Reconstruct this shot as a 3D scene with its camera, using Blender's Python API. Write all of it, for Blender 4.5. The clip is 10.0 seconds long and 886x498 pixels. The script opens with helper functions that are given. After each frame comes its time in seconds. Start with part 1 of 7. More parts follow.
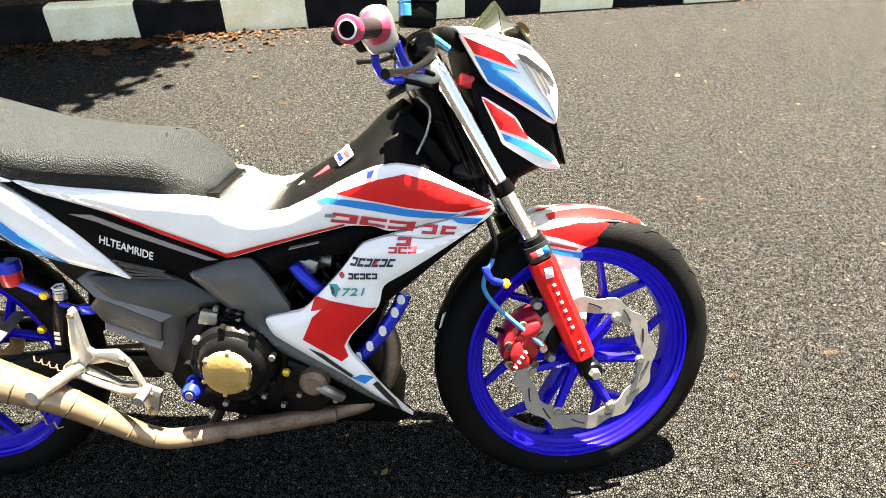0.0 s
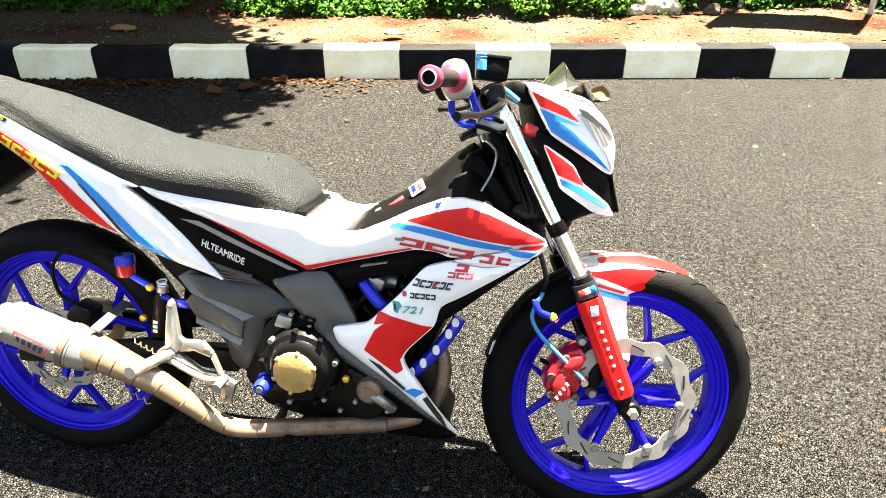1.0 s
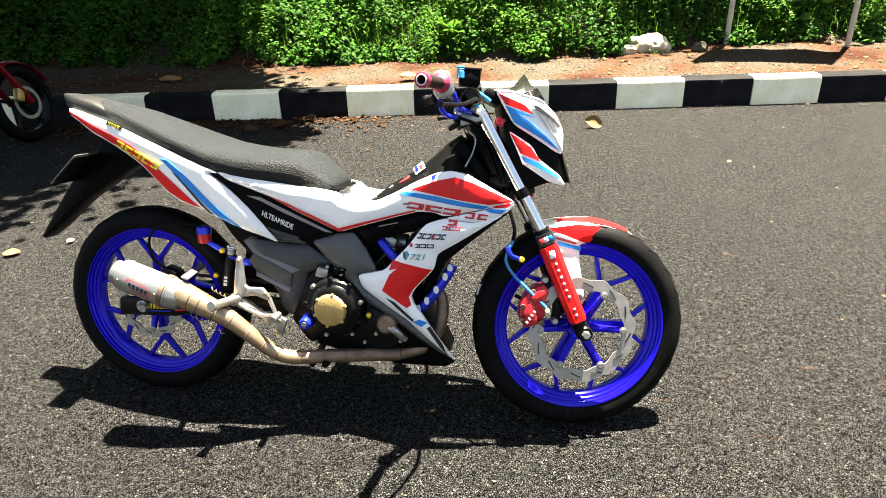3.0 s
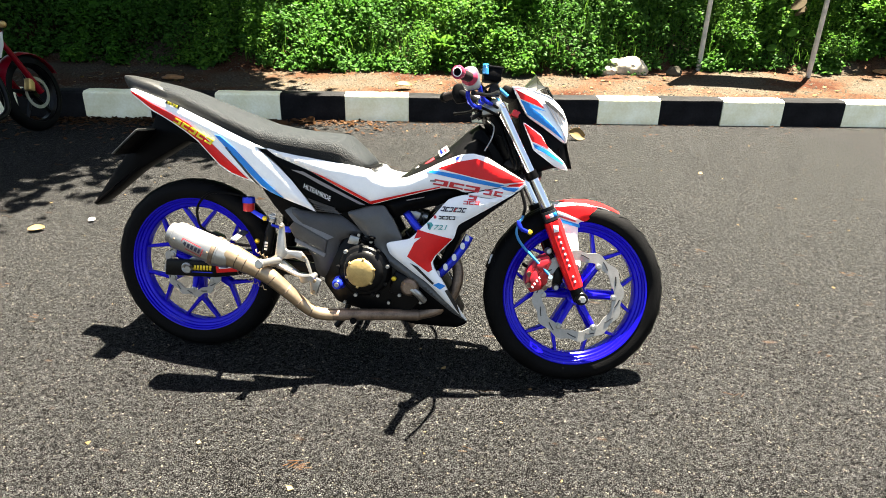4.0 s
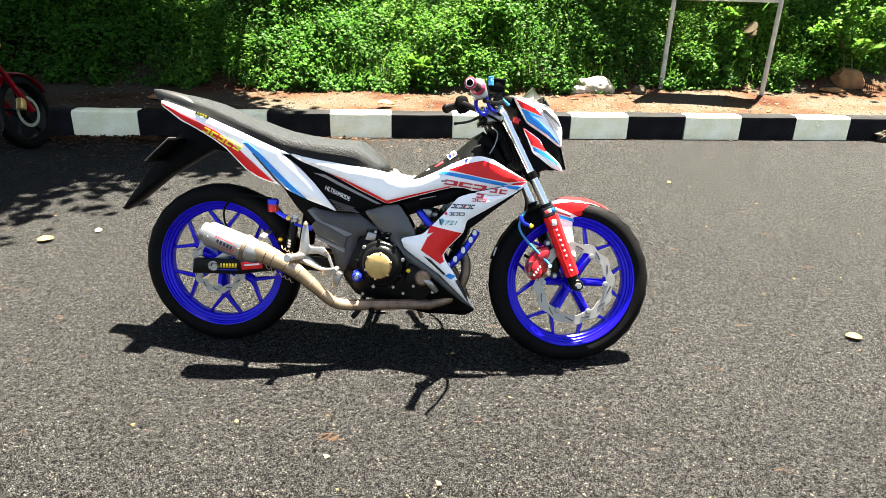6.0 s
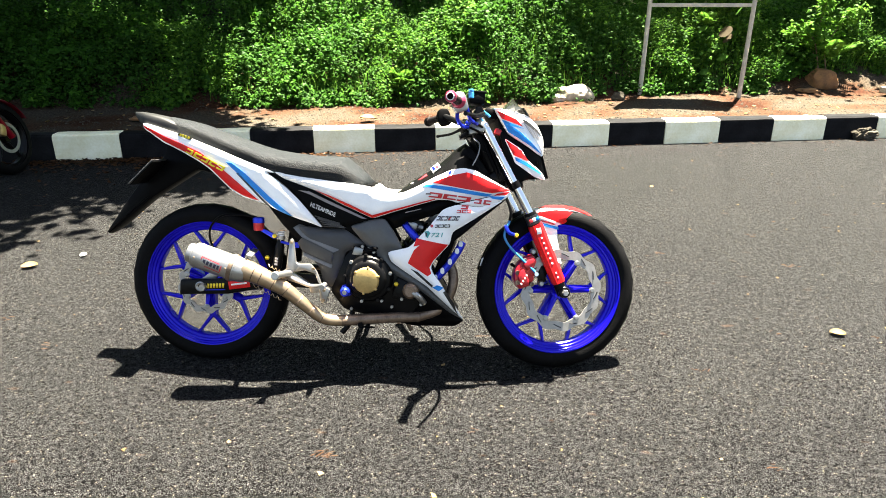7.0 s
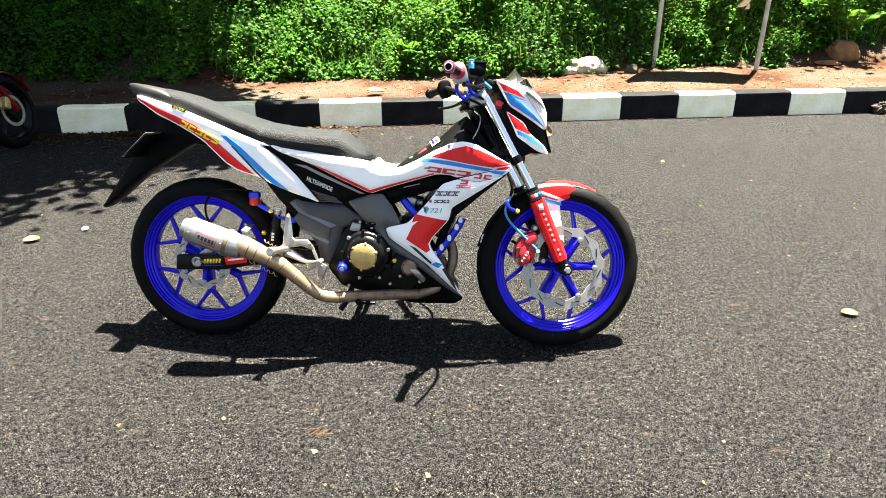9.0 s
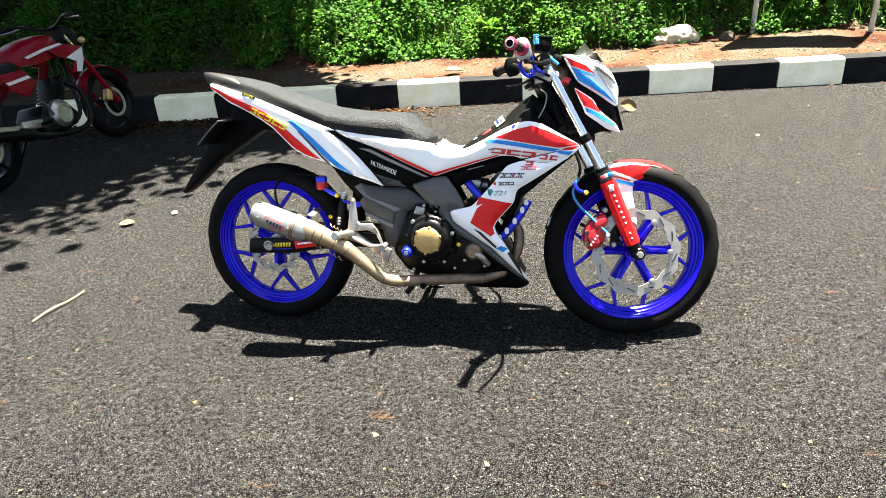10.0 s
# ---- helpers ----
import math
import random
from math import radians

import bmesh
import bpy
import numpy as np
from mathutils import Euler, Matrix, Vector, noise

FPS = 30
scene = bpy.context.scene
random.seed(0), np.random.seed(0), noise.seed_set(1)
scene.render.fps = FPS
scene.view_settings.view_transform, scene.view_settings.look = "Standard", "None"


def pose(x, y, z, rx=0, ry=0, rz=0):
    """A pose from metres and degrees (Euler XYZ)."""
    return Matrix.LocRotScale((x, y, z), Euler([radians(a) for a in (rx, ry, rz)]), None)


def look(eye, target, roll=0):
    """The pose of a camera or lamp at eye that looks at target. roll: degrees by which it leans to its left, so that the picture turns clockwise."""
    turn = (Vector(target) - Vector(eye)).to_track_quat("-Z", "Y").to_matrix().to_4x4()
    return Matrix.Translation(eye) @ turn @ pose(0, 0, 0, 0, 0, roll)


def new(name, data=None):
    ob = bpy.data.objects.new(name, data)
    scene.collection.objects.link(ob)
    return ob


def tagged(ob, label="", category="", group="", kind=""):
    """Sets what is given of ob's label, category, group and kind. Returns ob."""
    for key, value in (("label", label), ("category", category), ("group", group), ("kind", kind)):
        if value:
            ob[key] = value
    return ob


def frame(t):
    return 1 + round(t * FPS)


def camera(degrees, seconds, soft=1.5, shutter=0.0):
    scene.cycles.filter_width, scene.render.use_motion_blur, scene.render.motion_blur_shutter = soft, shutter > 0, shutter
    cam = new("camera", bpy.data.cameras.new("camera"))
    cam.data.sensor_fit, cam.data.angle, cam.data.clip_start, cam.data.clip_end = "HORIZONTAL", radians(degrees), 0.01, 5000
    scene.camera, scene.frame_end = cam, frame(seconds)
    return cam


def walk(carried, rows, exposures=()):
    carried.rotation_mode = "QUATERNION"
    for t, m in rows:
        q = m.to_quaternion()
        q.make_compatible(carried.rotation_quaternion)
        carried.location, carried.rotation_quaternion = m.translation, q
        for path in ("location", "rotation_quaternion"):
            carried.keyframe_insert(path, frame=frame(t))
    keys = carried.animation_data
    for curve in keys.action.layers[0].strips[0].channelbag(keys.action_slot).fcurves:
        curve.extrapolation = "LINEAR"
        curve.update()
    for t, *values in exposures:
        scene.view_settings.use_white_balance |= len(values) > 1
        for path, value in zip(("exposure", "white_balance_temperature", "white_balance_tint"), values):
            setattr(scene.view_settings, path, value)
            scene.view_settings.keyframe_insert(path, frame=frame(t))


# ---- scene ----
cam = camera(69.2, 10.0, soft=0.9)
PATH = [
    (0, (1.026, -0.92, 1.188), (1.0, 0.708, 0.027), -1.0),
    (0.5, (1.11, -0.925, 1.2), (0.756, 0.689, 0.074), -3.4),
    (1, (1.057, -1.036, 1.213), (0.806, 0.665, 0.192), 0.3),
    (1.5, (1.03, -1.154, 1.214), (0.884, 0.57, 0.212), 3.1),
    (2, (1.073, -1.231, 1.226), (0.864, 0.531, 0.303), 2.2),
    (2.5, (1.169, -1.362, 1.235), (0.766, 0.386, 0.35), -1.2),
    (3, (1.189, -1.491, 1.243), (0.861, 0.269, 0.349), -1.9),
    (3.2, (1.151, -1.569, 1.245), (0.83, 0.201, 0.371), -1.4),
    (4.3, (1.096, -1.872, 1.227), (0.872, -0.073, 0.382), 1.7),
    (4.5, (1.106, -1.924, 1.21), (0.868, -0.172, 0.276), 0.6),
    (5, (1.074, -2.003, 1.219), (0.801, -0.261, 0.276), 2.3),
    (5.5, (0.981, -2.027, 1.23), (0.803, -0.228, 0.374), 3.1),
    (7, (0.986, -2.049, 1.247), (0.885, -0.197, 0.497), 0.0),
    (7.5, (0.997, -2.042, 1.241), (0.927, -0.195, 0.475), 0.6),
    (8, (1.004, -2.045, 1.24), (0.929, -0.203, 0.466), 1.4),
    (8.5, (1.022, -2.024, 1.234), (0.959, -0.192, 0.435), -0.3),
    (9, (1.027, -2.0, 1.231), (0.889, -0.181, 0.41), -0.2),
    (9.5, (1.061, -2.002, 1.23), (0.707, -0.214, 0.407), -1.7),
    (10, (1.097, -1.946, 1.225), (0.69, -0.192, 0.354), -4.0),
]
LIGHT = [(0, 0.40), (0.5, 0.52), (1, 0.58), (1.5, 0.50), (2, 0.50), (2.5, 0.1), (3, -0.05), (4.5, 0.2), (5, 0.7), (5.5, 0.32), (7, 0.12), (8.5, 0.12), (10, 0.16)]
walk(cam, [(t, look(eye, target, roll)) for t, eye, target, roll in PATH], [(t, 3.96 + e, 8200 if t <= 2 else 7800 if t < 4 else 7450, 10) for t, e in LIGHT])

# ---- light ----
SUN = Vector((0.142, 0.280, 1.0)).normalized()
world = bpy.data.worlds.new("world")
scene.world = world
world.use_nodes = True
sky = world.node_tree.nodes.new("ShaderNodeTexSky")
sky.sky_type, sky.sun_disc = "NISHITA", False
sky.sun_elevation = math.asin(SUN.z)
sky.sun_rotation = math.atan2(SUN.x, SUN.y)
sky.dust_density = 1.5
back = world.node_tree.nodes["Background"]
back.inputs["Strength"].default_value = 0.020
world.node_tree.links.new(sky.outputs[0], back.inputs[0])
sun_data = bpy.data.lights.new("sun", "SUN")
sun_data.energy, sun_data.angle, sun_data.color = 5.0, radians(0.53), (0.97, 0.965, 0.90)
sun = new("sun", sun_data)
sun.matrix_world = look(SUN * 30, (0, 0, 0))


# ---- materials ----
def material(name, colour, rough=0.5, metal=0.0, vary=0.12, scale=18.0, bump=0.0, bump_scale=150.0, coat=0.0, spot=0.0, dark=None, gloss=0.5):
    """A node material: colour wanders at two scales, with optional bump and dust."""
    m = bpy.data.materials.new(name)
    m.use_nodes = True
    nt = m.node_tree
    n, l = nt.nodes, nt.links
    b = n["Principled BSDF"]
    b.inputs["Metallic"].default_value = metal
    b.inputs["Coat Weight"].default_value = coat
    b.inputs["Coat Roughness"].default_value = 0.06
    b.inputs["Specular IOR Level"].default_value = gloss
    tc = n.new("ShaderNodeTexCoord")
    n1 = n.new("ShaderNodeTexNoise")
    n1.inputs["Scale"].default_value, n1.inputs["Detail"].default_value = scale, 6
    l.new(tc.outputs["Object"], n1.inputs["Vector"])
    n2 = n.new("ShaderNodeTexNoise")
    n2.inputs["Scale"].default_value, n2.inputs["Detail"].default_value = scale * 9, 3
    l.new(tc.outputs["Object"], n2.inputs["Vector"])
    add = n.new("ShaderNodeMath")
    add.operation = "MULTIPLY_ADD"
    add.inputs[1].default_value = 0.45
    l.new(n2.outputs["Fac"], add.inputs[0])
    l.new(n1.outputs["Fac"], add.inputs[2])
    ramp = n.new("ShaderNodeMapRange")
    ramp.inputs["From Min"].default_value, ramp.inputs["From Max"].default_value = 0.5, 0.95
    l.new(add.outputs[0], ramp.inputs["Value"])
    mix = n.new("ShaderNodeMix")
    mix.data_type = "RGBA"
    low = dark or tuple(c * (1 - 1.6 * vary) for c in colour)
    mix.inputs["A"].default_value = (*low, 1)
    mix.inputs["B"].default_value = (*[min(1, c * (1 + vary)) for c in colour], 1)
    l.new(ramp.outputs[0], mix.inputs["Factor"])
    l.new(mix.outputs["Result"], b.inputs["Base Color"])
    rr = n.new("ShaderNodeMapRange")
    rr.inputs["To Min"].default_value, rr.inputs["To Max"].default_value = max(0.03, rough * 0.8), min(1, rough * 1.25)
    l.new(n1.outputs["Fac"], rr.inputs["Value"])
    l.new(rr.outputs[0], b.inputs["Roughness"])
    if bump:
        n3 = n.new("ShaderNodeTexNoise")
        n3.inputs["Scale"].default_value, n3.inputs["Detail"].default_value = bump_scale, 4
        l.new(tc.outputs["Object"], n3.inputs["Vector"])
        bp = n.new("ShaderNodeBump")
        bp.inputs["Strength"].default_value, bp.inputs["Distance"].default_value = bump, 0.004
        l.new(n3.outputs["Fac"], bp.inputs["Height"])
        l.new(bp.outputs[0], b.inputs["Normal"])
    return m


def asphalt_material():
    """Grey stones of 6 to 9 mm with black gaps between them, pale and rusty grains here and there."""
    m = bpy.data.materials.new("asphalt")
    m.use_nodes = True
    n, l = m.node_tree.nodes, m.node_tree.links
    b = n["Principled BSDF"]
    tc = n.new("ShaderNodeTexCoord")

    def noise_node(scale, detail, vec=None):
        q = n.new("ShaderNodeTexNoise")
        q.inputs["Scale"].default_value, q.inputs["Detail"].default_value = scale, detail
        l.new(vec or tc.outputs["Object"], q.inputs["Vector"])
        return q

    def ramp(value, lo, hi, to_lo, to_hi):
        q = n.new("ShaderNodeMapRange")
        for key, v in (("From Min", lo), ("From Max", hi), ("To Min", to_lo), ("To Max", to_hi)):
            q.inputs[key].default_value = v
        l.new(value, q.inputs["Value"])
        return q.outputs[0]

    def times(a, c):
        q = n.new("ShaderNodeMix")
        q.data_type, q.blend_type = "RGBA", "MULTIPLY"
        q.inputs["Factor"].default_value = 1
        l.new(a, q.inputs["A"])
        l.new(c, q.inputs["B"])
        return q.outputs["Result"]

    def blend(fac, a, colour):
        q = n.new("ShaderNodeMix")
        q.data_type = "RGBA"
        l.new(fac, q.inputs["Factor"])
        l.new(a, q.inputs["A"])
        q.inputs["B"].default_value = (*colour, 1)
        return q.outputs["Result"]

    warp = noise_node(130, 2)
    push = n.new("ShaderNodeVectorMath")
    push.operation = "MULTIPLY_ADD"
    push.inputs[1].default_value = (0.006, 0.006, 0.006)
    l.new(warp.outputs["Color"], push.inputs[0])
    l.new(tc.outputs["Object"], push.inputs[2])
    cell = n.new("ShaderNodeTexVoronoi")
    cell.inputs["Scale"].default_value = 190
    l.new(push.outputs[0], cell.inputs["Vector"])
    edge = n.new("ShaderNodeTexVoronoi")
    edge.feature = "DISTANCE_TO_EDGE"
    edge.inputs["Scale"].default_value = 190
    l.new(push.outputs[0], edge.inputs["Vector"])
    sep = n.new("ShaderNodeSeparateColor")
    l.new(cell.outputs["Color"], sep.inputs[0])
    stone = n.new("ShaderNodeValToRGB")
    e = stone.color_ramp.elements
    e[0].position, e[0].color = 0.0, (0.004, 0.004, 0.0042, 1)
    e[1].position, e[1].color = 1.0, (0.085, 0.076, 0.060, 1)
    for pos, c in ((0.22, (0.0016, 0.0016, 0.0017)), (0.32, (0.0055, 0.0056, 0.0057)), (0.60, (0.0085, 0.0086, 0.0087)), (0.90, (0.0140, 0.0138, 0.0132)), (0.965, (0.024, 0.0225, 0.019))):
        e.new(pos).color = (*c, 1)
    l.new(sep.outputs[0], stone.inputs[0])
    gaps = ramp(edge.outputs["Distance"], 0.02, 0.22, 0.08, 1.05)
    col = times(stone.outputs[0], gaps)
    tone = n.new("ShaderNodeValToRGB")
    te = tone.color_ramp.elements
    te[0].position, te[0].color = 0.30, (0.84, 0.84, 0.87, 1)
    te[1].position, te[1].color = 0.70, (1.10, 1.09, 1.08, 1)
    l.new(noise_node(0.9, 8).outputs["Fac"], tone.inputs[0])
    col = times(col, tone.outputs[0])
    mid = n.new("ShaderNodeValToRGB")
    me_ = mid.color_ramp.elements
    me_[0].position, me_[0].color = 0.37, (0.68, 0.68, 0.68, 1)
    me_[1].position, me_[1].color = 0.63, (1.32, 1.32, 1.32, 1)
    clump = noise_node(62, 5)
    l.new(clump.outputs["Fac"], mid.inputs[0])
    col = times(col, mid.outputs[0])
    # sparse rusty smears
    stretch = n.new("ShaderNodeMapping")
    stretch.inputs["Scale"].default_value = (0.55, 1.5, 1)
    l.new(tc.outputs["Object"], stretch.inputs["Vector"])
    col = blend(ramp(noise_node(15, 9, stretch.outputs[0]).outputs["Fac"], 0.675, 0.76, 0.0, 0.5), col, (0.060, 0.032, 0.017))
    l.new(col, b.inputs["Base Color"])
    b.inputs["Roughness"].default_value = 1.0
    # worn stones glint unevenly, the gaps not at all
    glint = n.new("ShaderNodeMath")
    glint.operation = "MULTIPLY"
    l.new(ramp(edge.outputs["Distance"], 0.05, 0.24, 0.0, 1.0), glint.inputs[0])
    l.new(ramp(noise_node(330, 2).outputs["Fac"], 0.36, 0.64, 0.12, 1.22), glint.inputs[1])
    shine = n.new("ShaderNodeMath")
    shine.operation = "MULTIPLY"
    l.new(glint.outputs[0], shine.inputs[0])
    l.new(ramp(clump.outputs["Fac"], 0.37, 0.63, 0.58, 1.42), shine.inputs[1])
    l.new(shine.outputs[0], b.inputs["Specular IOR Level"])
    bp = n.new("ShaderNodeBump")
    bp.inputs["Strength"].default_value, bp.inputs["Distance"].default_value = 0.9, 0.004
    l.new(ramp(edge.outputs["Distance"], 0.0, 0.22, 0.0, 1.0), bp.inputs["Height"])
    l.new(bp.outputs[0], b.inputs["Normal"])
    return m


def earth_material():
    """Red earth in patches over grey gravel."""
    m = bpy.data.materials.new("red earth and gravel")
    m.use_nodes = True
    n, l = m.node_tree.nodes, m.node_tree.links
    b = n["Principled BSDF"]
    b.inputs["Roughness"].default_value, b.inputs["Specular IOR Level"].default_value = 0.95, 0.05
    tc = n.new("ShaderNodeTexCoord")
    out = []
    for scale, detail in ((1.5, 7), (70, 5)):
        q = n.new("ShaderNodeTexNoise")
        q.inputs["Scale"].default_value, q.inputs["Detail"].default_value = scale, detail
        l.new(tc.outputs["Object"], q.inputs["Vector"])
        out.append(q)
    patch = n.new("ShaderNodeValToRGB")
    e = patch.color_ramp.elements
    e[0].position, e[0].color = 0.38, (0.046, 0.040, 0.032, 1)
    e[1].position, e[1].color = 0.66, (0.028, 0.009, 0.0045, 1)
    e.new(0.48).color = (0.045, 0.034, 0.024, 1)
    e.new(0.56).color = (0.046, 0.024, 0.014, 1)
    l.new(out[0].outputs["Fac"], patch.inputs[0])
    grain = n.new("ShaderNodeValToRGB")
    g = grain.color_ramp.elements
    g[0].position, g[0].color = 0.34, (0.40, 0.38, 0.36, 1)
    g[1].position, g[1].color = 0.68, (1.5, 1.5, 1.5, 1)
    l.new(out[1].outputs["Fac"], grain.inputs[0])
    mul = n.new("ShaderNodeMix")
    mul.data_type, mul.blend_type = "RGBA", "MULTIPLY"
    mul.inputs["Factor"].default_value = 1
    l.new(patch.outputs[0], mul.inputs["A"])
    l.new(grain.outputs[0], mul.inputs["B"])
    l.new(mul.outputs["Result"], b.inputs["Base Color"])
    bp = n.new("ShaderNodeBump")
    bp.inputs["Strength"].default_value, bp.inputs["Distance"].default_value = 1.0, 0.012
    l.new(out[1].outputs["Fac"], bp.inputs["Height"])
    l.new(bp.outputs[0], b.inputs["Normal"])
    return m


def leaf_material(name, colour, dark):
    m = bpy.data.materials.new(name)
    m.use_nodes = True
    n, l = m.node_tree.nodes, m.node_tree.links
    b = n["Principled BSDF"]
    geo = n.new("ShaderNodeNewGeometry")
    mix = n.new("ShaderNodeMix")
    mix.data_type = "RGBA"
    mix.inputs["A"].default_value, mix.inputs["B"].default_value = (*dark, 1), (*colour, 1)
    l.new(geo.outputs["Random Per Island"], mix.inputs["Factor"])
    l.new(mix.outputs["Result"], b.inputs["Base Color"])
    b.inputs["Roughness"].default_value = 0.5
    b.inputs["Specular IOR Level"].default_value = 0.06
    tr = n.new("ShaderNodeBsdfTranslucent")
    l.new(mix.outputs["Result"], tr.inputs["Color"])
    ms = n.new("ShaderNodeMixShader")
    ms.inputs[0].default_value = 0.40
    l.new(b.outputs[0], ms.inputs[1])
    l.new(tr.outputs[0], ms.inputs[2])
    l.new(ms.outputs[0], n["Material Output"].inputs["Surface"])
    return m


M = {
    "asphalt": asphalt_material(),
    "white": material("white gloss plastic", (0.88, 0.88, 0.88), 0.14, vary=0.03, coat=0.6),
    "red": material("red vinyl", (0.66, 0.010, 0.012), 0.3, vary=0.06, coat=0.05, gloss=0.25),
    "blue": material("sky blue vinyl", (0.003, 0.21, 0.62), 0.3, vary=0.06, coat=0.05, gloss=0.25),
    "graphic": material("black vinyl", (0.012, 0.012, 0.014), 0.35, vary=0.1),
    "taupe": material("grey brown vinyl", (0.22, 0.19, 0.18), 0.35, vary=0.08),
    "text_white": material("white print", (0.75, 0.75, 0.75), 0.4, vary=0.03),
    "text_dark": material("dark print", (0.03, 0.025, 0.05), 0.4, vary=0.05),
    "text_teal": material("teal print", (0.03, 0.30, 0.30), 0.4, vary=0.08),
    "text_red": material("red print", (0.55, 0.03, 0.04), 0.35, vary=0.05),
    "yellow": material("yellow print", (0.75, 0.62, 0.02), 0.4, vary=0.06),
    "graphite": material("graphite plastic", (0.036, 0.036, 0.038), 0.42, vary=0.15, bump=0.25, bump_scale=700),
    # graphite again, lightened: light on the upturned facets is put into the colour
    "lit_graphite": material("graphite plastic lightened as lit", (0.145, 0.145, 0.140), 0.42, vary=0.12, bump=0.2, bump_scale=700),
    "satin_grey": material("satin grey plastic", (0.070, 0.071, 0.071), 0.36, vary=0.10, bump=0.12, bump_scale=700),
    "dark_plastic": material("dark grey plastic", (0.011, 0.0115, 0.012), 0.45, gloss=0.25, vary=0.12, bump=0.2, bump_scale=700),
    "black": material("black plastic", (0.0020, 0.0020, 0.0023), 0.42, gloss=0.05, vary=0.2, bump=0.15, bump_scale=600),
    "black_metal": material("black painted metal", (0.0035, 0.0035, 0.0038), 0.30, gloss=0.12, vary=0.25, metal=0.0, bump=0.2, bump_scale=90),
    "rubber": material("tyre rubber", (0.0028, 0.0028, 0.0030), 0.55, gloss=0.07, vary=0.35, scale=9, bump=0.3, bump_scale=260),
    "grip": material("grip rubber", (0.010, 0.007, 0.007), 0.7, gloss=0.12, vary=0.2, bump=0.5, bump_scale=500),
    "rim": material("blue anodised alloy", (0.003, 0.0015, 0.46), 0.22, metal=0.25, vary=0.12, scale=12, coat=0.10, gloss=0.2),
    "blue_alloy": material("blue anodised part", (0.01, 0.03, 0.55), 0.22, metal=0.5, vary=0.1),
    "red_alloy": material("red anodised part", (0.45, 0.012, 0.02), 0.3, metal=0.35, vary=0.12, coat=0.3),
    "pink": material("crimson rubber", (0.32, 0.016, 0.055), 0.45, vary=0.1),
    "chrome": material("chrome", (0.78, 0.78, 0.79), 0.10, metal=1.0, vary=0.05),
    "alloy": material("brushed alloy", (0.34, 0.335, 0.325), 0.34, metal=0.85, vary=0.12, bump=0.1, bump_scale=300),
    "steel": material("heat tinted steel", (0.35, 0.255, 0.165), 0.36, metal=0.85, vary=0.18, scale=9, bump=0.08, bump_scale=200),
    "steel_dark": material("sooty steel", (0.20, 0.14, 0.10), 0.45, metal=0.7, vary=0.35, scale=22),
    "disc": material("brake disc steel", (0.34, 0.325, 0.31), 0.42, metal=0.7, vary=0.12, scale=30),
    "gold": material("gold anodised cover", (0.50, 0.34, 0.13), 0.38, metal=0.55, vary=0.16, bump=0.15, bump_scale=120),
    "gold_bolt": material("gold bolt", (0.75, 0.52, 0.04), 0.28, metal=0.6, vary=0.1),
    "seat": material("black seat vinyl", (0.0048, 0.0070, 0.0090), 0.50, gloss=0.18, vary=0.16, scale=40, bump=1.0, bump_scale=420),
    "hose_blue": material("light blue hose", (0.02, 0.22, 0.50), 0.3, vary=0.08),
    "glass": material("headlight lens", (0.50, 0.51, 0.52), 0.08, vary=0.1, coat=1.0, metal=0.2),
    "smoke": material("smoked screen", (0.012, 0.013, 0.010), 0.18, gloss=0.2, vary=0.1, coat=0.6),
    "kerb_white": material("whitewash on concrete", (0.93, 0.90, 0.70), 0.85, vary=0.08, scale=6, bump=0.5, bump_scale=60, dark=(0.80, 0.74, 0.46)),
    "kerb_black": material("black paint on concrete", (0.008, 0.008, 0.009), 0.7, gloss=0.08, vary=0.45, scale=7, bump=0.5, bump_scale=60),
    "earth": earth_material(),
    "mortar": material("grey gravel", (0.060, 0.053, 0.041), 0.95, gloss=0.05, vary=0.25, scale=6, bump=0.9, bump_scale=50),
    # soil: shade under the leaves is painted in, so the gaps turn black
    "soil": material("soil darkened for shade", (0.012, 0.012, 0.006), 0.95, gloss=0.05, vary=0.4, scale=5, bump=0.8, bump_scale=30),
    "stone": material("pale rock", (0.38, 0.34, 0.26), 0.85, vary=0.25, scale=9, bump=0.8, bump_scale=40),
    "stone_brown": material("brown rock", (0.20, 0.095, 0.035), 0.85, vary=0.3, scale=9, bump=0.8, bump_scale=40),
    "pole": material("weathered pale post", (0.46, 0.43, 0.37), 0.7, vary=0.18, scale=12, bump=0.4, bump_scale=80),
    "bark": material("bark", (0.12, 0.085, 0.055), 0.9, vary=0.35, scale=10, bump=1.0, bump_scale=35),
    "leaf_a": leaf_material("leaf green", (0.052, 0.138, 0.021), (0.014, 0.052, 0.009)),
    "leaf_b": leaf_material("leaf deep green", (0.048, 0.150, 0.015), (0.014, 0.052, 0.007)),
    "leaf_c": leaf_material("leaf bright", (0.095, 0.215, 0.026), (0.040, 0.115, 0.014)),
    "pink_leaf": leaf_material("mottled leaf", (0.075, 0.058, 0.040), (0.05, 0.05, 0.02)),
    "dry": leaf_material("dry leaf", (0.085, 0.042, 0.019), (0.035, 0.017, 0.009)),
    "dry_pale": leaf_material("pale dry leaf", (0.26, 0.19, 0.09), (0.12, 0.075, 0.03)),
    "needle": leaf_material("dry needle", (0.105, 0.052, 0.020), (0.045, 0.019, 0.008)),
    "chip": material("pale chips", (0.42, 0.40, 0.33), 0.85, vary=0.2),
    "bike_red": material("candy red paint", (0.15, 0.001, 0.008), 0.3, vary=0.1, coat=0.06, gloss=0.12),
    "bike_white": material("white paint", (0.50, 0.50, 0.52), 0.3, vary=0.04, coat=0.15),
}


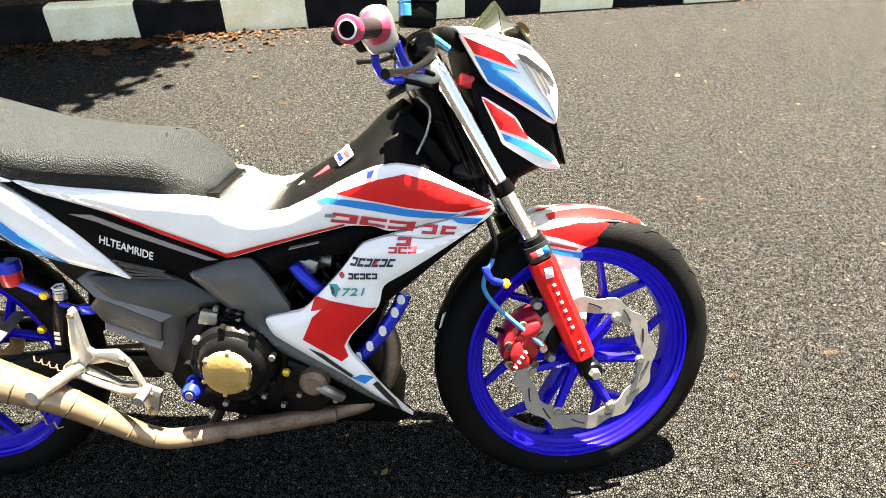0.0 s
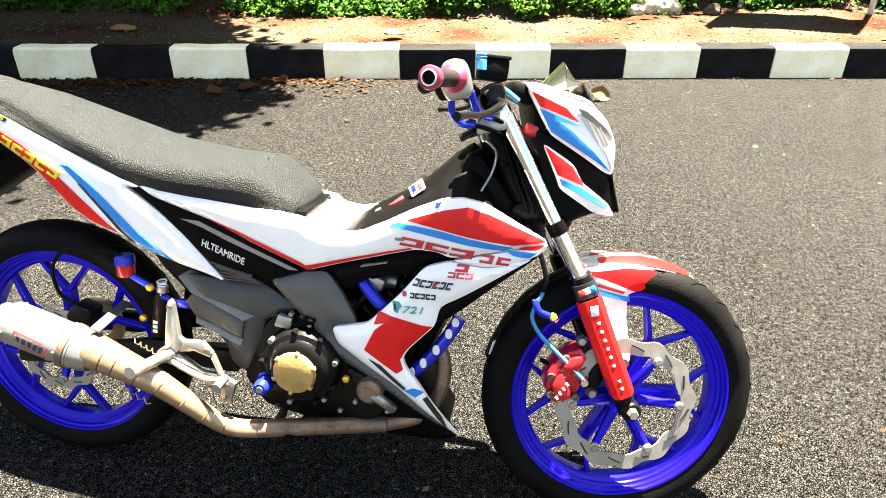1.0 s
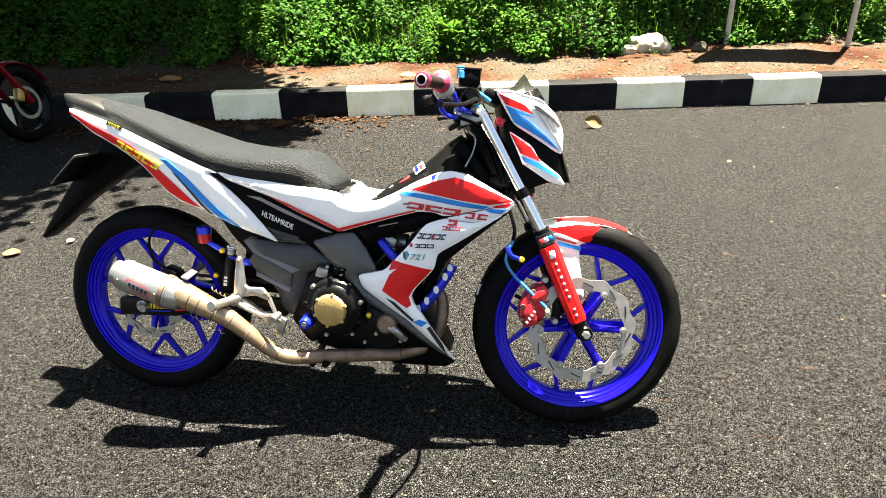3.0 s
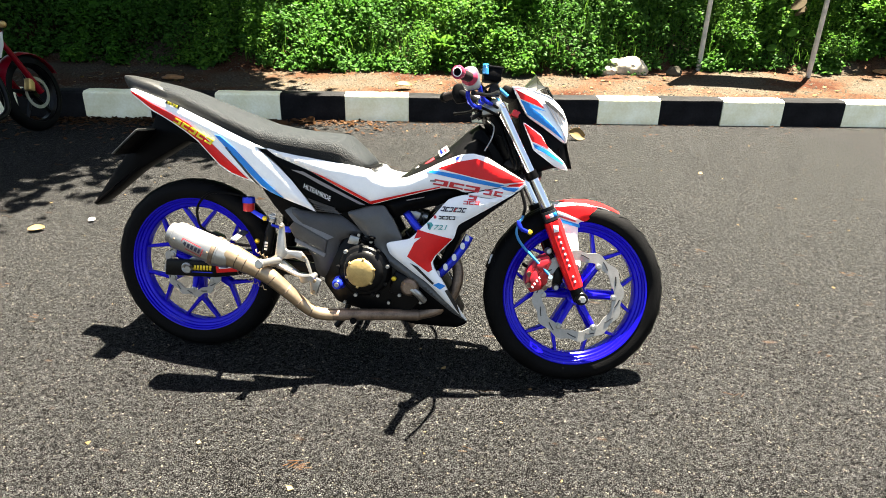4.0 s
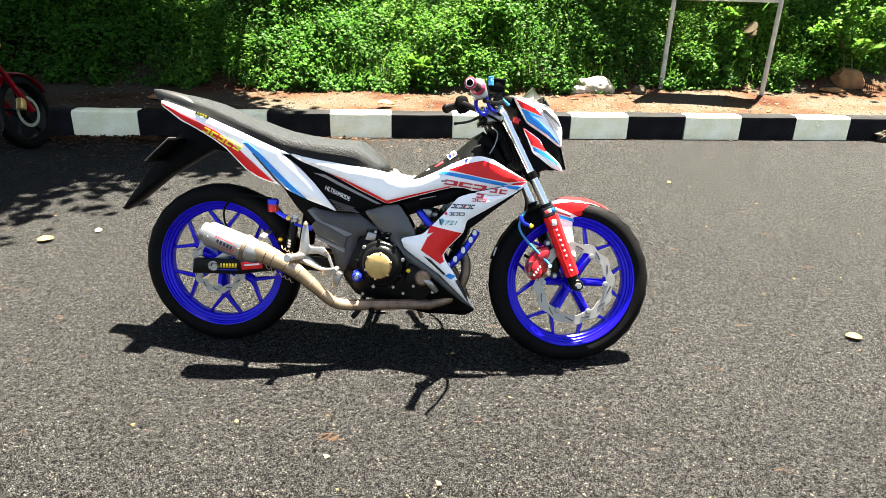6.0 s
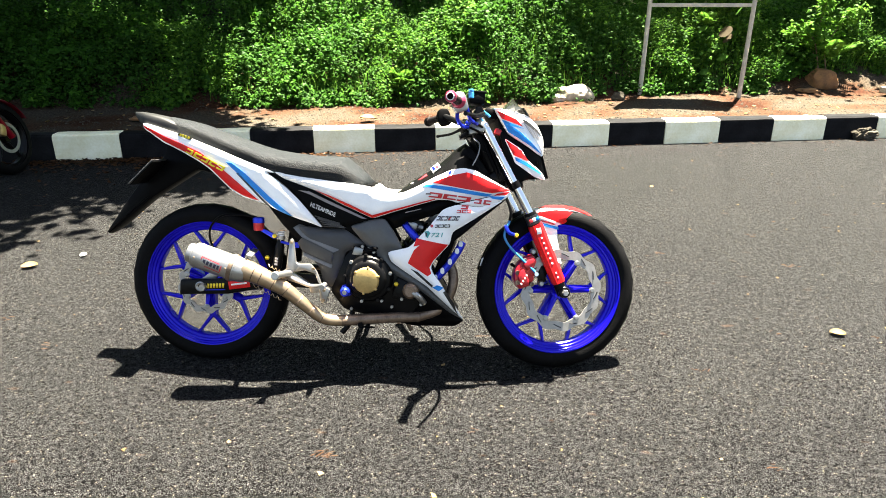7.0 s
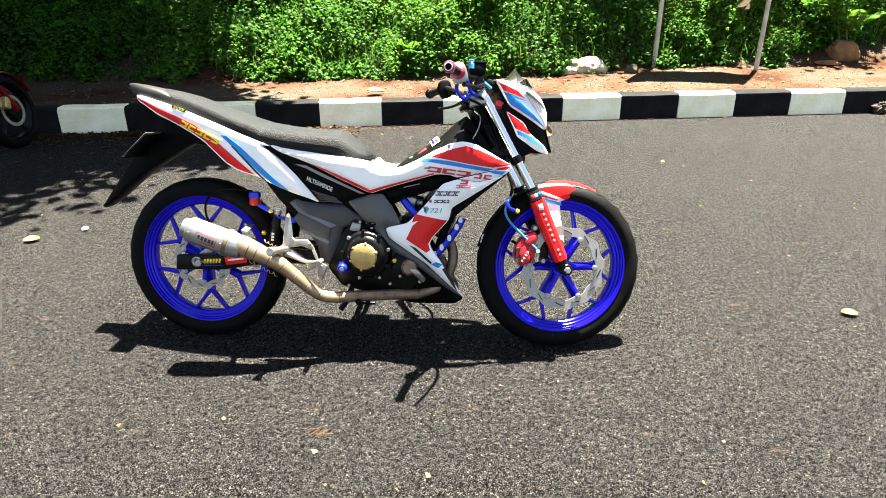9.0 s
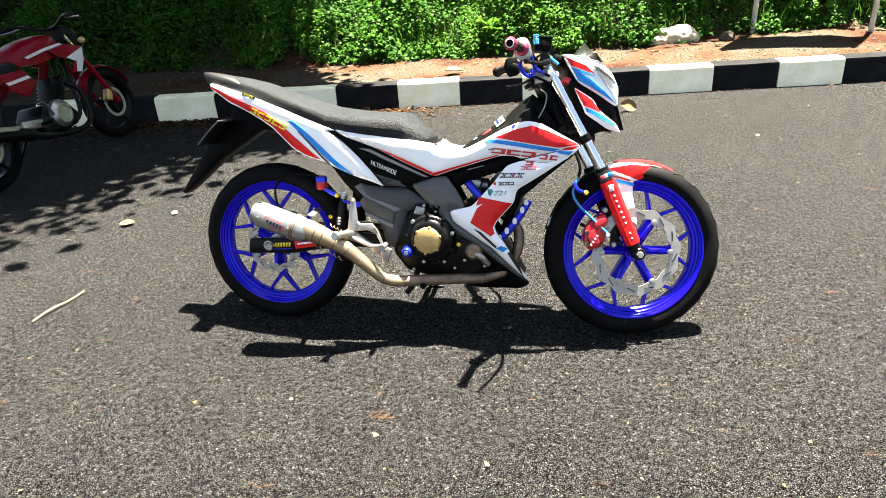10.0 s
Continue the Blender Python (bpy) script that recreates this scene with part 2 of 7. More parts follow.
# ---- mesh helpers ----
def part(name, bm, mat, parent=None, label="", angle=35):
    bmesh.ops.recalc_face_normals(bm, faces=bm.faces)
    me = bpy.data.meshes.new(name)
    bm.to_mesh(me)
    bm.free()
    for p in me.polygons:
        p.use_smooth = True
    me.set_sharp_from_angle(angle=radians(angle))
    me.materials.append(M[mat] if isinstance(mat, str) else mat)
    ob = new(name, me)
    if parent:
        ob.parent = parent
    if label:
        tagged(ob, label)
    return ob


def thing(name, label, category, m=None, group="", kind=""):
    ob = tagged(new(name), label, category, group, kind)
    ob.empty_display_size = 0.1
    if m is not None:
        ob.matrix_world = m
    return ob


def ring_faces(bm, a, b):
    n = len(a)
    for i in range(n):
        bm.faces.new((a[i], a[(i + 1) % n], b[(i + 1) % n], b[i]))


def tube(pts, r, seg=10, bm=None, caps=True):
    """A round tube through points; r is one radius or one for each point."""
    bm = bm or bmesh.new()
    pts = [Vector(p) for p in pts]
    rs = r if isinstance(r, (list, tuple)) else [r] * len(pts)
    rows = []
    ref = None
    for i, p in enumerate(pts):
        d = (pts[min(i + 1, len(pts) - 1)] - pts[max(i - 1, 0)]).normalized()
        if ref is None:
            ref = d.orthogonal().normalized()
        ref = (ref - d * ref.dot(d)).normalized()
        o = d.cross(ref)
        rows.append([bm.verts.new(p + (ref * math.cos(a) + o * math.sin(a)) * rs[i]) for a in (math.tau * k / seg for k in range(seg))])
    for a, b in zip(rows, rows[1:]):
        ring_faces(bm, a, b)
    if caps:
        bm.faces.new(rows[0])
        bm.faces.new(rows[-1][::-1])
    return bm


def smooth_path(pts, n=6):
    """Catmull-Rom points through pts."""
    P = [Vector(p) for p in pts]
    P = [P[0] * 2 - P[1]] + P + [P[-1] * 2 - P[-2]]
    out = []
    for i in range(1, len(P) - 2):
        for k in range(n):
            t = k / n
            a, b, c, d = P[i - 1], P[i], P[i + 1], P[i + 2]
            out.append(0.5 * (2 * b + (c - a) * t + (2 * a - 5 * b + 4 * c - d) * t * t + (3 * b - a - 3 * c + d) * t ** 3))
    return out + [P[-2]]


def lathe(profile, centre, axis="y", seg=32, bm=None, close=False):
    """Turns (radius, along) pairs round an axis through centre."""
    bm = bm or bmesh.new()
    c = Vector(centre)
    rows = []
    for k in range(seg):
        a = math.tau * k / seg
        row = []
        for r, h in profile:
            u, v = r * math.cos(a), r * math.sin(a)
            row.append(bm.verts.new(c + (Vector((u, h, v)) if axis == "y" else Vector((u, v, h)) if axis == "z" else Vector((h, u, v)))))
        rows.append(row)
    m = len(profile)
    for k in range(seg):
        a, b = rows[k], rows[(k + 1) % seg]
        for j in range(m if close else m - 1):
            q = [a[j], a[(j + 1) % m], b[(j + 1) % m], b[j]]
            bm.faces.new(q)
    bmesh.ops.remove_doubles(bm, verts=bm.verts, dist=1e-5)
    return bm


def turned(bm, a, b):
    """Moves a lathe made round the z axis at the origin so that it runs from a to b."""
    a, b = Vector(a), Vector(b)
    q = (b - a).to_track_quat("Z", "Y").to_matrix().to_4x4()
    bmesh.ops.transform(bm, matrix=Matrix.Translation(a) @ q, verts=bm.verts)
    return bm


def prism(outline, y0, y1, bevel=0.004, bm=None, seg=2):
    """An outline in x and z, thick from y0 to y1, with rounded edges."""
    own = bmesh.new()
    vs = [own.verts.new((x, y0, z)) for x, z in outline]
    f = own.faces.new(vs)
    r = bmesh.ops.extrude_face_region(own, geom=[f])
    bmesh.ops.translate(own, verts=[v for v in r["geom"] if isinstance(v, bmesh.types.BMVert)], vec=(0, y1 - y0, 0))
    bmesh.ops.recalc_face_normals(own, faces=own.faces)
    if bevel:
        bmesh.ops.bevel(own, geom=own.edges[:], offset=bevel, segments=seg, profile=0.5, affect="EDGES")
    return merge(bm, own)


def box(centre, size, rot=(0, 0, 0), bevel=0.003, bm=None):
    own = bmesh.new()
    bmesh.ops.create_cube(own, size=1)
    bmesh.ops.scale(own, vec=size, verts=own.verts)
    if bevel:
        bmesh.ops.bevel(own, geom=own.edges[:], offset=bevel, segments=2, profile=0.5, affect="EDGES")
    bmesh.ops.transform(own, matrix=pose(*centre, *rot), verts=own.verts)
    return merge(bm, own)


def merge(bm, own):
    if bm is None:
        return own
    me = bpy.data.meshes.new("tmp")
    own.to_mesh(me)
    own.free()
    bm.from_mesh(me)
    bpy.data.meshes.remove(me)
    return bm


def loft(rows, ring=True, caps=True, bm=None):
    bm = bm or bmesh.new()
    vs = [[bm.verts.new(p) for p in row] for row in rows]
    for a, b in zip(vs, vs[1:]):
        n = len(a)
        for i in range(n if ring else n - 1):
            bm.faces.new((a[i], a[(i + 1) % n], b[(i + 1) % n], b[i]))
    if ring and caps:
        bm.faces.new(vs[0])
        bm.faces.new(vs[-1][::-1])
    return bm


def moved(bm, m):
    bmesh.ops.transform(bm, matrix=m, verts=bm.verts)
    return bm


def thicken(bm, d):
    bmesh.ops.recalc_face_normals(bm, faces=bm.faces)
    bmesh.ops.solidify(bm, geom=bm.faces[:], thickness=d)
    return bm


def edge_distance(pts, outline):
    """How far each (x, z) lies from the outline."""
    P = np.array(pts, float)
    O = np.array(outline, float)
    best = np.full(len(P), 9.0)
    for a, b in zip(O, np.roll(O, -1, axis=0)):
        d = b - a
        t = np.clip(((P - a) @ d) / max(1e-9, d @ d), 0, 1)
        best = np.minimum(best, np.hypot(*(P - a - t[:, None] * d).T))
    return best


def sheet_of(outline, step):
    """A flat mesh in x and z inside the outline, cut by a square grid."""
    bm = bmesh.new()
    bm.faces.new([bm.verts.new((x, 0, z)) for x, z in outline])
    xs, zs = [p[0] for p in outline], [p[1] for p in outline]
    for axis, lo, hi in ((0, min(xs), max(xs)), (2, min(zs), max(zs))):
        k = math.ceil(lo / step + 0.05)
        while k * step < hi - 0.002:
            co, no = [0, 0, 0], [0, 0, 0]
            co[axis], no[axis] = k * step, 1
            bmesh.ops.bisect_plane(bm, geom=bm.verts[:] + bm.edges[:] + bm.faces[:], plane_co=co, plane_no=no, dist=1e-5)
            k += 1
    bmesh.ops.triangulate(bm, faces=[f for f in bm.faces if len(f.verts) > 4])
    return bm


def rounded(outline, n=3, r=0.25):
    """Softens the outline's corners."""
    out = []
    m = len(outline)
    for i in range(m):
        a, b, c = (Vector(outline[(i + k) % m]) for k in (-1, 0, 1))
        ra, rc = min(0.012, (a - b).length * r), min(0.012, (c - b).length * r)
        p, q = b + (a - b).normalized() * ra, b + (c - b).normalized() * rc
        for k in range(n):
            t = k / (n - 1)
            out.append(tuple(p.lerp(b, t).lerp(b.lerp(q, t), t)))
    return out


# ---- the place: road, kerb, verge, bank ----
KY, KS = 3.126, 0.1752                     # the kerb's face: y = KY + KS * x
KU = Vector((1, KS, 0)).normalized()
KN = Vector((-KU.y, KU.x, 0))
BLOCK = 0.50


def kerb_point(u, v=0.0, z=0.0):
    """A point u along the kerb from x = 0, v behind its face."""
    return Vector((0, KY, 0)) + KU * u + KN * v + Vector((0, 0, z))


def rough_sheet(u0, u1, v0, v1, nu, nv, height):
    bm = bmesh.new()
    rows = []
    for j in range(nv + 1):
        v = v0 + (v1 - v0) * (j / nv)
        row = []
        for i in range(nu + 1):
            u = u0 + (u1 - u0) * i / nu
            row.append(bm.verts.new(kerb_point(u, v, height(u, v))))
        rows.append(row)
    for a, b in zip(rows, rows[1:]):
        for i in range(nu):
            bm.faces.new((a[i], a[i + 1], b[i + 1], b[i]))
    return bm


road_bm = rough_sheet(-60, 60, -60, 0.02, 60, 40, lambda u, v: -0.002)
tagged(part("road", road_bm, "asphalt"), "grey worn asphalt with coarse aggregate and small rusty stains", "road", kind="structure")


def bank_height(u, v):
    """The ground behind the kerb: a rough verge, then a bank that climbs."""
    h = 0.185 + 0.02 * noise.noise(Vector((u * 1.3, v * 1.7, 0))) + 0.012 * noise.noise(Vector((u * 5, v * 5, 3)))
    h += 0.06 * max(0, min(1, (v - 0.6) / 0.8)) * (0.4 + 0.6 * noise.noise(Vector((u * 0.9, v, 7))))
    s = max(0.0, v - 1.05 - 0.10 * max(0.0, -0.5 - u) - 0.34 * max(0.0, min(1.0, (u - 1.6) / 1.2)))
    return h + min(0.55 * s, 0.12 + 0.22 * s)


verge_bm = rough_sheet(-14, 16, 0.11, 2.05, 200, 30, bank_height)
tagged(part("verge", verge_bm, "earth", angle=80), "strip of reddish earth with gravel behind the kerb", "verge", kind="structure")
# bank ground in a colour darkened to stand for shade between the leaves
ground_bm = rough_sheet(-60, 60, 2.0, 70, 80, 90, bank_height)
tagged(part("ground", ground_bm, "soil", angle=80), "soil of a bank under dense undergrowth, its shade put into the colour", "ground", kind="structure")

kerb = thing("kerb", "concrete kerb painted in black and white blocks", "kerb", kind="structure")


def kerb_block(length):
    prof = [(0.0, -0.05), (0.006, 0.165), (0.012, 0.185), (0.03, 0.198), (0.13, 0.198), (0.13, -0.05)]
    bm = bmesh.new()
    rows = []
    for i in range(7):
        u = length * i / 6
        rows.append([(u, v + 0.003 * noise.noise(Vector((u * 7, v * 9, k))), z + 0.003 * noise.noise(Vector((u * 6, k, 5)))) for k, (v, z) in enumerate(prof)])
    return loft(rows, bm=bm)


kerb_meshes = {}
for colour in ("kerb_white", "kerb_black"):
    ob = part("kerb_block", kerb_block(BLOCK - 0.004), colour, angle=30)
    kerb_meshes[colour] = ob.data
    bpy.data.objects.remove(ob)
for k in range(-24, 28):
    ob = new("kerb_block", kerb_meshes["kerb_white" if k % 2 == 0 else "kerb_black"])
    ob.parent = kerb
    p = kerb_point(-1.353 + BLOCK * k)
    ob.matrix_world = Matrix.Translation(p) @ Matrix.Rotation(math.atan2(KU.y, KU.x) + 0.004 * random.uniform(-1, 1), 4, "Z") @ Matrix.Translation((0, 0.004 * random.uniform(-1, 1), 0.004 * random.uniform(-1, 1)))


# ---- the white motorcycle, leaning on its side stand ----
LEAN = 13.0
bike = thing("motorcycle", "white, red and blue underbone motorcycle on its side stand", "motorcycle", pose(0.004, -0.036, -0.006, -LEAN, 0, 0))
STEER_AXIS = Vector((-math.sin(radians(25)), 0, math.cos(radians(25))))
STEER = Matrix.Translation((0.965, 0, 0.83)) @ Matrix.Rotation(radians(11.5), 4, STEER_AXIS) @ Matrix.Translation((-0.965, 0, -0.83))
MIRROR = Matrix.Diagonal((1, -1, 1, 1))
NARROW = Matrix.Translation((-0.022, -0.045, 0)) @ MIRROR


def half_width(x, z):
    w = np.interp(x, [-0.14, 0.1, 0.3, 0.45, 0.62, 0.8, 0.95, 1.1], [0.07, 0.12, 0.147, 0.132, 0.118, 0.138, 0.155, 0.14])
    low = np.clip((0.38 - z) / 0.2, 0, 1)
    return w * (1 - 0.40 * low * low)


def head_width(x, z):
    return 0.104 - 0.10 * np.clip((x - 1.09) / 0.13, 0, 1) ** 2 * 0.5


class Shell:
    """A body panel: an outline in x and z laid on a curved side, with rounded rims."""

    def __init__(self, outline, width=half_width, off=0.0, rim=0.03, drop=0.014, soft=True):
        self.outline = rounded(outline) if soft else outline
        self.width, self.off, self.rim, self.drop = width, off, rim, drop

    def y(self, xz):
        d = np.clip(edge_distance(xz, self.outline) / self.rim, 0, 1)
        w = np.array([self.width(x, z) for x, z in xz])
        return -(w + self.off - self.drop * (1 - d) ** 2)

    def mesh(self, step=0.009, thick=0.005):
        bm = sheet_of(self.outline, step)
        xz = [(v.co.x, v.co.z) for v in bm.verts]
        for v, y in zip(bm.verts, self.y(xz)):
            v.co.y = y
        r = bmesh.ops.extrude_face_region(bm, geom=bm.faces[:])
        for v in r["geom"]:
            if isinstance(v, bmesh.types.BMVert):
                v.co.y += thick + 0.006
        return bm

    def word(self, text, a, b, height, slant, lift=0.0026):
        """The text in the built-in font along the line from a to b, laid on the panel."""
        curve = bpy.data.curves.new("word", "FONT")
        curve.body, curve.resolution_u = text, 3
        ob = bpy.data.objects.new("word", curve)
        me = bpy.data.meshes.new_from_object(ob)
        bpy.data.objects.remove(ob)
        bpy.data.curves.remove(curve)
        bm = bmesh.new()
        bm.from_mesh(me)
        bpy.data.meshes.remove(me)
        us, vs = [v.co.x for v in bm.verts], [v.co.y for v in bm.verts]
        a, b = Vector((a[0], 0, a[1])), Vector((b[0], 0, b[1]))
        for v in bm.verts:
            u, w = (v.co.x - min(us)) / (max(us) - min(us)), (v.co.y - min(vs)) / (max(vs) - min(vs))
            v.co = a + (b - a) * u + Vector((slant * height * w, 0, height * w))
        for v, y in zip(bm.verts, self.y([(v.co.x, v.co.z) for v in bm.verts])):
            v.co.y = y - lift
        r = bmesh.ops.extrude_face_region(bm, geom=bm.faces[:])
        for v in r["geom"]:
            if isinstance(v, bmesh.types.BMVert):
                v.co.y += lift * 0.8
        return bm

    def film(self, outline, lift=0.002, step=0.014):
        bm = sheet_of(outline, step)
        xz = [(v.co.x, v.co.z) for v in bm.verts]
        for v, y in zip(bm.verts, self.y(xz)):
            v.co.y = y - lift
        r = bmesh.ops.extrude_face_region(bm, geom=bm.faces[:])
        for v in r["geom"]:
            if isinstance(v, bmesh.types.BMVert):
                v.co.y += lift * 0.8
        return bm


def panel(name, shell, mat, films=(), m=None, label="", words=(), far=MIRROR):
    """A panel on both sides of the machine, with the films stuck on it."""
    for side in (None, far):
        bm = shell.mesh()
        if side:
            moved(bm, side)
        ob = part(name, moved(bm, m) if m else bm, mat, bike, label)
        for fname, outline, fmat, lift in films:
            fb = shell.film(outline, lift)
            if side:
                moved(fb, side)
            part(fname, moved(fb, m) if m else fb, fmat, ob)
        for wname, text, a, b, height, slant, wmat in words if side is None else ():
            part(wname, shell.word(text, a, b, height, slant), wmat, ob)


def slanted_bars(x0, z0, x1, z1, height, n, slant=0.3, gap=0.25, rise=None):
    """Outlines of n bars in a row from (x0, z0) to (x1, z1), for lettering."""
    out = []
    dx, dz = (x1 - x0) / n, (z1 - z0) / n
    for i in range(n):
        a = (x0 + dx * (i + gap / 2), z0 + dz * (i + gap / 2))
        b = (x0 + dx * (i + 1 - gap / 2), z0 + dz * (i + 1 - gap / 2))
        up = (slant * height, height)
        out.append([a, b, (b[0] + up[0], b[1] + up[1]), (a[0] + up[0], a[1] + up[1])])
    return out


# -- side bodywork
def glyphs(x0, z0, x1, z1, height, n, slant=0.3, gap=0.22, bold=0.3):
    """Outlines of n plain hollow slanted blocks in a row, in place of lettering."""
    out = []
    dx, dz = (x1 - x0) / n, (z1 - z0) / n
    for i in range(n):
        def at(u, v):
            return (x0 + dx * (i + gap / 2 + (1 - gap) * u) + slant * height * v, z0 + dz * (i + gap / 2 + (1 - gap) * u) + height * v)
        b, c = bold * 0.9, bold * 0.8
        out += [[at(0, 0), at(1, 0), at(1, c), at(0, c)], [at(0, 1 - c), at(1, 1 - c), at(1, 1), at(0, 1)]]
        out.append([at(0, c), at(b, c), at(b, 1 - c), at(0, 1 - c)] if i % 2 else [at(1 - b, c), at(1, c), at(1, 1 - c), at(1 - b, 1 - c)])
    return out


tail = Shell([(-0.164, 0.838), (-0.110, 0.824), (-0.056, 0.808), (0.017, 0.786), (0.084, 0.762), (0.130, 0.746), (0.173, 0.729), (0.240, 0.705), (0.318, 0.6765), (0.282, 0.679), (0.3184, 0.6540), (0.3521, 0.6260), (0.3924, 0.5860), (0.4313, 0.5387), (0.4694, 0.4934), (0.4294, 0.5100), (0.3832, 0.5250), (0.3311, 0.5470), (0.302, 0.5620), (0.2786, 0.5730), (0.2465, 0.5820), (0.200, 0.594), (0.157, 0.617), (0.124, 0.648), (0.083, 0.685), (0.040, 0.711), (-0.011, 0.737), (-0.050, 0.755), (-0.088, 0.770), (-0.160, 0.817)], rim=0.016, drop=0.007)
tail_films = [
    ("red_stripe", [(-0.158, 0.828), (-0.085, 0.794), (-0.016, 0.768), (0.052, 0.740), (0.101, 0.709), (0.140, 0.680), (0.258, 0.584), (0.238, 0.588), (0.202, 0.600), (0.162, 0.622), (0.128, 0.652), (0.087, 0.690), (0.043, 0.716), (-0.008, 0.742), (-0.084, 0.776), (-0.156, 0.820)], "red", 0.002),
    ("blue_stripe", [(0.146, 0.709), (0.166, 0.707), (0.212, 0.674), (0.370, 0.532), (0.350, 0.539), (0.322, 0.552), (0.193, 0.666)], "blue", 0.002),
    ("black_stripe", [(0.181, 0.674), (0.190, 0.675), (0.296, 0.566), (0.286, 0.568)], "graphic", 0.002),
]
tail_films += [("yellow_lettering", o, "yellow", 0.0035) for o in glyphs(-0.006, 0.741, 0.135, 0.677, 0.014, 5, 0.85, 0.20, 0.34)]
tail_films += [("black_sticker", [(-0.034, 0.797), (-0.026, 0.8045), (0.024, 0.787), (0.016, 0.780)], "graphic", 0.002)]
tail_films += [("yellow_lettering", o, "yellow", 0.0035) for o in slanted_bars(-0.026, 0.7955, 0.014, 0.7825, 0.007, 4, 0.5, 0.3)]
panel("tail_panel", tail, "white", tail_films, label="white tail panel with red and blue stripes")

upper = Shell([(0.3098, 0.6799), (0.3393, 0.6787), (0.398, 0.665), (0.4821, 0.6533), (0.5648, 0.6431), (0.632, 0.632), (0.646, 0.617), (0.685, 0.609), (0.741, 0.617), (0.794, 0.642), (0.846, 0.671), (0.899, 0.695), (0.938, 0.702), (0.976, 0.694), (1.097, 0.626), (0.92, 0.587), (0.894, 0.596), (0.853, 0.596), (0.812, 0.584), (0.705, 0.551), (0.634, 0.527), (0.5333, 0.5732), (0.4443, 0.6195), (0.3961, 0.638), (0.3402, 0.6586)], rim=0.022, drop=0.010)
upper_films = [
    ("red_pinstripe", [(0.4443, 0.6205), (0.4959, 0.6023), (0.5619, 0.5731), (0.634, 0.539), (0.705, 0.56), (0.791, 0.585), (0.846, 0.6), (0.846, 0.596), (0.791, 0.58), (0.705, 0.553), (0.634, 0.529), (0.5412, 0.5722)], "red", 0.002),
    ("red_field", [(0.836, 0.653), (0.9, 0.677), (0.949, 0.688), (0.989, 0.676), (1.091, 0.63), (1.033, 0.621), (0.965, 0.631)], "red", 0.002),
    ("blue_stripe", [(0.803, 0.64), (0.822, 0.647), (0.9, 0.639), (0.965, 0.628), (1.034, 0.616), (1.015, 0.609), (0.9, 0.626)], "blue", 0.002),
    ("grey_lettering", [(0.816, 0.618), (0.835, 0.619), (0.833, 0.613), (0.815, 0.613)], "taupe", 0.002),
]
upper_films += [("red_lettering", o, "text_red", 0.0030) for o in glyphs(0.822, 0.6055, 0.962, 0.5905, 0.0165, 3, 0.35, 0.10, 0.34)]
upper_films += [("violet_badge", [(0.889, 0.689), (0.901, 0.693), (0.896, 0.682), (0.888, 0.68)], "blue_alloy", 0.002)]
panel("side_panel", upper, "white", upper_films, label="white upper side panel with red field and blue stripe")

shroud_tip = Shell([(1.097, 0.625), (1.077, 0.602), (1.028, 0.584), (0.991, 0.576), (0.922, 0.584)], rim=0.014, drop=0.005)
panel("shroud_tip", shroud_tip, "white", [("red_patch", [(1.048, 0.619), (1.089, 0.626), (1.077, 0.615), (1.040, 0.613)], "red", 0.002), ("blue_stripe", [(1.021, 0.611), (1.075, 0.610), (1.063, 0.599), (1.034, 0.603)], "blue", 0.002)] + [("red_lettering", o, "text_red", 0.002) for o in glyphs(0.970, 0.5880, 1.030, 0.5815, 0.0150, 2, 0.30, 0.22, 0.36)])

lower = Shell([(0.873, 0.566), (0.922, 0.583), (0.991, 0.574), (1.071, 0.598), (0.989, 0.544), (0.905, 0.491), (0.897, 0.451), (0.846, 0.394), (0.834, 0.371), (0.841, 0.350), (0.866, 0.316), (0.948, 0.176), (0.823, 0.301), (0.744, 0.353), (0.698, 0.384), (0.686, 0.416), (0.760, 0.434), (0.825, 0.504)], off=0.006, rim=0.022, drop=0.010)
lower_films = [
    ("red_field", [(0.785, 0.467), (0.892, 0.449), (0.842, 0.393), (0.830, 0.370), (0.836, 0.349), (0.824, 0.341), (0.757, 0.383), (0.778, 0.428), (0.798, 0.446), (0.776, 0.439)], "red", 0.002),
    ("black_sliver", [(0.767, 0.364), (0.838, 0.301), (0.842, 0.308), (0.791, 0.354)], "graphic", 0.002),
    ("black_sliver", [(0.876, 0.285), (0.926, 0.199), (0.914, 0.242), (0.886, 0.290)], "graphic", 0.002),
    ("blue_mark", [(0.840, 0.301), (0.856, 0.310), (0.878, 0.301), (0.862, 0.289)], "blue", 0.002),
]
lower_films += [("red_lettering", o, "text_red", 0.002) for o in glyphs(0.917, 0.5555, 0.966, 0.5565, 0.0105, 3, 0.1, 0.14, 0.30) + glyphs(0.930, 0.5685, 0.956, 0.5685, 0.0125, 1, 0.25, 0.1, 0.40)]
lower_films += [("dark_lettering", o, "text_dark", 0.002) for o in glyphs(0.850, 0.5290, 0.925, 0.5310, 0.0145, 6, 0.45, 0.16, 0.32)]
lower_films += [("red_lettering", [(0.890, 0.532), (0.898, 0.542), (0.902, 0.542), (0.894, 0.532)], "text_red", 0.0032)]
lower_films += [("dark_lettering", o, "graphic", 0.002) for o in glyphs(0.847, 0.5050, 0.898, 0.5075, 0.0105, 5, 0.05, 0.16, 0.34)]
lower_films += [("red_mark", [(0.836 + 0.005 * math.cos(k * 0.785), 0.5100 + 0.005 * math.sin(k * 0.785)) for k in range(8)], "text_red", 0.002)]
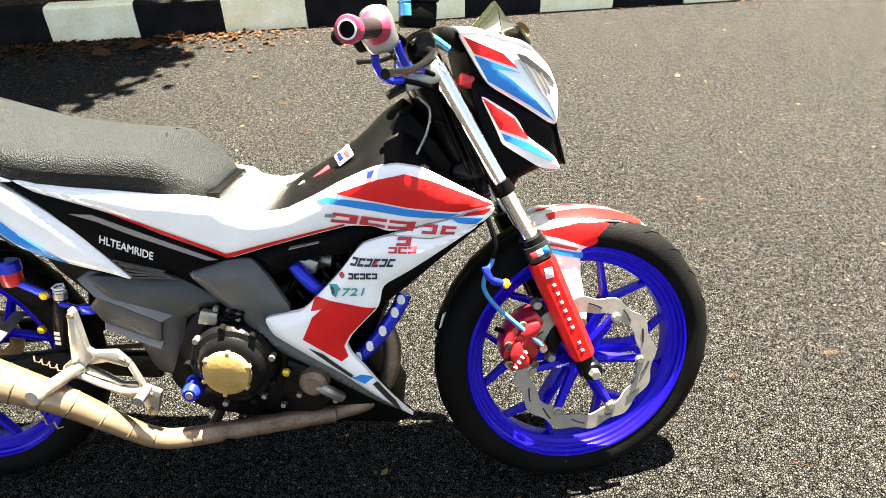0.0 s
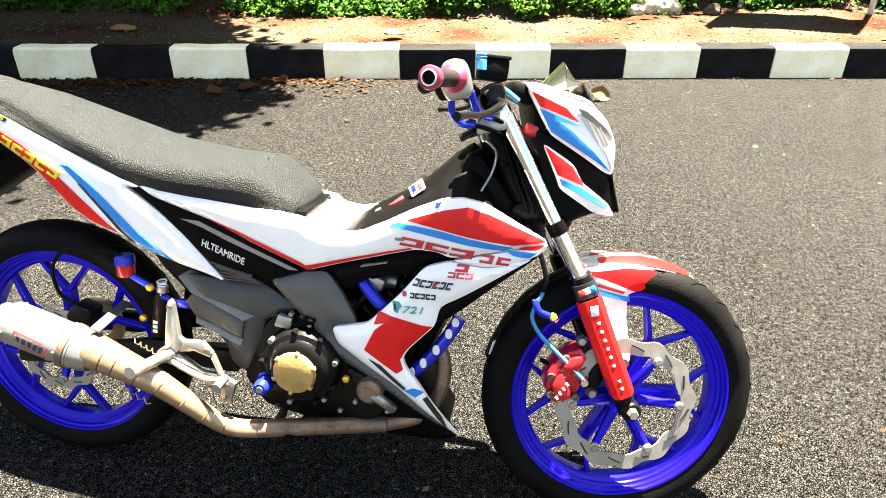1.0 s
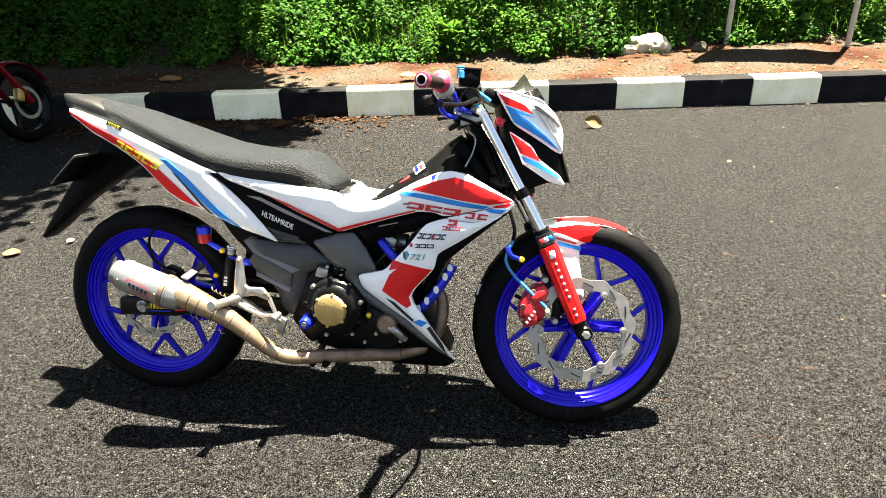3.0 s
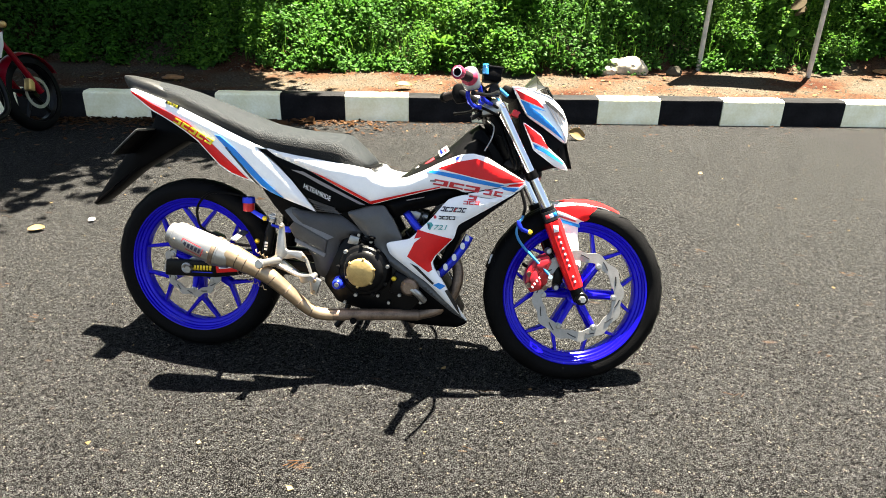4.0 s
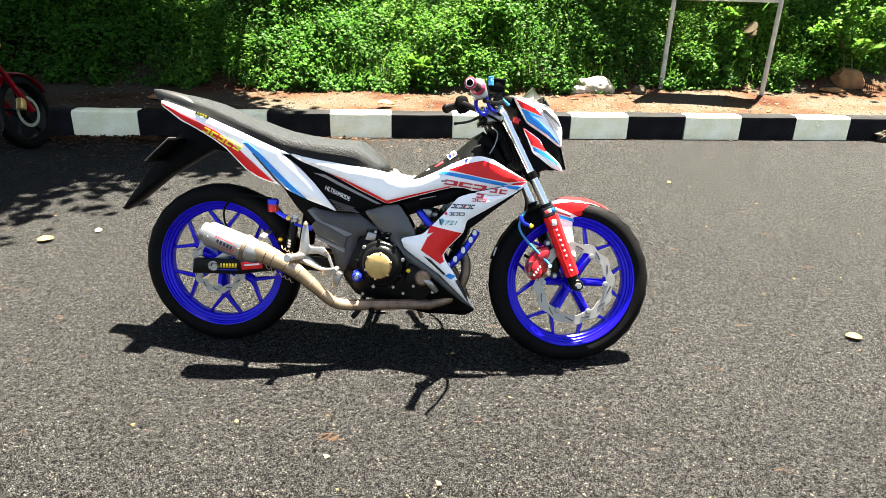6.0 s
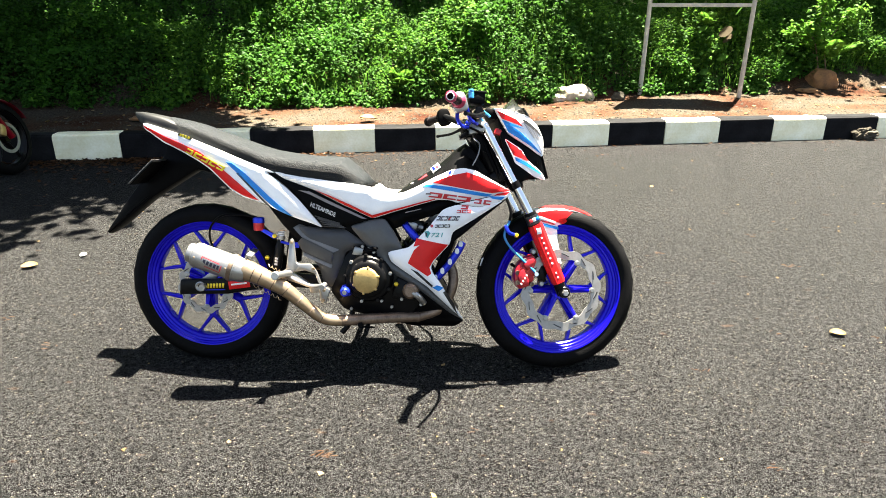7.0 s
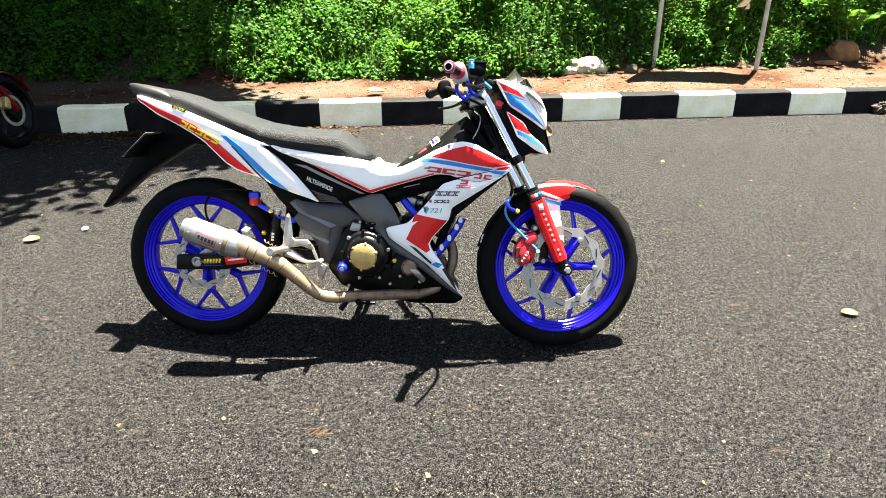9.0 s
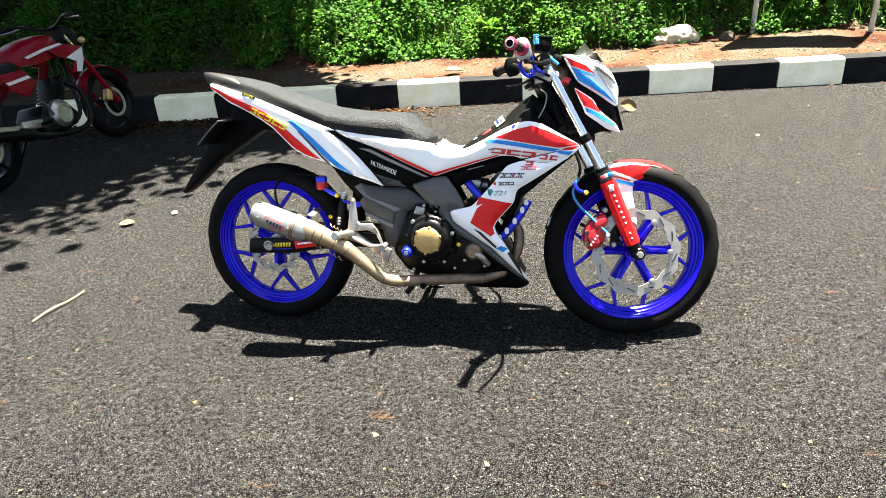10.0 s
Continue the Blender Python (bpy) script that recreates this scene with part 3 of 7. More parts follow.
lower_films += [("teal_mark", [(0.812, 0.490), (0.826, 0.493), (0.833, 0.486), (0.828, 0.480), (0.824, 0.470), (0.817, 0.474)], "text_teal", 0.002), ("dark_mark", [(0.815, 0.488), (0.821, 0.487), (0.822, 0.476), (0.818, 0.477)], "text_dark", 0.0032)]
lower_words = [("teal_number", "721", (0.833, 0.473), (0.870, 0.4755), 0.0145, 0.35, "text_teal")]
panel("lower_shroud", lower, "white", lower_films, label="white lower shroud with red field and sponsor marks", words=lower_words, far=NARROW)
panel("shroud_liner", Shell([(0.905, 0.487), (0.893, 0.453), (0.842, 0.394), (0.830, 0.371), (0.838, 0.348), (0.860, 0.318), (0.935, 0.186), (0.823, 0.305), (0.748, 0.357), (0.702, 0.388), (0.760, 0.430), (0.825, 0.498)], off=-0.014, rim=0.02, drop=0.004), "black", far=NARROW)

panel("shroud_edge", Shell([(1.083, 0.603), (0.998, 0.533), (0.922, 0.468), (0.901, 0.452), (0.905, 0.491), (0.989, 0.544), (1.071, 0.598)], off=-0.006, rim=0.01, drop=0.004), "black")
side_cover = Shell([(0.2874, 0.6849), (0.3098, 0.6769), (0.3402, 0.6576), (0.3961, 0.637), (0.4443, 0.6175), (0.5333, 0.5712), (0.626, 0.523), (0.5589, 0.5032), (0.4723, 0.4924), (0.4322, 0.5396), (0.3521, 0.6285)], off=-0.005, rim=0.012, drop=0.004)
cover_films = [("grey_stripe", [(0.3906, 0.6201), (0.4257, 0.6167), (0.4782, 0.5914), (0.6161, 0.526), (0.5993, 0.5271), (0.4772, 0.5814), (0.4294, 0.6057)], "taupe", 0.002)]
cover_words = [("white_lettering", "HLTEAMRIDE", (0.4285, 0.5672), (0.5097, 0.5318), 0.0135, 0.25, "text_white")]
cover_films += [("vent_slat", o, "graphite", 0.003) for o in [[(0.448, 0.5315), (0.4499, 0.5334), (0.5274, 0.5112), (0.5244, 0.5082)], [(0.4537, 0.5234), (0.4556, 0.5254), (0.5235, 0.5082), (0.5205, 0.5052)], [(0.4586, 0.5144), (0.4605, 0.5174), (0.5195, 0.5053), (0.5166, 0.5023)], [(0.4635, 0.5064), (0.4654, 0.5094), (0.5156, 0.5023), (0.5136, 0.4993)], [(0.4694, 0.4984), (0.4713, 0.5014), (0.5116, 0.4993), (0.5097, 0.4963)]]]
panel("side_cover", side_cover, "black", cover_films, label="black side cover with small white lettering", words=cover_words)
for k in range(6):
    panel("vent_rib", Shell([(0.440 + 0.010 * k, 0.534 - 0.0068 * k), (0.445 + 0.010 * k, 0.5355 - 0.0068 * k), (0.515 + 0.006 * k, 0.514 - 0.0036 * k), (0.512 + 0.006 * k, 0.5115 - 0.0036 * k)], off=0.0, rim=0.004, drop=0.002, soft=False), "graphite")
panel("frame_cover", Shell([(0.382, 0.500), (0.469, 0.489), (0.535, 0.490), (0.612, 0.437), (0.538, 0.409), (0.528, 0.356), (0.498, 0.274), (0.463, 0.295), (0.453, 0.350), (0.414, 0.407)], off=-0.012, rim=0.03, drop=0.012), "graphite", label="matte graphite plastic frame cover")
panel("downtube_cover", Shell([(0.557, 0.500), (0.624, 0.521), (0.675, 0.529), (0.703, 0.490), (0.738, 0.427), (0.686, 0.416), (0.693, 0.385), (0.744, 0.353), (0.822, 0.295), (0.948, 0.172), (0.897, 0.203), (0.757, 0.309), (0.670, 0.362), (0.612, 0.434)], off=0.002, rim=0.035, drop=0.016), "satin_grey", label="graphite downtube cover with satin sheen", far=NARROW)
def knee(x):
    return 0.463 - 0.490 * (x - 0.395)


# facet and lip get a lighter colour than the flank as painted light
panel("cover_facet", Shell([(0.364, 0.492), (0.381, 0.502), (0.443, 0.491), (0.549, 0.467), (0.580, 0.443), (0.503, 0.411), (0.443, 0.4405), (0.395, 0.463)], width=lambda x, z: 0.128 - 0.75 * (z - knee(x)), rim=0.004, drop=0.002, soft=False), "lit_graphite", label="upper facet of the frame cover, light painted into its grey")
panel("cover_flank", Shell([(0.397, 0.461), (0.443, 0.439), (0.502, 0.410), (0.495, 0.369), (0.398, 0.410), (0.380, 0.442)], width=lambda x, z: 0.127 - 0.10 * (knee(x) - z), rim=0.004, drop=0.002, soft=False), "graphite")
panel("cover_lip", Shell([(0.398, 0.409), (0.497, 0.3675), (0.495, 0.3575), (0.401, 0.3985)], width=lambda x, z: 0.119 + 0.9 * (0.388 - 0.42 * (x - 0.45) - z), rim=0.003, drop=0.001, soft=False), "lit_graphite")
panel("shroud_arch", Shell([(0.624, 0.521), (0.705, 0.548), (0.819, 0.585), (0.853, 0.594), (0.894, 0.593), (0.919, 0.584), (0.872, 0.566), (0.842, 0.540), (0.762, 0.527), (0.711, 0.491), (0.675, 0.527)], off=-0.008), "black")
panel("arch_rib", Shell([(0.745, 0.549), (0.747, 0.552), (0.799, 0.565), (0.799, 0.563)], off=-0.004, rim=0.004, drop=0.002, soft=False), "taupe")
panel("belly_cowl", Shell([(0.60, 0.215), (0.66, 0.28), (0.744, 0.335), (0.822, 0.292), (0.947, 0.170), (0.915, 0.150), (0.775, 0.145), (0.640, 0.165)], off=-0.008), "black", far=NARROW)


def wheel(name, centre, tyre_r, rim_r, half, turn, split_r, first, disc_y, disc_r, m=None):
    """Tyre, alloy rim with forked spokes, hub and brake disc."""
    c = Vector(centre)
    k = moved if m else (lambda b, _: b)
    w = half
    near = [(rim_r, 0.033), (rim_r - 0.003, 0.0365), (rim_r - 0.007, 0.036), (rim_r - 0.009, 0.031), (rim_r - 0.013, 0.029), (rim_r - 0.015, 0.0235), (rim_r - 0.021, 0.0225), (rim_r - 0.0235, 0.019), (rim_r - 0.031, 0.0175), (rim_r - 0.035, 0.013)]
    rim_prof = [(r, -y) for r, y in near] + [(rim_r - 0.036, 0.0)] + near[::-1] + [(rim_r - 0.001, 0.0)]
    bm = lathe(rim_prof, c, seg=72, close=True)
    hub = [(0.0, -0.045), (0.030, -0.045), (0.034, -0.038), (0.028, -0.02), (0.028, 0.02), (0.034, 0.038), (0.030, 0.045), (0.0, 0.045)]
    lathe(hub, c, seg=28, bm=bm)
    root = part(name, k(bm, m), "rim", bike, "glossy blue alloy wheel with forked spokes")
    for i in range(6):
        a = radians(first + 60 * i)
        sb = bmesh.new()
        p0 = c + Vector((math.cos(a) * 0.024, 0, math.sin(a) * 0.024))
        p1 = c + Vector((math.cos(a) * split_r, 0, math.sin(a) * split_r))

        def bar(p, q, w0, w1, d):
            u = (q - p).normalized()
            n = Vector((u.z, 0, -u.x))
            y = Vector((0, d, 0))
            rows = []
            for pt, ww in ((p, w0), (q, w1)):
                rows.append([pt + n * ww - y, pt + n * ww * 0.55 - y * 1.25, pt - n * ww * 0.55 - y * 1.25, pt - n * ww - y, pt - n * ww + y, pt - n * ww * 0.55 + y * 1.25, pt + n * ww * 0.55 + y * 1.25, pt + n * ww + y])
            loft(rows, bm=sb)

        bar(p0, p1, 0.012, 0.011, 0.012)
        for s in (-1, 1):
            b = a + s * radians(17)
            q = c + Vector((math.cos(b) * (rim_r - 0.032), 0, math.sin(b) * (rim_r - 0.032)))
            bar(p1 - (p1 - p0).normalized() * 0.006, q, 0.007, 0.0042, 0.008)
        part("spoke", k(sb, m), "rim", root)
    R, r0 = tyre_r, rim_r + 0.001
    prof = []
    for j in range(17):
        f = math.pi * j / 16
        x = -math.cos(f)
        prof.append((r0 - 0.004 + (R - r0 + 0.004) * math.sin(f) ** 0.62, w * (x if abs(x) < 0.999 else 0.82 * x)))
    tb = lathe(prof + [(r0 - 0.004, 0.0)], c, seg=72, close=True)
    # tread grooves
    part("tyre", k(tb, m), "rubber", root, "worn black road tyre")
    gb = bmesh.new()
    for j in range(26):
        a = math.tau * j / 26
        for s in (-1, 1):
            pts = []
            for q in range(4):
                aa = a + 0.05 * q + (0.06 if s > 0 else 0)
                yy = s * w * (0.12 + 0.2 * q)
                rr = r0 - 0.004 + (R - r0 + 0.004) * math.sqrt(max(0, 1 - (yy / w) ** 2)) ** 0.62 + 0.0004
                pts.append(c + Vector((math.cos(aa) * rr, yy, math.sin(aa) * rr)))
            tube(pts, 0.0013, 4, gb)
    tagged(part("tread_groove", k(gb, m), "black", root), kind="stuff")
    # wave disc with slots
    db = bmesh.new()
    N = 96
    ri = disc_r * 0.785
    rows = [[], [], [], []]
    for j in range(N):
        a = math.tau * j / N
        wv = 0.0045 * math.sin(a * 12)
        for row, rr, yy in ((rows[0], disc_r + wv, disc_y - 0.002), (rows[1], disc_r + wv, disc_y + 0.002), (rows[2], ri + 0.6 * wv, disc_y + 0.002), (rows[3], ri + 0.6 * wv, disc_y - 0.002)):
            row.append(db.verts.new(c + Vector((math.cos(a) * rr, yy, math.sin(a) * rr))))
    for a, b in zip(rows, rows[1:] + rows[:1]):
        ring_faces(db, a, b)
    part("brake_disc", k(db, m), "disc", root, "steel wave brake disc")
    for i in range(6):
        a = radians(first + 60 * i)
        for da in (0.3, 0.75):
            s0 = a + math.tau / 6 * da
            sl = bmesh.new()
            pts = [c + Vector((math.cos(s0 + 0.075 * q) * (disc_r * (0.855 + 0.024 * q)), disc_y - 0.0012, math.sin(s0 + 0.075 * q) * (disc_r * (0.855 + 0.024 * q)))) for q in range(4)]
            tube(pts, 0.0022, 5, sl)
            part("disc_slot", k(sl, m), "graphic", root)
        p = c + Vector((math.cos(a) * ri, disc_y, math.sin(a) * ri))
        cb = bmesh.new()
        u = Vector((math.cos(a), 0, math.sin(a)))
        tube([c + u * 0.03 + Vector((0, disc_y * 0.6, 0)), p + Vector((0, 0.004, 0))], [0.012, 0.008], 8, cb)
        part("disc_carrier", k(cb, m), "rim", root)
        part("disc_bolt", k(lathe([(0, -0.007), (0.006, -0.007), (0.0065, -0.004), (0.010, -0.003), (0.010, 0.003), (0, 0.003)], p, seg=12), m), "alloy", root)
    return root


front_wheel = wheel("front_wheel", (1.262, -0.022, 0.281), 0.2820, 0.2260, 0.040, 0, 0.124, 0, -0.066, 0.138, STEER)
rear_wheel = wheel("rear_wheel", (0.039, -0.022, 0.277), 0.2836, 0.2265, 0.046, 0, 0.122, 30, -0.058, 0.098)


# -- seat, tail and tank
def seat_row(x, zb, zt, w):
    h = zt - zb
    half = [(0.95, 0.0), (1.0, 0.30), (1.0, 0.60), (0.955, 0.80), (0.85, 0.92), (0.5, 0.985), (0.2, 1.0)]
    right = [(x, -w * a, zb + h * b) for a, b in half]
    left = [(x, w * a, zb + h * b) for a, b in reversed(half)]
    return right + left


def saddle_row(x, zb, zt, w):
    h = zt - zb
    half = [(0.95, 0.0), (0.99, 0.12), (1.0, 0.34), (0.99, 0.55), (0.965, 0.66), (0.91, 0.74), (0.78, 0.82), (0.56, 0.90), (0.34, 0.955), (0.15, 0.99)]
    return [(x, -w * a, zb + h * b) for a, b in half] + [(x, w * a, zb + h * b) for a, b in reversed(half)]


SEAT = [(-0.112, 0.826, 0.852, 0.038), (-0.085, 0.813, 0.86, 0.056), (-0.03, 0.792, 0.85, 0.076), (0.03, 0.776, 0.835, 0.093), (0.09, 0.758, 0.813, 0.107), (0.15, 0.736, 0.792, 0.118), (0.22, 0.711, 0.768, 0.129), (0.28, 0.682, 0.751, 0.137), (0.35, 0.669, 0.74, 0.139), (0.42, 0.66, 0.733, 0.131), (0.48, 0.652, 0.731, 0.122), (0.52, 0.643, 0.73, 0.117), (0.532, 0.64, 0.727, 0.116), (0.551, 0.637, 0.711, 0.111), (0.574, 0.633, 0.69, 0.102), (0.596, 0.631, 0.668, 0.09), (0.613, 0.634, 0.65, 0.068)]
seat = part("seat", loft([saddle_row(*r) for r in SEAT]), "seat", bike, "black grained vinyl seat", angle=50)
for s_ in (-1, 1):
    part("seat_seam", tube(smooth_path([(0.527, 0.02 * s_, 0.7285), (0.540, 0.062 * s_, 0.7095), (0.560, 0.087 * s_, 0.681), (0.588, 0.091 * s_, 0.655)], 4), 0.0011, 5), "black", seat)
part("seat_bracket", box((0.575, 0, 0.632), (0.10, 0.16, 0.012)), "black", bike)
tail_rows = []
for x, zb, zt, w in ((-0.212, 0.862, 0.876, 0.016), (-0.19, 0.842, 0.876, 0.036), (-0.16, 0.826, 0.872, 0.054), (-0.09, 0.806, 0.858, 0.068), (-0.02, 0.786, 0.832, 0.075), (0.06, 0.750, 0.795, 0.080)):
    tail_rows.append(seat_row(x, zb, zt, w))
part("tail_cover", loft(tail_rows), "dark_plastic", bike, "grey tail cover")
# undertail and mudguard
part("undertail", prism([(-0.10, 0.80), (0.02, 0.735), (0.10, 0.69), (0.15, 0.65), (0.25, 0.585), (0.40, 0.53), (0.44, 0.47), (0.47, 0.40), (0.42, 0.39), (0.33, 0.48), (0.27, 0.55), (0.18, 0.605), (0.13, 0.655), (0.08, 0.690), (-0.04, 0.755)], -0.048, 0.048, 0.01), "black", bike)
part("mudguard", prism([(-0.340, 0.452), (-0.328, 0.446), (-0.284, 0.476), (-0.165, 0.574), (0.005, 0.678), (0.08, 0.660), (0.12, 0.66), (0.02, 0.735), (-0.095, 0.775), (-0.120, 0.715), (-0.187, 0.660), (-0.216, 0.618), (-0.262, 0.560)], -0.034, 0.034, 0.012), "black", bike, "black hanging rear mudguard")
plate = moved(box((0, 0, 0), (0.115, 0.275, 0.002), bevel=0.0008), pose(-0.140, 0, 0.669, 0, -43, 0))
plate_ob = part("number_plate", plate, "black", bike, "dark number plate with a pale rim, seen edge on")
part("plate_frame", moved(box((0, 0, 0.006), (0.118, 0.278, 0.0018), bevel=0.001), pose(-0.140, 0, 0.669, 0, -43, 0)), "alloy", plate_ob)
part("tail_lamp", moved(box((0, 0, 0), (0.03, 0.06, 0.03), bevel=0.01), pose(-0.085, 0, 0.800, 0, 30, 0)), "red_alloy", bike)

core = []
for x, zb, zt, w in ((0.22, 0.62, 0.70, 0.07), (0.32, 0.50, 0.668, 0.095), (0.42, 0.40, 0.645, 0.100), (0.52, 0.40, 0.630, 0.100), (0.58, 0.42, 0.600, 0.095), (0.68, 0.48, 0.555, 0.090), (0.78, 0.52, 0.585, 0.095), (0.90, 0.56, 0.68, 0.095), (0.99, 0.58, 0.67, 0.080), (1.03, 0.60, 0.65, 0.06)):
    core.append(seat_row(x, zb, zt, w))
part("inner_body", loft(core), "black", bike)
# the white bridge between the side panels in front of the seat
bridge = []
for x, ze, zt in ((0.58, 0.634, 0.636), (0.61, 0.622, 0.620), (0.63, 0.604, 0.598), (0.66, 0.594, 0.588), (0.69, 0.594, 0.590), (0.72, 0.602, 0.600), (0.76, 0.620, 0.622), (0.80, 0.636, 0.642)):
    w = float(half_width(x, ze)) - 0.012
    bridge.append([(x, w * math.sin(a), ze - 0.002 + (zt - ze) * math.cos(a)) for a in (math.pi * (k / 10 - 0.5) for k in range(11))])
part("centre_bridge", thicken(loft(bridge, ring=False), -0.004), "white", bike)
tank = []
for x, ze, zt in ((0.695, 0.592, 0.596), (0.72, 0.602, 0.615), (0.754, 0.618, 0.643), (0.797, 0.635, 0.667), (0.854, 0.665, 0.705), (0.885, 0.68, 0.733), (0.909, 0.688, 0.756), (0.94, 0.690, 0.776), (0.965, 0.684, 0.756), (0.985, 0.676, 0.705)):
    w = float(half_width(x, ze)) - 0.016
    row = []
    for k in range(15):
        f = k / 7 - 1
        row.append((x, w * (abs(f) ** 0.9) * (1 if f > 0 else -1), ze + (zt - ze) * (1 - abs(f) ** 1.25)))
    tank.append(row)
tank_ob = part("tank_cover", thicken(loft(tank, ring=False), -0.004), "black", bike, "black ridge cover with stickers between the shrouds", angle=40)
for x, y, z, w, h, mat, lift in ((0.842, -0.058, 0.692, 0.032, 0.024, "text_white", 0.0), (0.848, -0.058, 0.694, 0.010, 0.016, "text_red", 0.0015), (0.836, -0.058, 0.690, 0.008, 0.015, "blue_alloy", 0.0015), (0.795, -0.040, 0.653, 0.045, 0.012, "text_red", 0.0), (0.760, -0.038, 0.634, 0.018, 0.010, "text_white", 0.0)):
    part("sticker", moved(box((0, -lift, 0), (w, 0.0016, h), bevel=0.0004), pose(x, y - 0.012, z + 0.006, -42, -38, 0)), mat, tank_ob)
part("steering_shroud", prism([(0.905, 0.70), (0.93, 0.765), (0.958, 0.775), (1.0, 0.72), (1.05, 0.655), (1.03, 0.62), (0.95, 0.66)], -0.078, 0.078, 0.015), "black", bike)

# -- engine
engine = part("engine_case", prism([(0.48, 0.27), (0.53, 0.205), (0.62, 0.185), (0.76, 0.185), (0.81, 0.24), (0.80, 0.33), (0.75, 0.40), (0.66, 0.435), (0.56, 0.43), (0.50, 0.36)], -0.105, 0.105, 0.02), "black_metal", bike, "black engine case with gold cover cap")
part("clutch_cover", lathe([(0, -0.152), (0.050, -0.152), (0.058, -0.149), (0.064, -0.141), (0.074, -0.138), (0.080, -0.130), (0.084, -0.10), (0, -0.10)], (0.622, 0, 0.326), seg=40), "black_metal", engine)
part("cover_cap", lathe([(0, -0.163), (0.036, -0.163), (0.041, -0.161), (0.044, -0.156), (0.045, -0.148), (0, -0.148)], (0.618, 0, 0.323), seg=36), "gold", engine, "gold round engine cover cap")
for i in range(6):
    a = radians(20 + 60 * i)
    part("cap_ear", box((0.618 + 0.043 * math.cos(a), -0.157, 0.323 + 0.043 * math.sin(a)), (0.010, 0.010, 0.008), (0, -math.degrees(a), 0), 0.002), "gold", engine)
for i in range(9):
    a = radians(15 + 40 * i)
    part("case_bolt", lathe([(0, -0.146), (0.0055, -0.146), (0.006, -0.143), (0.006, -0.13), (0, -0.13)], (0.622 + 0.079 * math.cos(a), 0, 0.326 + 0.079 * math.sin(a)), seg=10), "alloy" if i % 3 == 0 else "black_metal", engine)
part("alternator_cover", lathe([(0, 0.150), (0.055, 0.150), (0.07, 0.140), (0.074, 0.10), (0, 0.10)], (0.63, 0, 0.32), seg=32), "black_metal", engine)
part("case_rib", prism([(0.70, 0.26), (0.79, 0.25), (0.79, 0.30), (0.72, 0.33)], -0.122, -0.10, 0.006), "black_metal", engine)
part("water_pump", lathe([(0, -0.142), (0.018, -0.142), (0.026, -0.134), (0.030, -0.11), (0, -0.11)], (0.765, 0, 0.285), seg=20), "steel_dark", engine)
part("pump_elbow", tube(smooth_path([(0.765, -0.13, 0.285), (0.79, -0.132, 0.27), (0.81, -0.11, 0.24)]), 0.011, 10), "alloy", engine)
for i in range(6):
    part("cylinder_fin", box((0.742 + 0.026 * i, 0, 0.385 + 0.018 * i), (0.010, 0.15, 0.11), (0, -35, 0), 0.003), "black_metal", engine)
part("cylinder", box((0.80, 0, 0.42), (0.16, 0.12, 0.09), (0, -35, 0), 0.01), "black_metal", engine)
part("throttle_body", tube([(0.74, -0.03, 0.50), (0.80, -0.03, 0.49)], 0.022, 14), "alloy", engine)
part("head_cover", box((0.76, -0.07, 0.505), (0.05, 0.04, 0.03), (0, 20, 0), 0.008), "alloy", engine)
part("head_hose", tube(smooth_path([(0.735, -0.085, 0.515), (0.752, -0.095, 0.495), (0.772, -0.098, 0.472), (0.80, -0.095, 0.445), (0.83, -0.085, 0.40)]), 0.013, 12), "blue_alloy", bike, "bright blue silicone coolant hose")
part("belly_core", prism([(0.76, 0.160), (0.905, 0.168), (0.928, 0.182), (0.885, 0.262), (0.850, 0.315), (0.80, 0.325)], -0.075, 0.055, 0.012), "black", bike)
radiator = part("radiator", moved(box((0, 0, 0), (0.026, 0.17, 0.15), bevel=0.006), pose(0.872, 0.0, 0.385, 0, 22, 0)), "black", bike)
for i in range(9):
    part("radiator_fin", moved(box((0.0165, 0, -0.06 + 0.015 * i), (0.004, 0.17, 0.004), bevel=0), pose(0.872, 0.0, 0.385, 0, 22, 0)), "steel_dark", radiator)
rad_path = smooth_path([(0.938, -0.098, 0.452), (0.925, -0.104, 0.425), (0.895, -0.106, 0.378), (0.862, -0.104, 0.338), (0.835, -0.10, 0.312)], 8)
hose = part("radiator_hose", tube(rad_path, 0.0135, 12), "blue_alloy", bike, "bright blue radiator hose with pale marks")
for i in range(3, len(rad_path) - 3, 6):
    p = Vector(rad_path[i]) + Vector((-0.002, -0.0125, 0.003))
    part("hose_mark", moved(lathe([(0, -0.002), (0.006, -0.002), (0.0075, 0.0), (0, 0.002)], (0, 0, 0), seg=12), Matrix.Translation(p) @ Matrix.Diagonal((1.0, 1, 1.5, 1)) @ pose(0, 0, 0, 0, 35, 0)), "text_white", hose)
part("header_pipe", tube(smooth_path([(0.85, -0.05, 0.40), (0.900, -0.066, 0.355), (0.905, -0.078, 0.29), (0.865, -0.080, 0.215), (0.78, -0.080, 0.18)]), 0.017, 14), "steel_dark", bike, "brown heat-stained header pipe")
part("oil_cap", lathe([(0, -0.165), (0.012, -0.165), (0.016, -0.160), (0.018, -0.13), (0.021, -0.128), (0.021, -0.12), (0, -0.12)], (0.547, 0, 0.282), seg=20), "blue_alloy", bike, "blue anodised oil filler cap")
part("oil_cap_centre", lathe([(0, -0.167), (0.007, -0.167), (0.008, -0.163), (0, -0.163)], (0.547, 0, 0.282), seg=14), "alloy", bike)
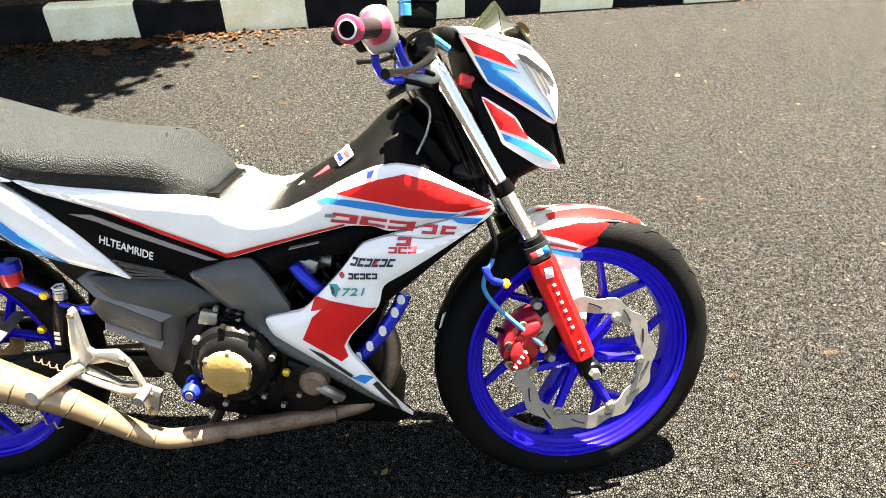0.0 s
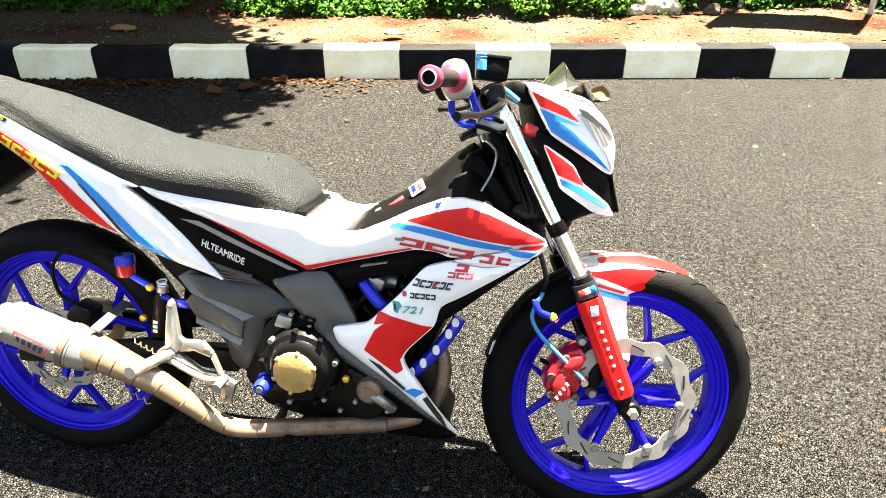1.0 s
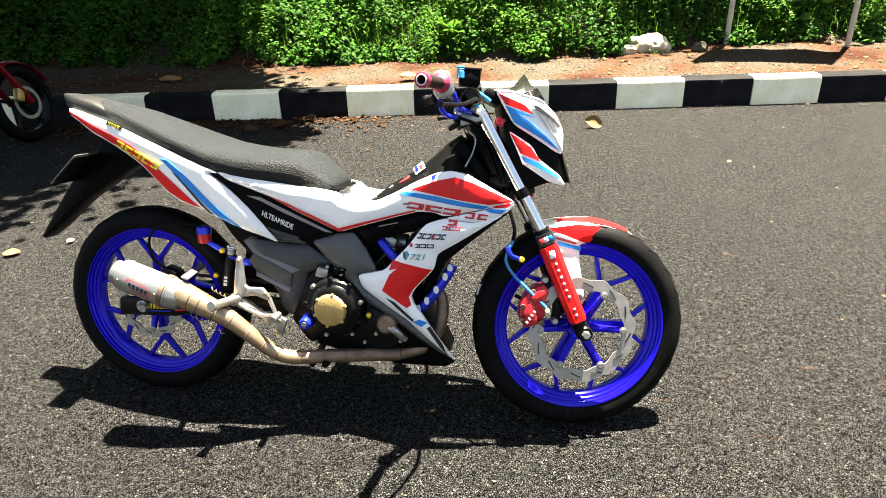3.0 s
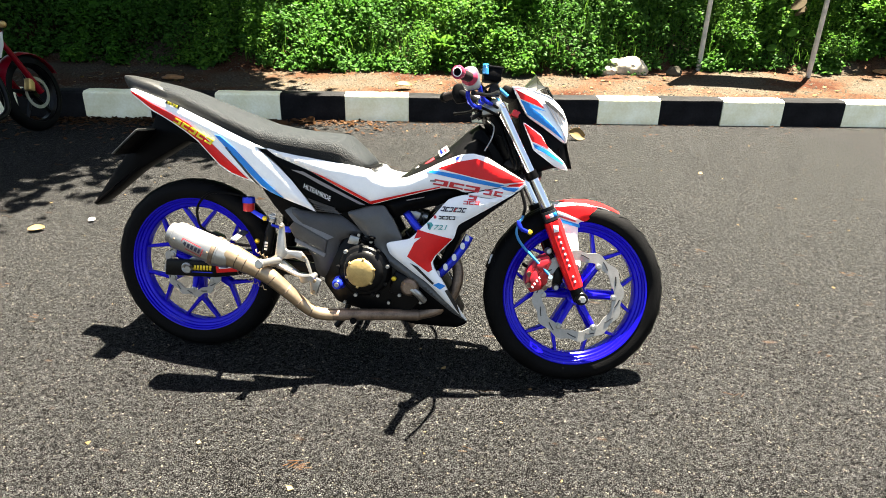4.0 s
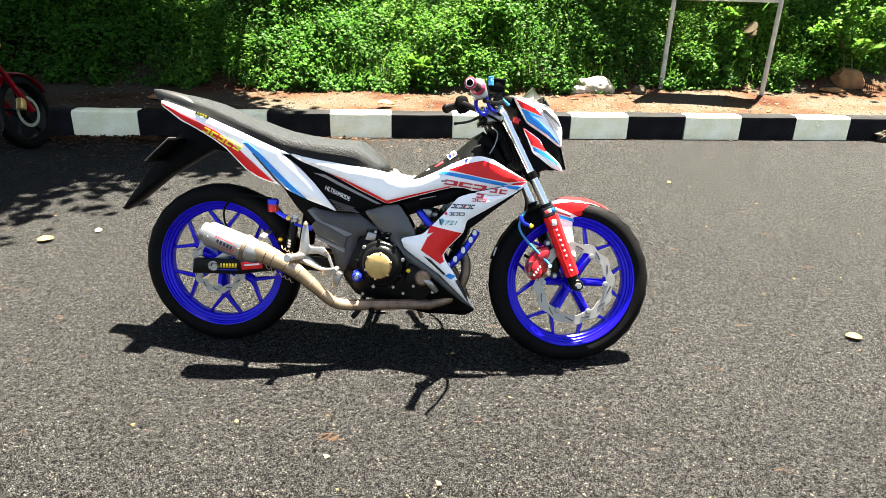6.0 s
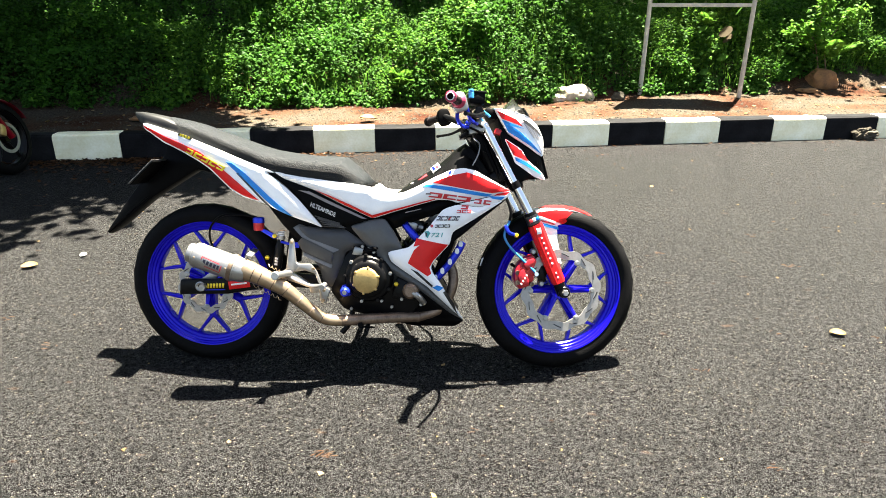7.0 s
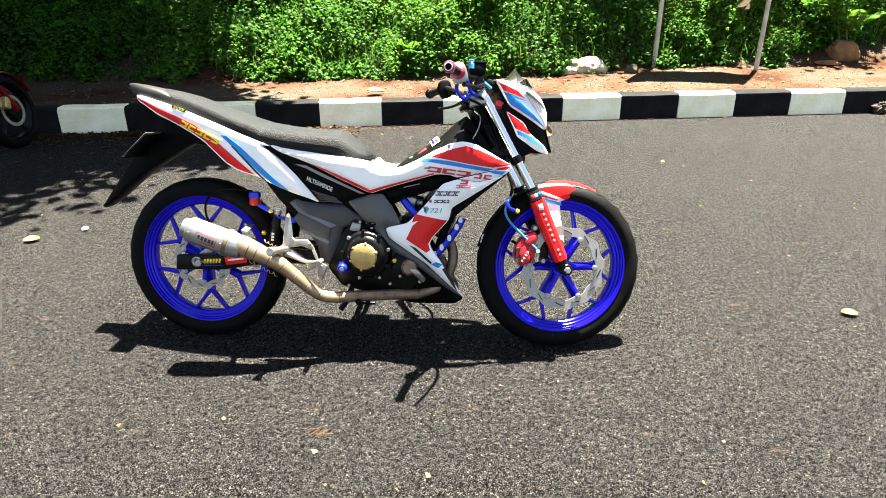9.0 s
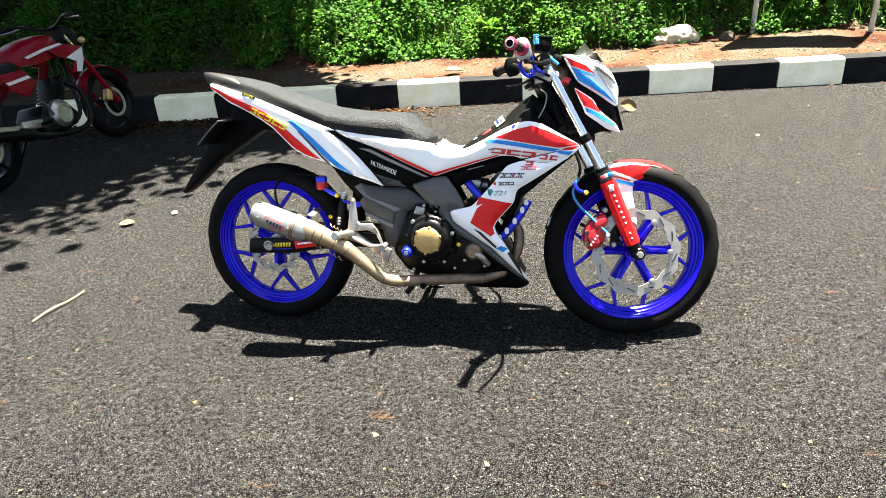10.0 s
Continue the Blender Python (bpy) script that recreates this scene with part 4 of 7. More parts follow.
for x, z, y in ((0.717, 0.308, -0.128), (0.30, 0.462, -0.115), (0.268, 0.385, -0.10)):
    part("gold_bolt", lathe([(0, y - 0.008), (0.004, y - 0.008), (0.0075, y - 0.006), (0.0085, y), (0, y)], (x, 0, z), seg=6), "gold_bolt", bike)
for x, z, y in ((0.665, 0.245, -0.11), (0.70, 0.225, -0.11), (0.56, 0.215, -0.11), (0.735, 0.255, -0.12), (0.575, 0.42, -0.11), (0.60, 0.432, -0.11), (0.62, 0.425, -0.11), (0.64, 0.415, -0.115), (0.80, 0.235, -0.11)):
    part("case_screw", lathe([(0, y - 0.008), (0.005, y - 0.008), (0.006, y), (0, y)], (x, 0, z), seg=8), "alloy", engine)
for k in range(4):
    part("engine_wire", tube(smooth_path([(0.57 + 0.02 * k, -0.108, 0.43), (0.60 + 0.015 * k, -0.118 - 0.004 * k, 0.405 + 0.008 * k), (0.66, -0.112, 0.41 + 0.006 * k), (0.70, -0.10, 0.43)]), 0.004, 6), "black", engine)
part("starter_bracket", prism([(0.565, 0.405), (0.60, 0.40), (0.605, 0.425), (0.575, 0.432)], -0.122, -0.108, 0.003), "alloy", engine)

# -- exhaust
OUT = Vector((0.026, -0.037, 0.014))
EX = [(0.203, -0.186, 0.353), (0.26, -0.183, 0.328), (0.325, -0.176, 0.293), (0.378, -0.166, 0.250), (0.425, -0.154, 0.208), (0.460, -0.145, 0.184), (0.505, -0.137, 0.176), (0.60, -0.124, 0.181), (0.70, -0.108, 0.185), (0.79, -0.085, 0.185)]
EX = [tuple(Vector(p) + OUT * max(0.0, min(1.0, (0.74 - p[0]) / 0.42))) for p in EX]
ex_path = smooth_path(EX, 5)
ex_r = [float(np.interp(i / (len(ex_path) - 1), [0, 0.1, 0.25, 0.4, 1], [0.036, 0.031, 0.024, 0.0195, 0.018])) for i in range(len(ex_path))]
exhaust = part("exhaust_pipe", tube(ex_path[:32], ex_r[:32], 20), "steel", bike, "heat tinted steel exhaust pipe with welded segments")
part("pipe_front", tube(ex_path[31:], ex_r[31:], 16), "steel_dark", exhaust)
for i in (3, 5, 8, 11, 15, 19, 24):
    d = (Vector(ex_path[i + 1]) - Vector(ex_path[i])).normalized()
    part("weld_seam", turned(lathe([(ex_r[i] * 0.99, -0.002), (ex_r[i] + 0.0012, 0), (ex_r[i] * 0.99, 0.002)], (0, 0, 0), "z", 20), ex_path[i], Vector(ex_path[i]) + d), "steel_dark", exhaust)
m0, m1 = Vector((0.031, -0.192, 0.405)) + OUT, Vector((0.194, -0.186, 0.348)) + OUT
L = (m1 - m0).length
muffler = part("muffler", turned(lathe([(0.0, 0.012), (0.020, 0.012), (0.022, 0.0), (0.026, -0.006), (0.031, -0.004), (0.033, 0.012), (0.040, 0.016), (0.0415, 0.022), (0.0415, L - 0.034), (0.043, L - 0.033), (0.043, L - 0.016), (0.0415, L - 0.015), (0.039, L + 0.006), (0.034, L + 0.02), (0, L + 0.02)], (0, 0, 0), "z", 36), m0, m1), "alloy", bike, "short brushed alloy muffler with riveted bands")
for h in (0.028, L - 0.04):
    for k in range(6):
        a = math.tau * k / 6
        part("rivet", moved(lathe([(0, 0.003), (0.0025, 0.0025), (0.0035, 0)], (0, 0, 0), "z", 8), Matrix.Translation(m0) @ (m1 - m0).to_track_quat("Z", "Y").to_matrix().to_4x4() @ Matrix.Rotation(a, 4, "Z") @ pose(0.0412, 0, h, 0, 90, 0)), "steel", muffler)
badge_m = Matrix.Translation(m0 + (m1 - m0) * 0.5) @ pose(0, 0, 0, 0, 23.5, 0)
for dx, dz, w, h, mat, tilt in ((-0.004, 0.010, 0.060, 0.0025, "text_red", 0), (0.004, -0.017, 0.060, 0.0025, "text_red", 0), (0.034, -0.004, 0.0025, 0.024, "text_red", 0), (-0.033, -0.003, 0.0025, 0.024, "text_red", 0), (-0.022, -0.003, 0.008, 0.013, "text_dark", 0), (-0.010, -0.003, 0.008, 0.013, "text_dark", 0), (0.002, -0.003, 0.008, 0.013, "text_dark", 0), (0.014, -0.003, 0.008, 0.013, "text_dark", 0), (0.025, -0.003, 0.006, 0.013, "text_dark", 0)):
    bmb = sheet_of([(dx - w / 2, dz - h / 2), (dx + w / 2, dz - h / 2), (dx + w / 2, dz + h / 2), (dx - w / 2, dz + h / 2)], 0.004)
    for v in bmb.verts:
        v.co.y = -math.sqrt(0.0425 ** 2 - v.co.z ** 2)
    part("muffler_mark", moved(bmb, badge_m), mat, muffler)
part("muffler_clamp", turned(lathe([(0.0435, 0), (0.0455, 0.001), (0.0455, 0.013), (0.0435, 0.014)], (0, 0, 0), "z", 30), m0 + (m1 - m0) * 0.80, m1 + (m1 - m0) * 0.1), "steel_dark", muffler)
part("muffler_bracket", box((0.235, -0.155, 0.41), (0.020, 0.14, 0.006), (0, 20, 10), 0.002), "alloy", muffler)
for s in (0, 1):
    part("exhaust_spring", tube([(0.261 + 0.004 * k, -0.237 + 0.012 * s + 0.006 * math.cos(k * 1.6), 0.319 - 0.002 * k + 0.006 * math.sin(k * 1.6)) for k in range(24)] if s == 0 else [(0.296 + 0.003 * k, -0.182 + 0.005 * math.cos(k * 1.6), 0.374 - 0.0015 * k + 0.005 * math.sin(k * 1.6)) for k in range(22)], 0.0013, 5), "steel", exhaust)

# -- rear end
for s, y in ((-1, -0.088), (1, 0.088)):
    arm = part("swingarm", prism([(-0.05, 0.246), (0.125, 0.252), (0.30, 0.285), (0.47, 0.275), (0.47, 0.325), (0.28, 0.335), (0.125, 0.305), (-0.045, 0.300)], y - 0.012, y + 0.012, 0.006), "black_metal", bike, "black box swingarm with stickers")
    if s < 0:
        part("adjuster_ring", lathe([(0.008, y - 0.014), (0.014, y - 0.017), (0.018, y - 0.014), (0.018, y - 0.010), (0.008, y - 0.010)], (0.027, 0, 0.277), seg=24, close=True), "alloy", arm)
        for i in range(6):
            part("sticker", box((0.055 + 0.0106 * i, y - 0.0125, 0.280 + 0.0006 * i), (0.0072, 0.002, 0.016), (0, 8, 0), 0.0005), "gold_bolt", arm)
        part("sticker", box((0.078, y - 0.0125, 0.2665), (0.075, 0.002, 0.003), (0, -2, 0), 0.0005), "blue_alloy", arm)
        part("sticker", box((0.165, y - 0.0125, 0.288), (0.075, 0.002, 0.028), (0, -8, 0), 0.0005), "red", arm)
        part("sticker", box((0.165, y - 0.0135, 0.290), (0.055, 0.002, 0.006), (0, -8, 0), 0.0005), "text_white", arm)
part("rear_axle", tube([(0.039, -0.112, 0.277), (0.039, 0.105, 0.277)], 0.008, 12), "alloy", bike)
part("axle_nut", lathe([(0, -0.118), (0.012, -0.118), (0.013, -0.112), (0.013, -0.10), (0, -0.10)], (0.039, 0, 0.277), seg=6), "alloy", bike)
part("rear_caliper", prism([(0.085, 0.330), (0.135, 0.335), (0.145, 0.385), (0.105, 0.400), (0.08, 0.37)], -0.098, -0.052, 0.008), "black_metal", bike)
part("caliper_bracket", prism([(0.0, 0.285), (0.03, 0.27), (0.13, 0.345), (0.12, 0.37)], -0.076, -0.066, 0.003), "alloy", bike)
part("brake_line", tube(smooth_path([(0.115, -0.09, 0.39), (0.075, -0.095, 0.42), (0.07, -0.098, 0.48), (0.11, -0.10, 0.525), (0.17, -0.105, 0.532), (0.235, -0.105, 0.525)]), 0.004, 8), "black", bike)
res = part("fluid_reservoir", lathe([(0, 0.0), (0.017, 0.0), (0.018, 0.004), (0.018, 0.026), (0, 0.026)], (0.243, -0.105, 0.480), "z", 20), "red_alloy", bike, "brake fluid cup with blue cap")
part("reservoir_cap", lathe([(0.0, 0.045), (0.016, 0.045), (0.0195, 0.042), (0.0205, 0.026), (0, 0.026)], (0.243, -0.105, 0.480), "z", 20), "blue_alloy", res)
part("reservoir_bracket", prism([(0.250, 0.478), (0.262, 0.486), (0.305, 0.466), (0.308, 0.455), (0.295, 0.452)], -0.112, -0.106, 0.002), "blue_alloy", res)
master = part("brake_master", tube([(0.318, -0.102, 0.452), (0.313, -0.102, 0.425), (0.300, -0.102, 0.350)], [0.009, 0.0155, 0.0155], 16), "black_metal", bike, "black brake master cylinder")
part("master_collar", tube([(0.320, -0.102, 0.462), (0.318, -0.102, 0.450)], 0.012, 14), "alloy", master)
part("master_spring", tube([(0.319 + 0.010 * math.cos(k * 1.2), -0.102 + 0.010 * math.sin(k * 1.2), 0.475 - 0.0012 * k) for k in range(26)], 0.002, 5), "text_white", master)
for i in range(3):
    part("master_mark", box((0.3045 - 0.0012 * i, -0.1175, 0.385 - 0.010 * i), (0.010, 0.002, 0.007), (0, 8, 0), 0.0005), "text_white", master)
part("master_link", tube([(0.32, -0.11, 0.442), (0.36, -0.112, 0.432)], 0.005, 8), "blue_alloy", bike)
part("pivot_cover", box((0.37, -0.112, 0.432), (0.028, 0.012, 0.020), bevel=0.004), "blue_alloy", bike)
rearset = part("footrest_plate", prism([(0.350, 0.443), (0.356, 0.447), (0.362, 0.438), (0.368, 0.368), (0.378, 0.352), (0.360, 0.333), (0.335, 0.305), (0.316, 0.308), (0.315, 0.330), (0.335, 0.345), (0.342, 0.400)], -0.136, -0.122, 0.003), "alloy", bike, "machined alloy footrest plate with a triangular window")
for nm, outline in (("plate_top", [(0.368, 0.368), (0.376, 0.361), (0.417, 0.362), (0.437, 0.338), (0.431, 0.329), (0.398, 0.340), (0.362, 0.334), (0.372, 0.352)]), ("plate_drop", [(0.437, 0.338), (0.454, 0.290), (0.482, 0.276), (0.466, 0.227), (0.449, 0.230), (0.446, 0.268), (0.444, 0.295), (0.431, 0.329)]), ("plate_arm", [(0.337, 0.305), (0.361, 0.332), (0.412, 0.296), (0.444, 0.294), (0.446, 0.268), (0.417, 0.262), (0.411, 0.284)])):
    part(nm, prism(outline, -0.1355, -0.1225, 0.003), "alloy", rearset)
part("footpeg", turned(lathe([(0, 0), (0.013, 0), (0.0135, 0.004), (0.011, 0.006), (0.011, 0.096), (0.014, 0.098), (0.0145, 0.110), (0.012, 0.113), (0, 0.113)], (0, 0, 0), "z", 18), (0.346, -0.132, 0.330), (0.331, -0.232, 0.340)), "alloy", rearset)
part("brake_pedal", tube(smooth_path([(0.345, -0.140, 0.318), (0.390, -0.143, 0.298), (0.430, -0.150, 0.290), (0.470, -0.158, 0.298)]), 0.006, 8), "alloy", rearset)
part("pedal_tip", tube([(0.468, -0.150, 0.297), (0.467, -0.189, 0.295)], 0.009, 12), "alloy", rearset)
for x, z in ((0.355, 0.434), (0.426, 0.346), (0.458, 0.240), (0.330, 0.320), (0.462, 0.274)):
    part("plate_bolt", lathe([(0, -0.141), (0.005, -0.141), (0.006, -0.134), (0, -0.134)], (x, 0, z), seg=8), "steel", rearset)
for ob in [rearset] + [o for o in bpy.data.objects if o.parent == rearset]:
    ob.data.transform(Matrix.Translation((0.018, -0.034, 0.016)))
part("chain", tube([(0.02, 0.062, 0.335), (0.50, 0.062, 0.315)], 0.006, 6), "steel_dark", bike)
part("chain_lower", tube([(0.02, 0.062, 0.225), (0.50, 0.062, 0.265)], 0.006, 6), "steel_dark", bike)
part("sprocket", lathe([(0.062, 0.058), (0.066, 0.060), (0.066, 0.064), (0.062, 0.066), (0.035, 0.064), (0.035, 0.060)], (0.039, 0, 0.277), seg=40, close=True), "gold", bike)
part("shock_absorber", tube([(0.36, 0.0, 0.56), (0.33, 0.0, 0.36)], 0.028, 16), "black", bike)
# stands: the side stand reaches the road on the far side
foot = Vector((0.56, 0.235, 0.072))
stand = part("side_stand", tube(smooth_path([(0.565, 0.10, 0.185), (0.57, 0.165, 0.12), foot]), 0.010, 10), "black_metal", bike)
part("stand_foot", moved(box((0, 0, 0), (0.06, 0.05, 0.008), bevel=0.002), pose(foot.x, foot.y, foot.z - 0.008, LEAN, 0, 0)), "black_metal", stand)
part("stand_stub", tube(smooth_path([(0.55, -0.02, 0.19), (0.535, -0.03, 0.14), (0.510, -0.035, 0.105)]), 0.010, 8), "black_metal", bike)
part("stand_pedal", tube(smooth_path([(0.72, 0.04, 0.18), (0.735, 0.05, 0.13), (0.75, 0.06, 0.095)]), 0.008, 8), "steel_dark", bike)
part("left_footpeg", tube([(0.56, 0.10, 0.21), (0.555, 0.22, 0.215)], 0.012, 10), "black", bike)
part("right_footpeg", tube([(0.60, -0.10, 0.165), (0.60, -0.16, 0.170)], 0.010, 10), "black", bike)

# -- front end, all turned with the steering
def front(name, bm, mat, parent=None, label="", angle=35):
    return part(name, moved(bm, STEER), mat, parent or bike, label, angle)


AX = Vector((1.263, 0, 0.277))
for s in (-1, 1):
    y = 0.093 * s
    f0, f1, f2 = Vector((0.984, y, 0.836)), Vector((1.150, y, 0.533)), Vector((1.266, y, 0.271))
    leg = front("fork_leg", tube([f0 + (f1 - f0) * 0.0, f1], 0.0155, 20), "chrome", None, "chrome fork tube with red lower leg")
    low = f1 - (f2 - f1).normalized() * 0.015
    front("fork_slider", tube([low, low + (f2 - low) * 0.05, low + (f2 - low) * 0.10, f2], [0.0215, 0.0225, 0.0205, 0.0195], 20), "black_metal", leg)
    front("fork_collar", tube([f0 + (f1 - f0) * 0.62, f0 + (f1 - f0) * 0.69], 0.0185, 18), "black", leg)
    front("fork_seal", tube([f1 - (f1 - f0).normalized() * 0.012, f1 + (f2 - f1).normalized() * 0.006], 0.0185, 18), "black", leg)
    d = (f2 - f1).normalized()
    n = Vector((d.z, 0, -d.x))
    def guard_row(p, w, out, dep):
        return [p + n * w * a + Vector((0, s * b, 0)) for a, b in ((-1, dep), (-0.9, out * 0.75), (-0.5, out), (0.5, out), (0.9, out * 0.75), (1, dep))]
    rows = [guard_row(f1 + d * t, w, 0.0245, 0.004) for t, w in ((0.030, 0.0205), (0.038, 0.0225), (0.15, 0.0215), (0.235, 0.021), (0.243, 0.018))]
    front("fork_guard", thicken(loft(rows, ring=False), -0.003), "red", leg, "red fork guard with white lettering")
    band = [guard_row(f1 + d * t, 0.0215, 0.0225, 0.002) for t in (-0.004, 0.010, 0.026)]
    front("fork_band", thicken(loft(band, ring=False), -0.002), "graphic", leg, "dark sleeve with small blue and red marks")
    for i, mt in ((0, "blue"), (1, "text_white"), (2, "text_red")):
        front("band_mark", moved(box((0, 0, 0), (0.011, 0.0030, 0.012), (0, -25, 0), 0.0005), Matrix.Translation(f1 + d * 0.011 + n * (0.0115 * (i - 1)) + Vector((0, s * 0.0240, 0)))), mt, leg)
    ang = math.degrees(math.atan2(-d.x, -d.z))
    for i in range(7):
        t = 0.078 + 0.0185 * i + (0.016 if i > 5 else 0) + (0 if i < 6 else 0)
        front("guard_letter", moved(box((0, 0, 0), (0.0060, 0.0016, 0.0062), bevel=0.0004), Matrix.Translation(f1 + d * t + Vector((0, s * 0.0275, 0))) @ pose(0, 0, 0, 0, ang, 0)), "text_white", leg)
    for i in range(2):
        front("guard_letter", moved(box((0, 0, 0), (0.0060, 0.0016, 0.0062), bevel=0.0004), Matrix.Translation(f1 + d * (0.205 + 0.0 + 0.017 * i) + Vector((0, s * 0.0275, 0))) @ pose(0, 0, 0, 0, ang, 0)), "text_white", leg)
    front("guard_emblem", moved(box((0, 0, 0), (0.015, 0.0016, 0.020), bevel=0.0006), Matrix.Translation(f1 + d * 0.052 + Vector((0, s * 0.0275, 0))) @ pose(0, 0, 0, 0, ang + 12, 0)), "text_white", leg)
    front("axle_lug", moved(lathe([(0, -0.022), (0.017, -0.022), (0.020, -0.018), (0.020, 0.018), (0, 0.018)], (0, 0, 0), seg=20), Matrix.Translation((AX.x + 0.004, y, AX.z))), "black_metal", leg)
    front("axle_nut", moved(lathe([(0, -0.012), (0.009, -0.012), (0.011, -0.008), (0.011, 0.0), (0, 0.0)] if s < 0 else [(0, 0.012), (0.011, 0.008), (0.011, 0.0), (0, 0.0)], (0, 0, 0), seg=6), Matrix.Translation((AX.x + 0.004, y + 0.022 * s, AX.z))), "alloy", leg)
    # inner black fork cover above the chrome tube
    front("fork_cover", tube([Vector((0.968, y * 0.62, 0.812)), Vector((1.05, y * 0.62, 0.64))], 0.020, 14), "black", leg)
front("front_axle", tube([(AX.x, -0.10, AX.z), (AX.x, 0.10, AX.z)], 0.008, 12), "alloy")
yoke = front("top_yoke", prism([(0.934, 0.800), (0.934, 0.820), (0.943, 0.833), (0.972, 0.840), (0.990, 0.838), (1.000, 0.826), (0.985, 0.812), (0.965, 0.806)], -0.108, 0.108, 0.003), "alloy", None, "silver top yoke")
front("lower_yoke", prism([(1.005, 0.655), (1.01, 0.675), (1.075, 0.70), (1.09, 0.67), (1.05, 0.645)], -0.085, 0.085, 0.008), "black_metal")
front("steering_stem", tube([(0.962, 0, 0.82), (1.04, 0, 0.655)], 0.026, 16), "black_metal")
front("stem_nut", turned(lathe([(0, 0.012), (0.011, 0.012), (0.015, 0.008), (0.015, 0), (0, 0)], (0, 0, 0), "z", 6), (0.972, 0, 0.845), (0.96, 0, 0.875)), "chrome", yoke)

for y0, x0 in ((-0.062, 1.000), (-0.050, 0.978)):
    boot = smooth_path([(x0, y0, 0.800), (x0 + 0.026, y0 - 0.006, 0.735), (x0 + 0.060, y0, 0.660), (x0 + 0.075, y0 + 0.01, 0.610)], 12)
    front("cable_boot", tube(boot, [0.0095 if k % 2 else 0.0072 for k in range(len(boot))], 10), "graphic")
front("wiring_strap", tube(smooth_path([(0.985, -0.074, 0.752), (1.010, -0.082, 0.742), (1.040, -0.078, 0.748)]), 0.003, 6), "black")
front("earth_wire", tube(smooth_path([(0.955, -0.075, 0.790), (0.972, -0.090, 0.770), (0.966, -0.096, 0.735), (0.948, -0.098, 0.700)]), 0.0022, 6), "alloy")

# fender
def arc_row(a, r, w, crown):
    u = Vector((math.cos(a), 0, math.sin(a)))
    return [AX + u * (r - crown * f * f) + Vector((0, w * f, 0)) for f in (-1, -0.85, -0.6, -0.3, 0, 0.3, 0.6, 0.85, 1)]


rows = [arc_row(radians(a), r, w, c) for a, r, w, c in ((60, 0.283, 0.010, 0.004), (64, 0.286, 0.024, 0.008), (70, 0.288, 0.038, 0.010), (78, 0.290, 0.048, 0.012), (86, 0.291, 0.053, 0.013), (96, 0.291, 0.055, 0.014), (106, 0.290, 0.055, 0.015), (113, 0.288, 0.055, 0.016))]
fender = front("front_fender", thicken(loft(rows, ring=False), -0.003), "white", None, "white front mudguard with red field and blue stripe", angle=50)
rows = [arc_row(radians(a), r, w, c) for a, r, w, c in ((112, 0.290, 0.055, 0.03), (122, 0.289, 0.055, 0.03), (135, 0.288, 0.054, 0.028), (148, 0.287, 0.053, 0.026), (160, 0.286, 0.051, 0.024), (166, 0.287, 0.046, 0.022))]
front("fender_rear", thicken(loft(rows, ring=False), -0.003), "black", fender, "black rear part of the front mudguard")
front("fender_mark", moved(box((0, 0, 0), (0.002, 0.022, 0.030), bevel=0.0005), Matrix.Translation((0.998, -0.030, 0.375)) @ pose(0, 0, 0, 0, 15, -35)), "text_white", fender)
for lo, hi in ((0, 4), (6, 9)):
    rows = [arc_row(radians(a), r + 0.0035, w, c)[lo:hi] for a, r, w, c in ((64, 0.286, 0.024, 0.008), (70, 0.288, 0.038, 0.010), (78, 0.290, 0.048, 0.012), (86, 0.291, 0.053, 0.013), (96, 0.291, 0.055, 0.014), (103, 0.2905, 0.055, 0.0145))]
    front("fender_top_field", thicken(loft(rows, ring=False), -0.002), "red", fender)
cheek = Shell([(1.150, 0.548), (1.205, 0.562), (1.283, 0.560), (1.336, 0.545), (1.385, 0.522), (1.357, 0.516), (1.300, 0.512), (1.252, 0.503), (1.255, 0.449), (1.268, 0.372), (1.262, 0.354), (1.248, 0.350), (1.235, 0.372), (1.208, 0.440), (1.177, 0.490)], width=lambda x, z: 0.064 - 0.05 * np.clip((x - 1.26) / 0.13, 0, 1) ** 1.4 + 0.012 * np.clip((0.47 - z) / 0.1, 0, 1), rim=0.014, drop=0.007)
cheek_films = [
    ("red_field", [(1.160, 0.544), (1.244, 0.556), (1.290, 0.553), (1.340, 0.539), (1.374, 0.522), (1.268, 0.507), (1.207, 0.530)], "red", 0.002),
    ("white_line", [(1.185, 0.529), (1.200, 0.530), (1.245, 0.513), (1.240, 0.511)], "text_white", 0.003),
    ("red_mark", [(1.180, 0.520), (1.192, 0.522), (1.245, 0.508), (1.240, 0.504)], "text_red", 0.002),
    ("blue_stripe", [(1.178, 0.506), (1.186, 0.513), (1.256, 0.497), (1.256, 0.487)], "blue", 0.002),
]
for side in (None, MIRROR):
    bm = cheek.mesh(0.012)
    if side:
        moved(bm, side)
    front("fender_cheek", bm, "white", fender)
    for fname, outline, fmat, lift in cheek_films:
        fb = cheek.film(outline, lift, 0.012)
        if side:
            moved(fb, side)
        front(fname, fb, fmat, fender)
    for x, z in ((1.200, 0.478), (1.251, 0.367)):
        yy = -0.083 if z < 0.4 else -0.070
        bb = lathe([(0, yy - 0.004), (0.0095, yy - 0.003), (0.0105, yy + 0.004), (0, yy + 0.004)], (x, 0, z), seg=14)
        if side:
            moved(bb, side)
        front("fender_bolt", bb, "taupe", fender)

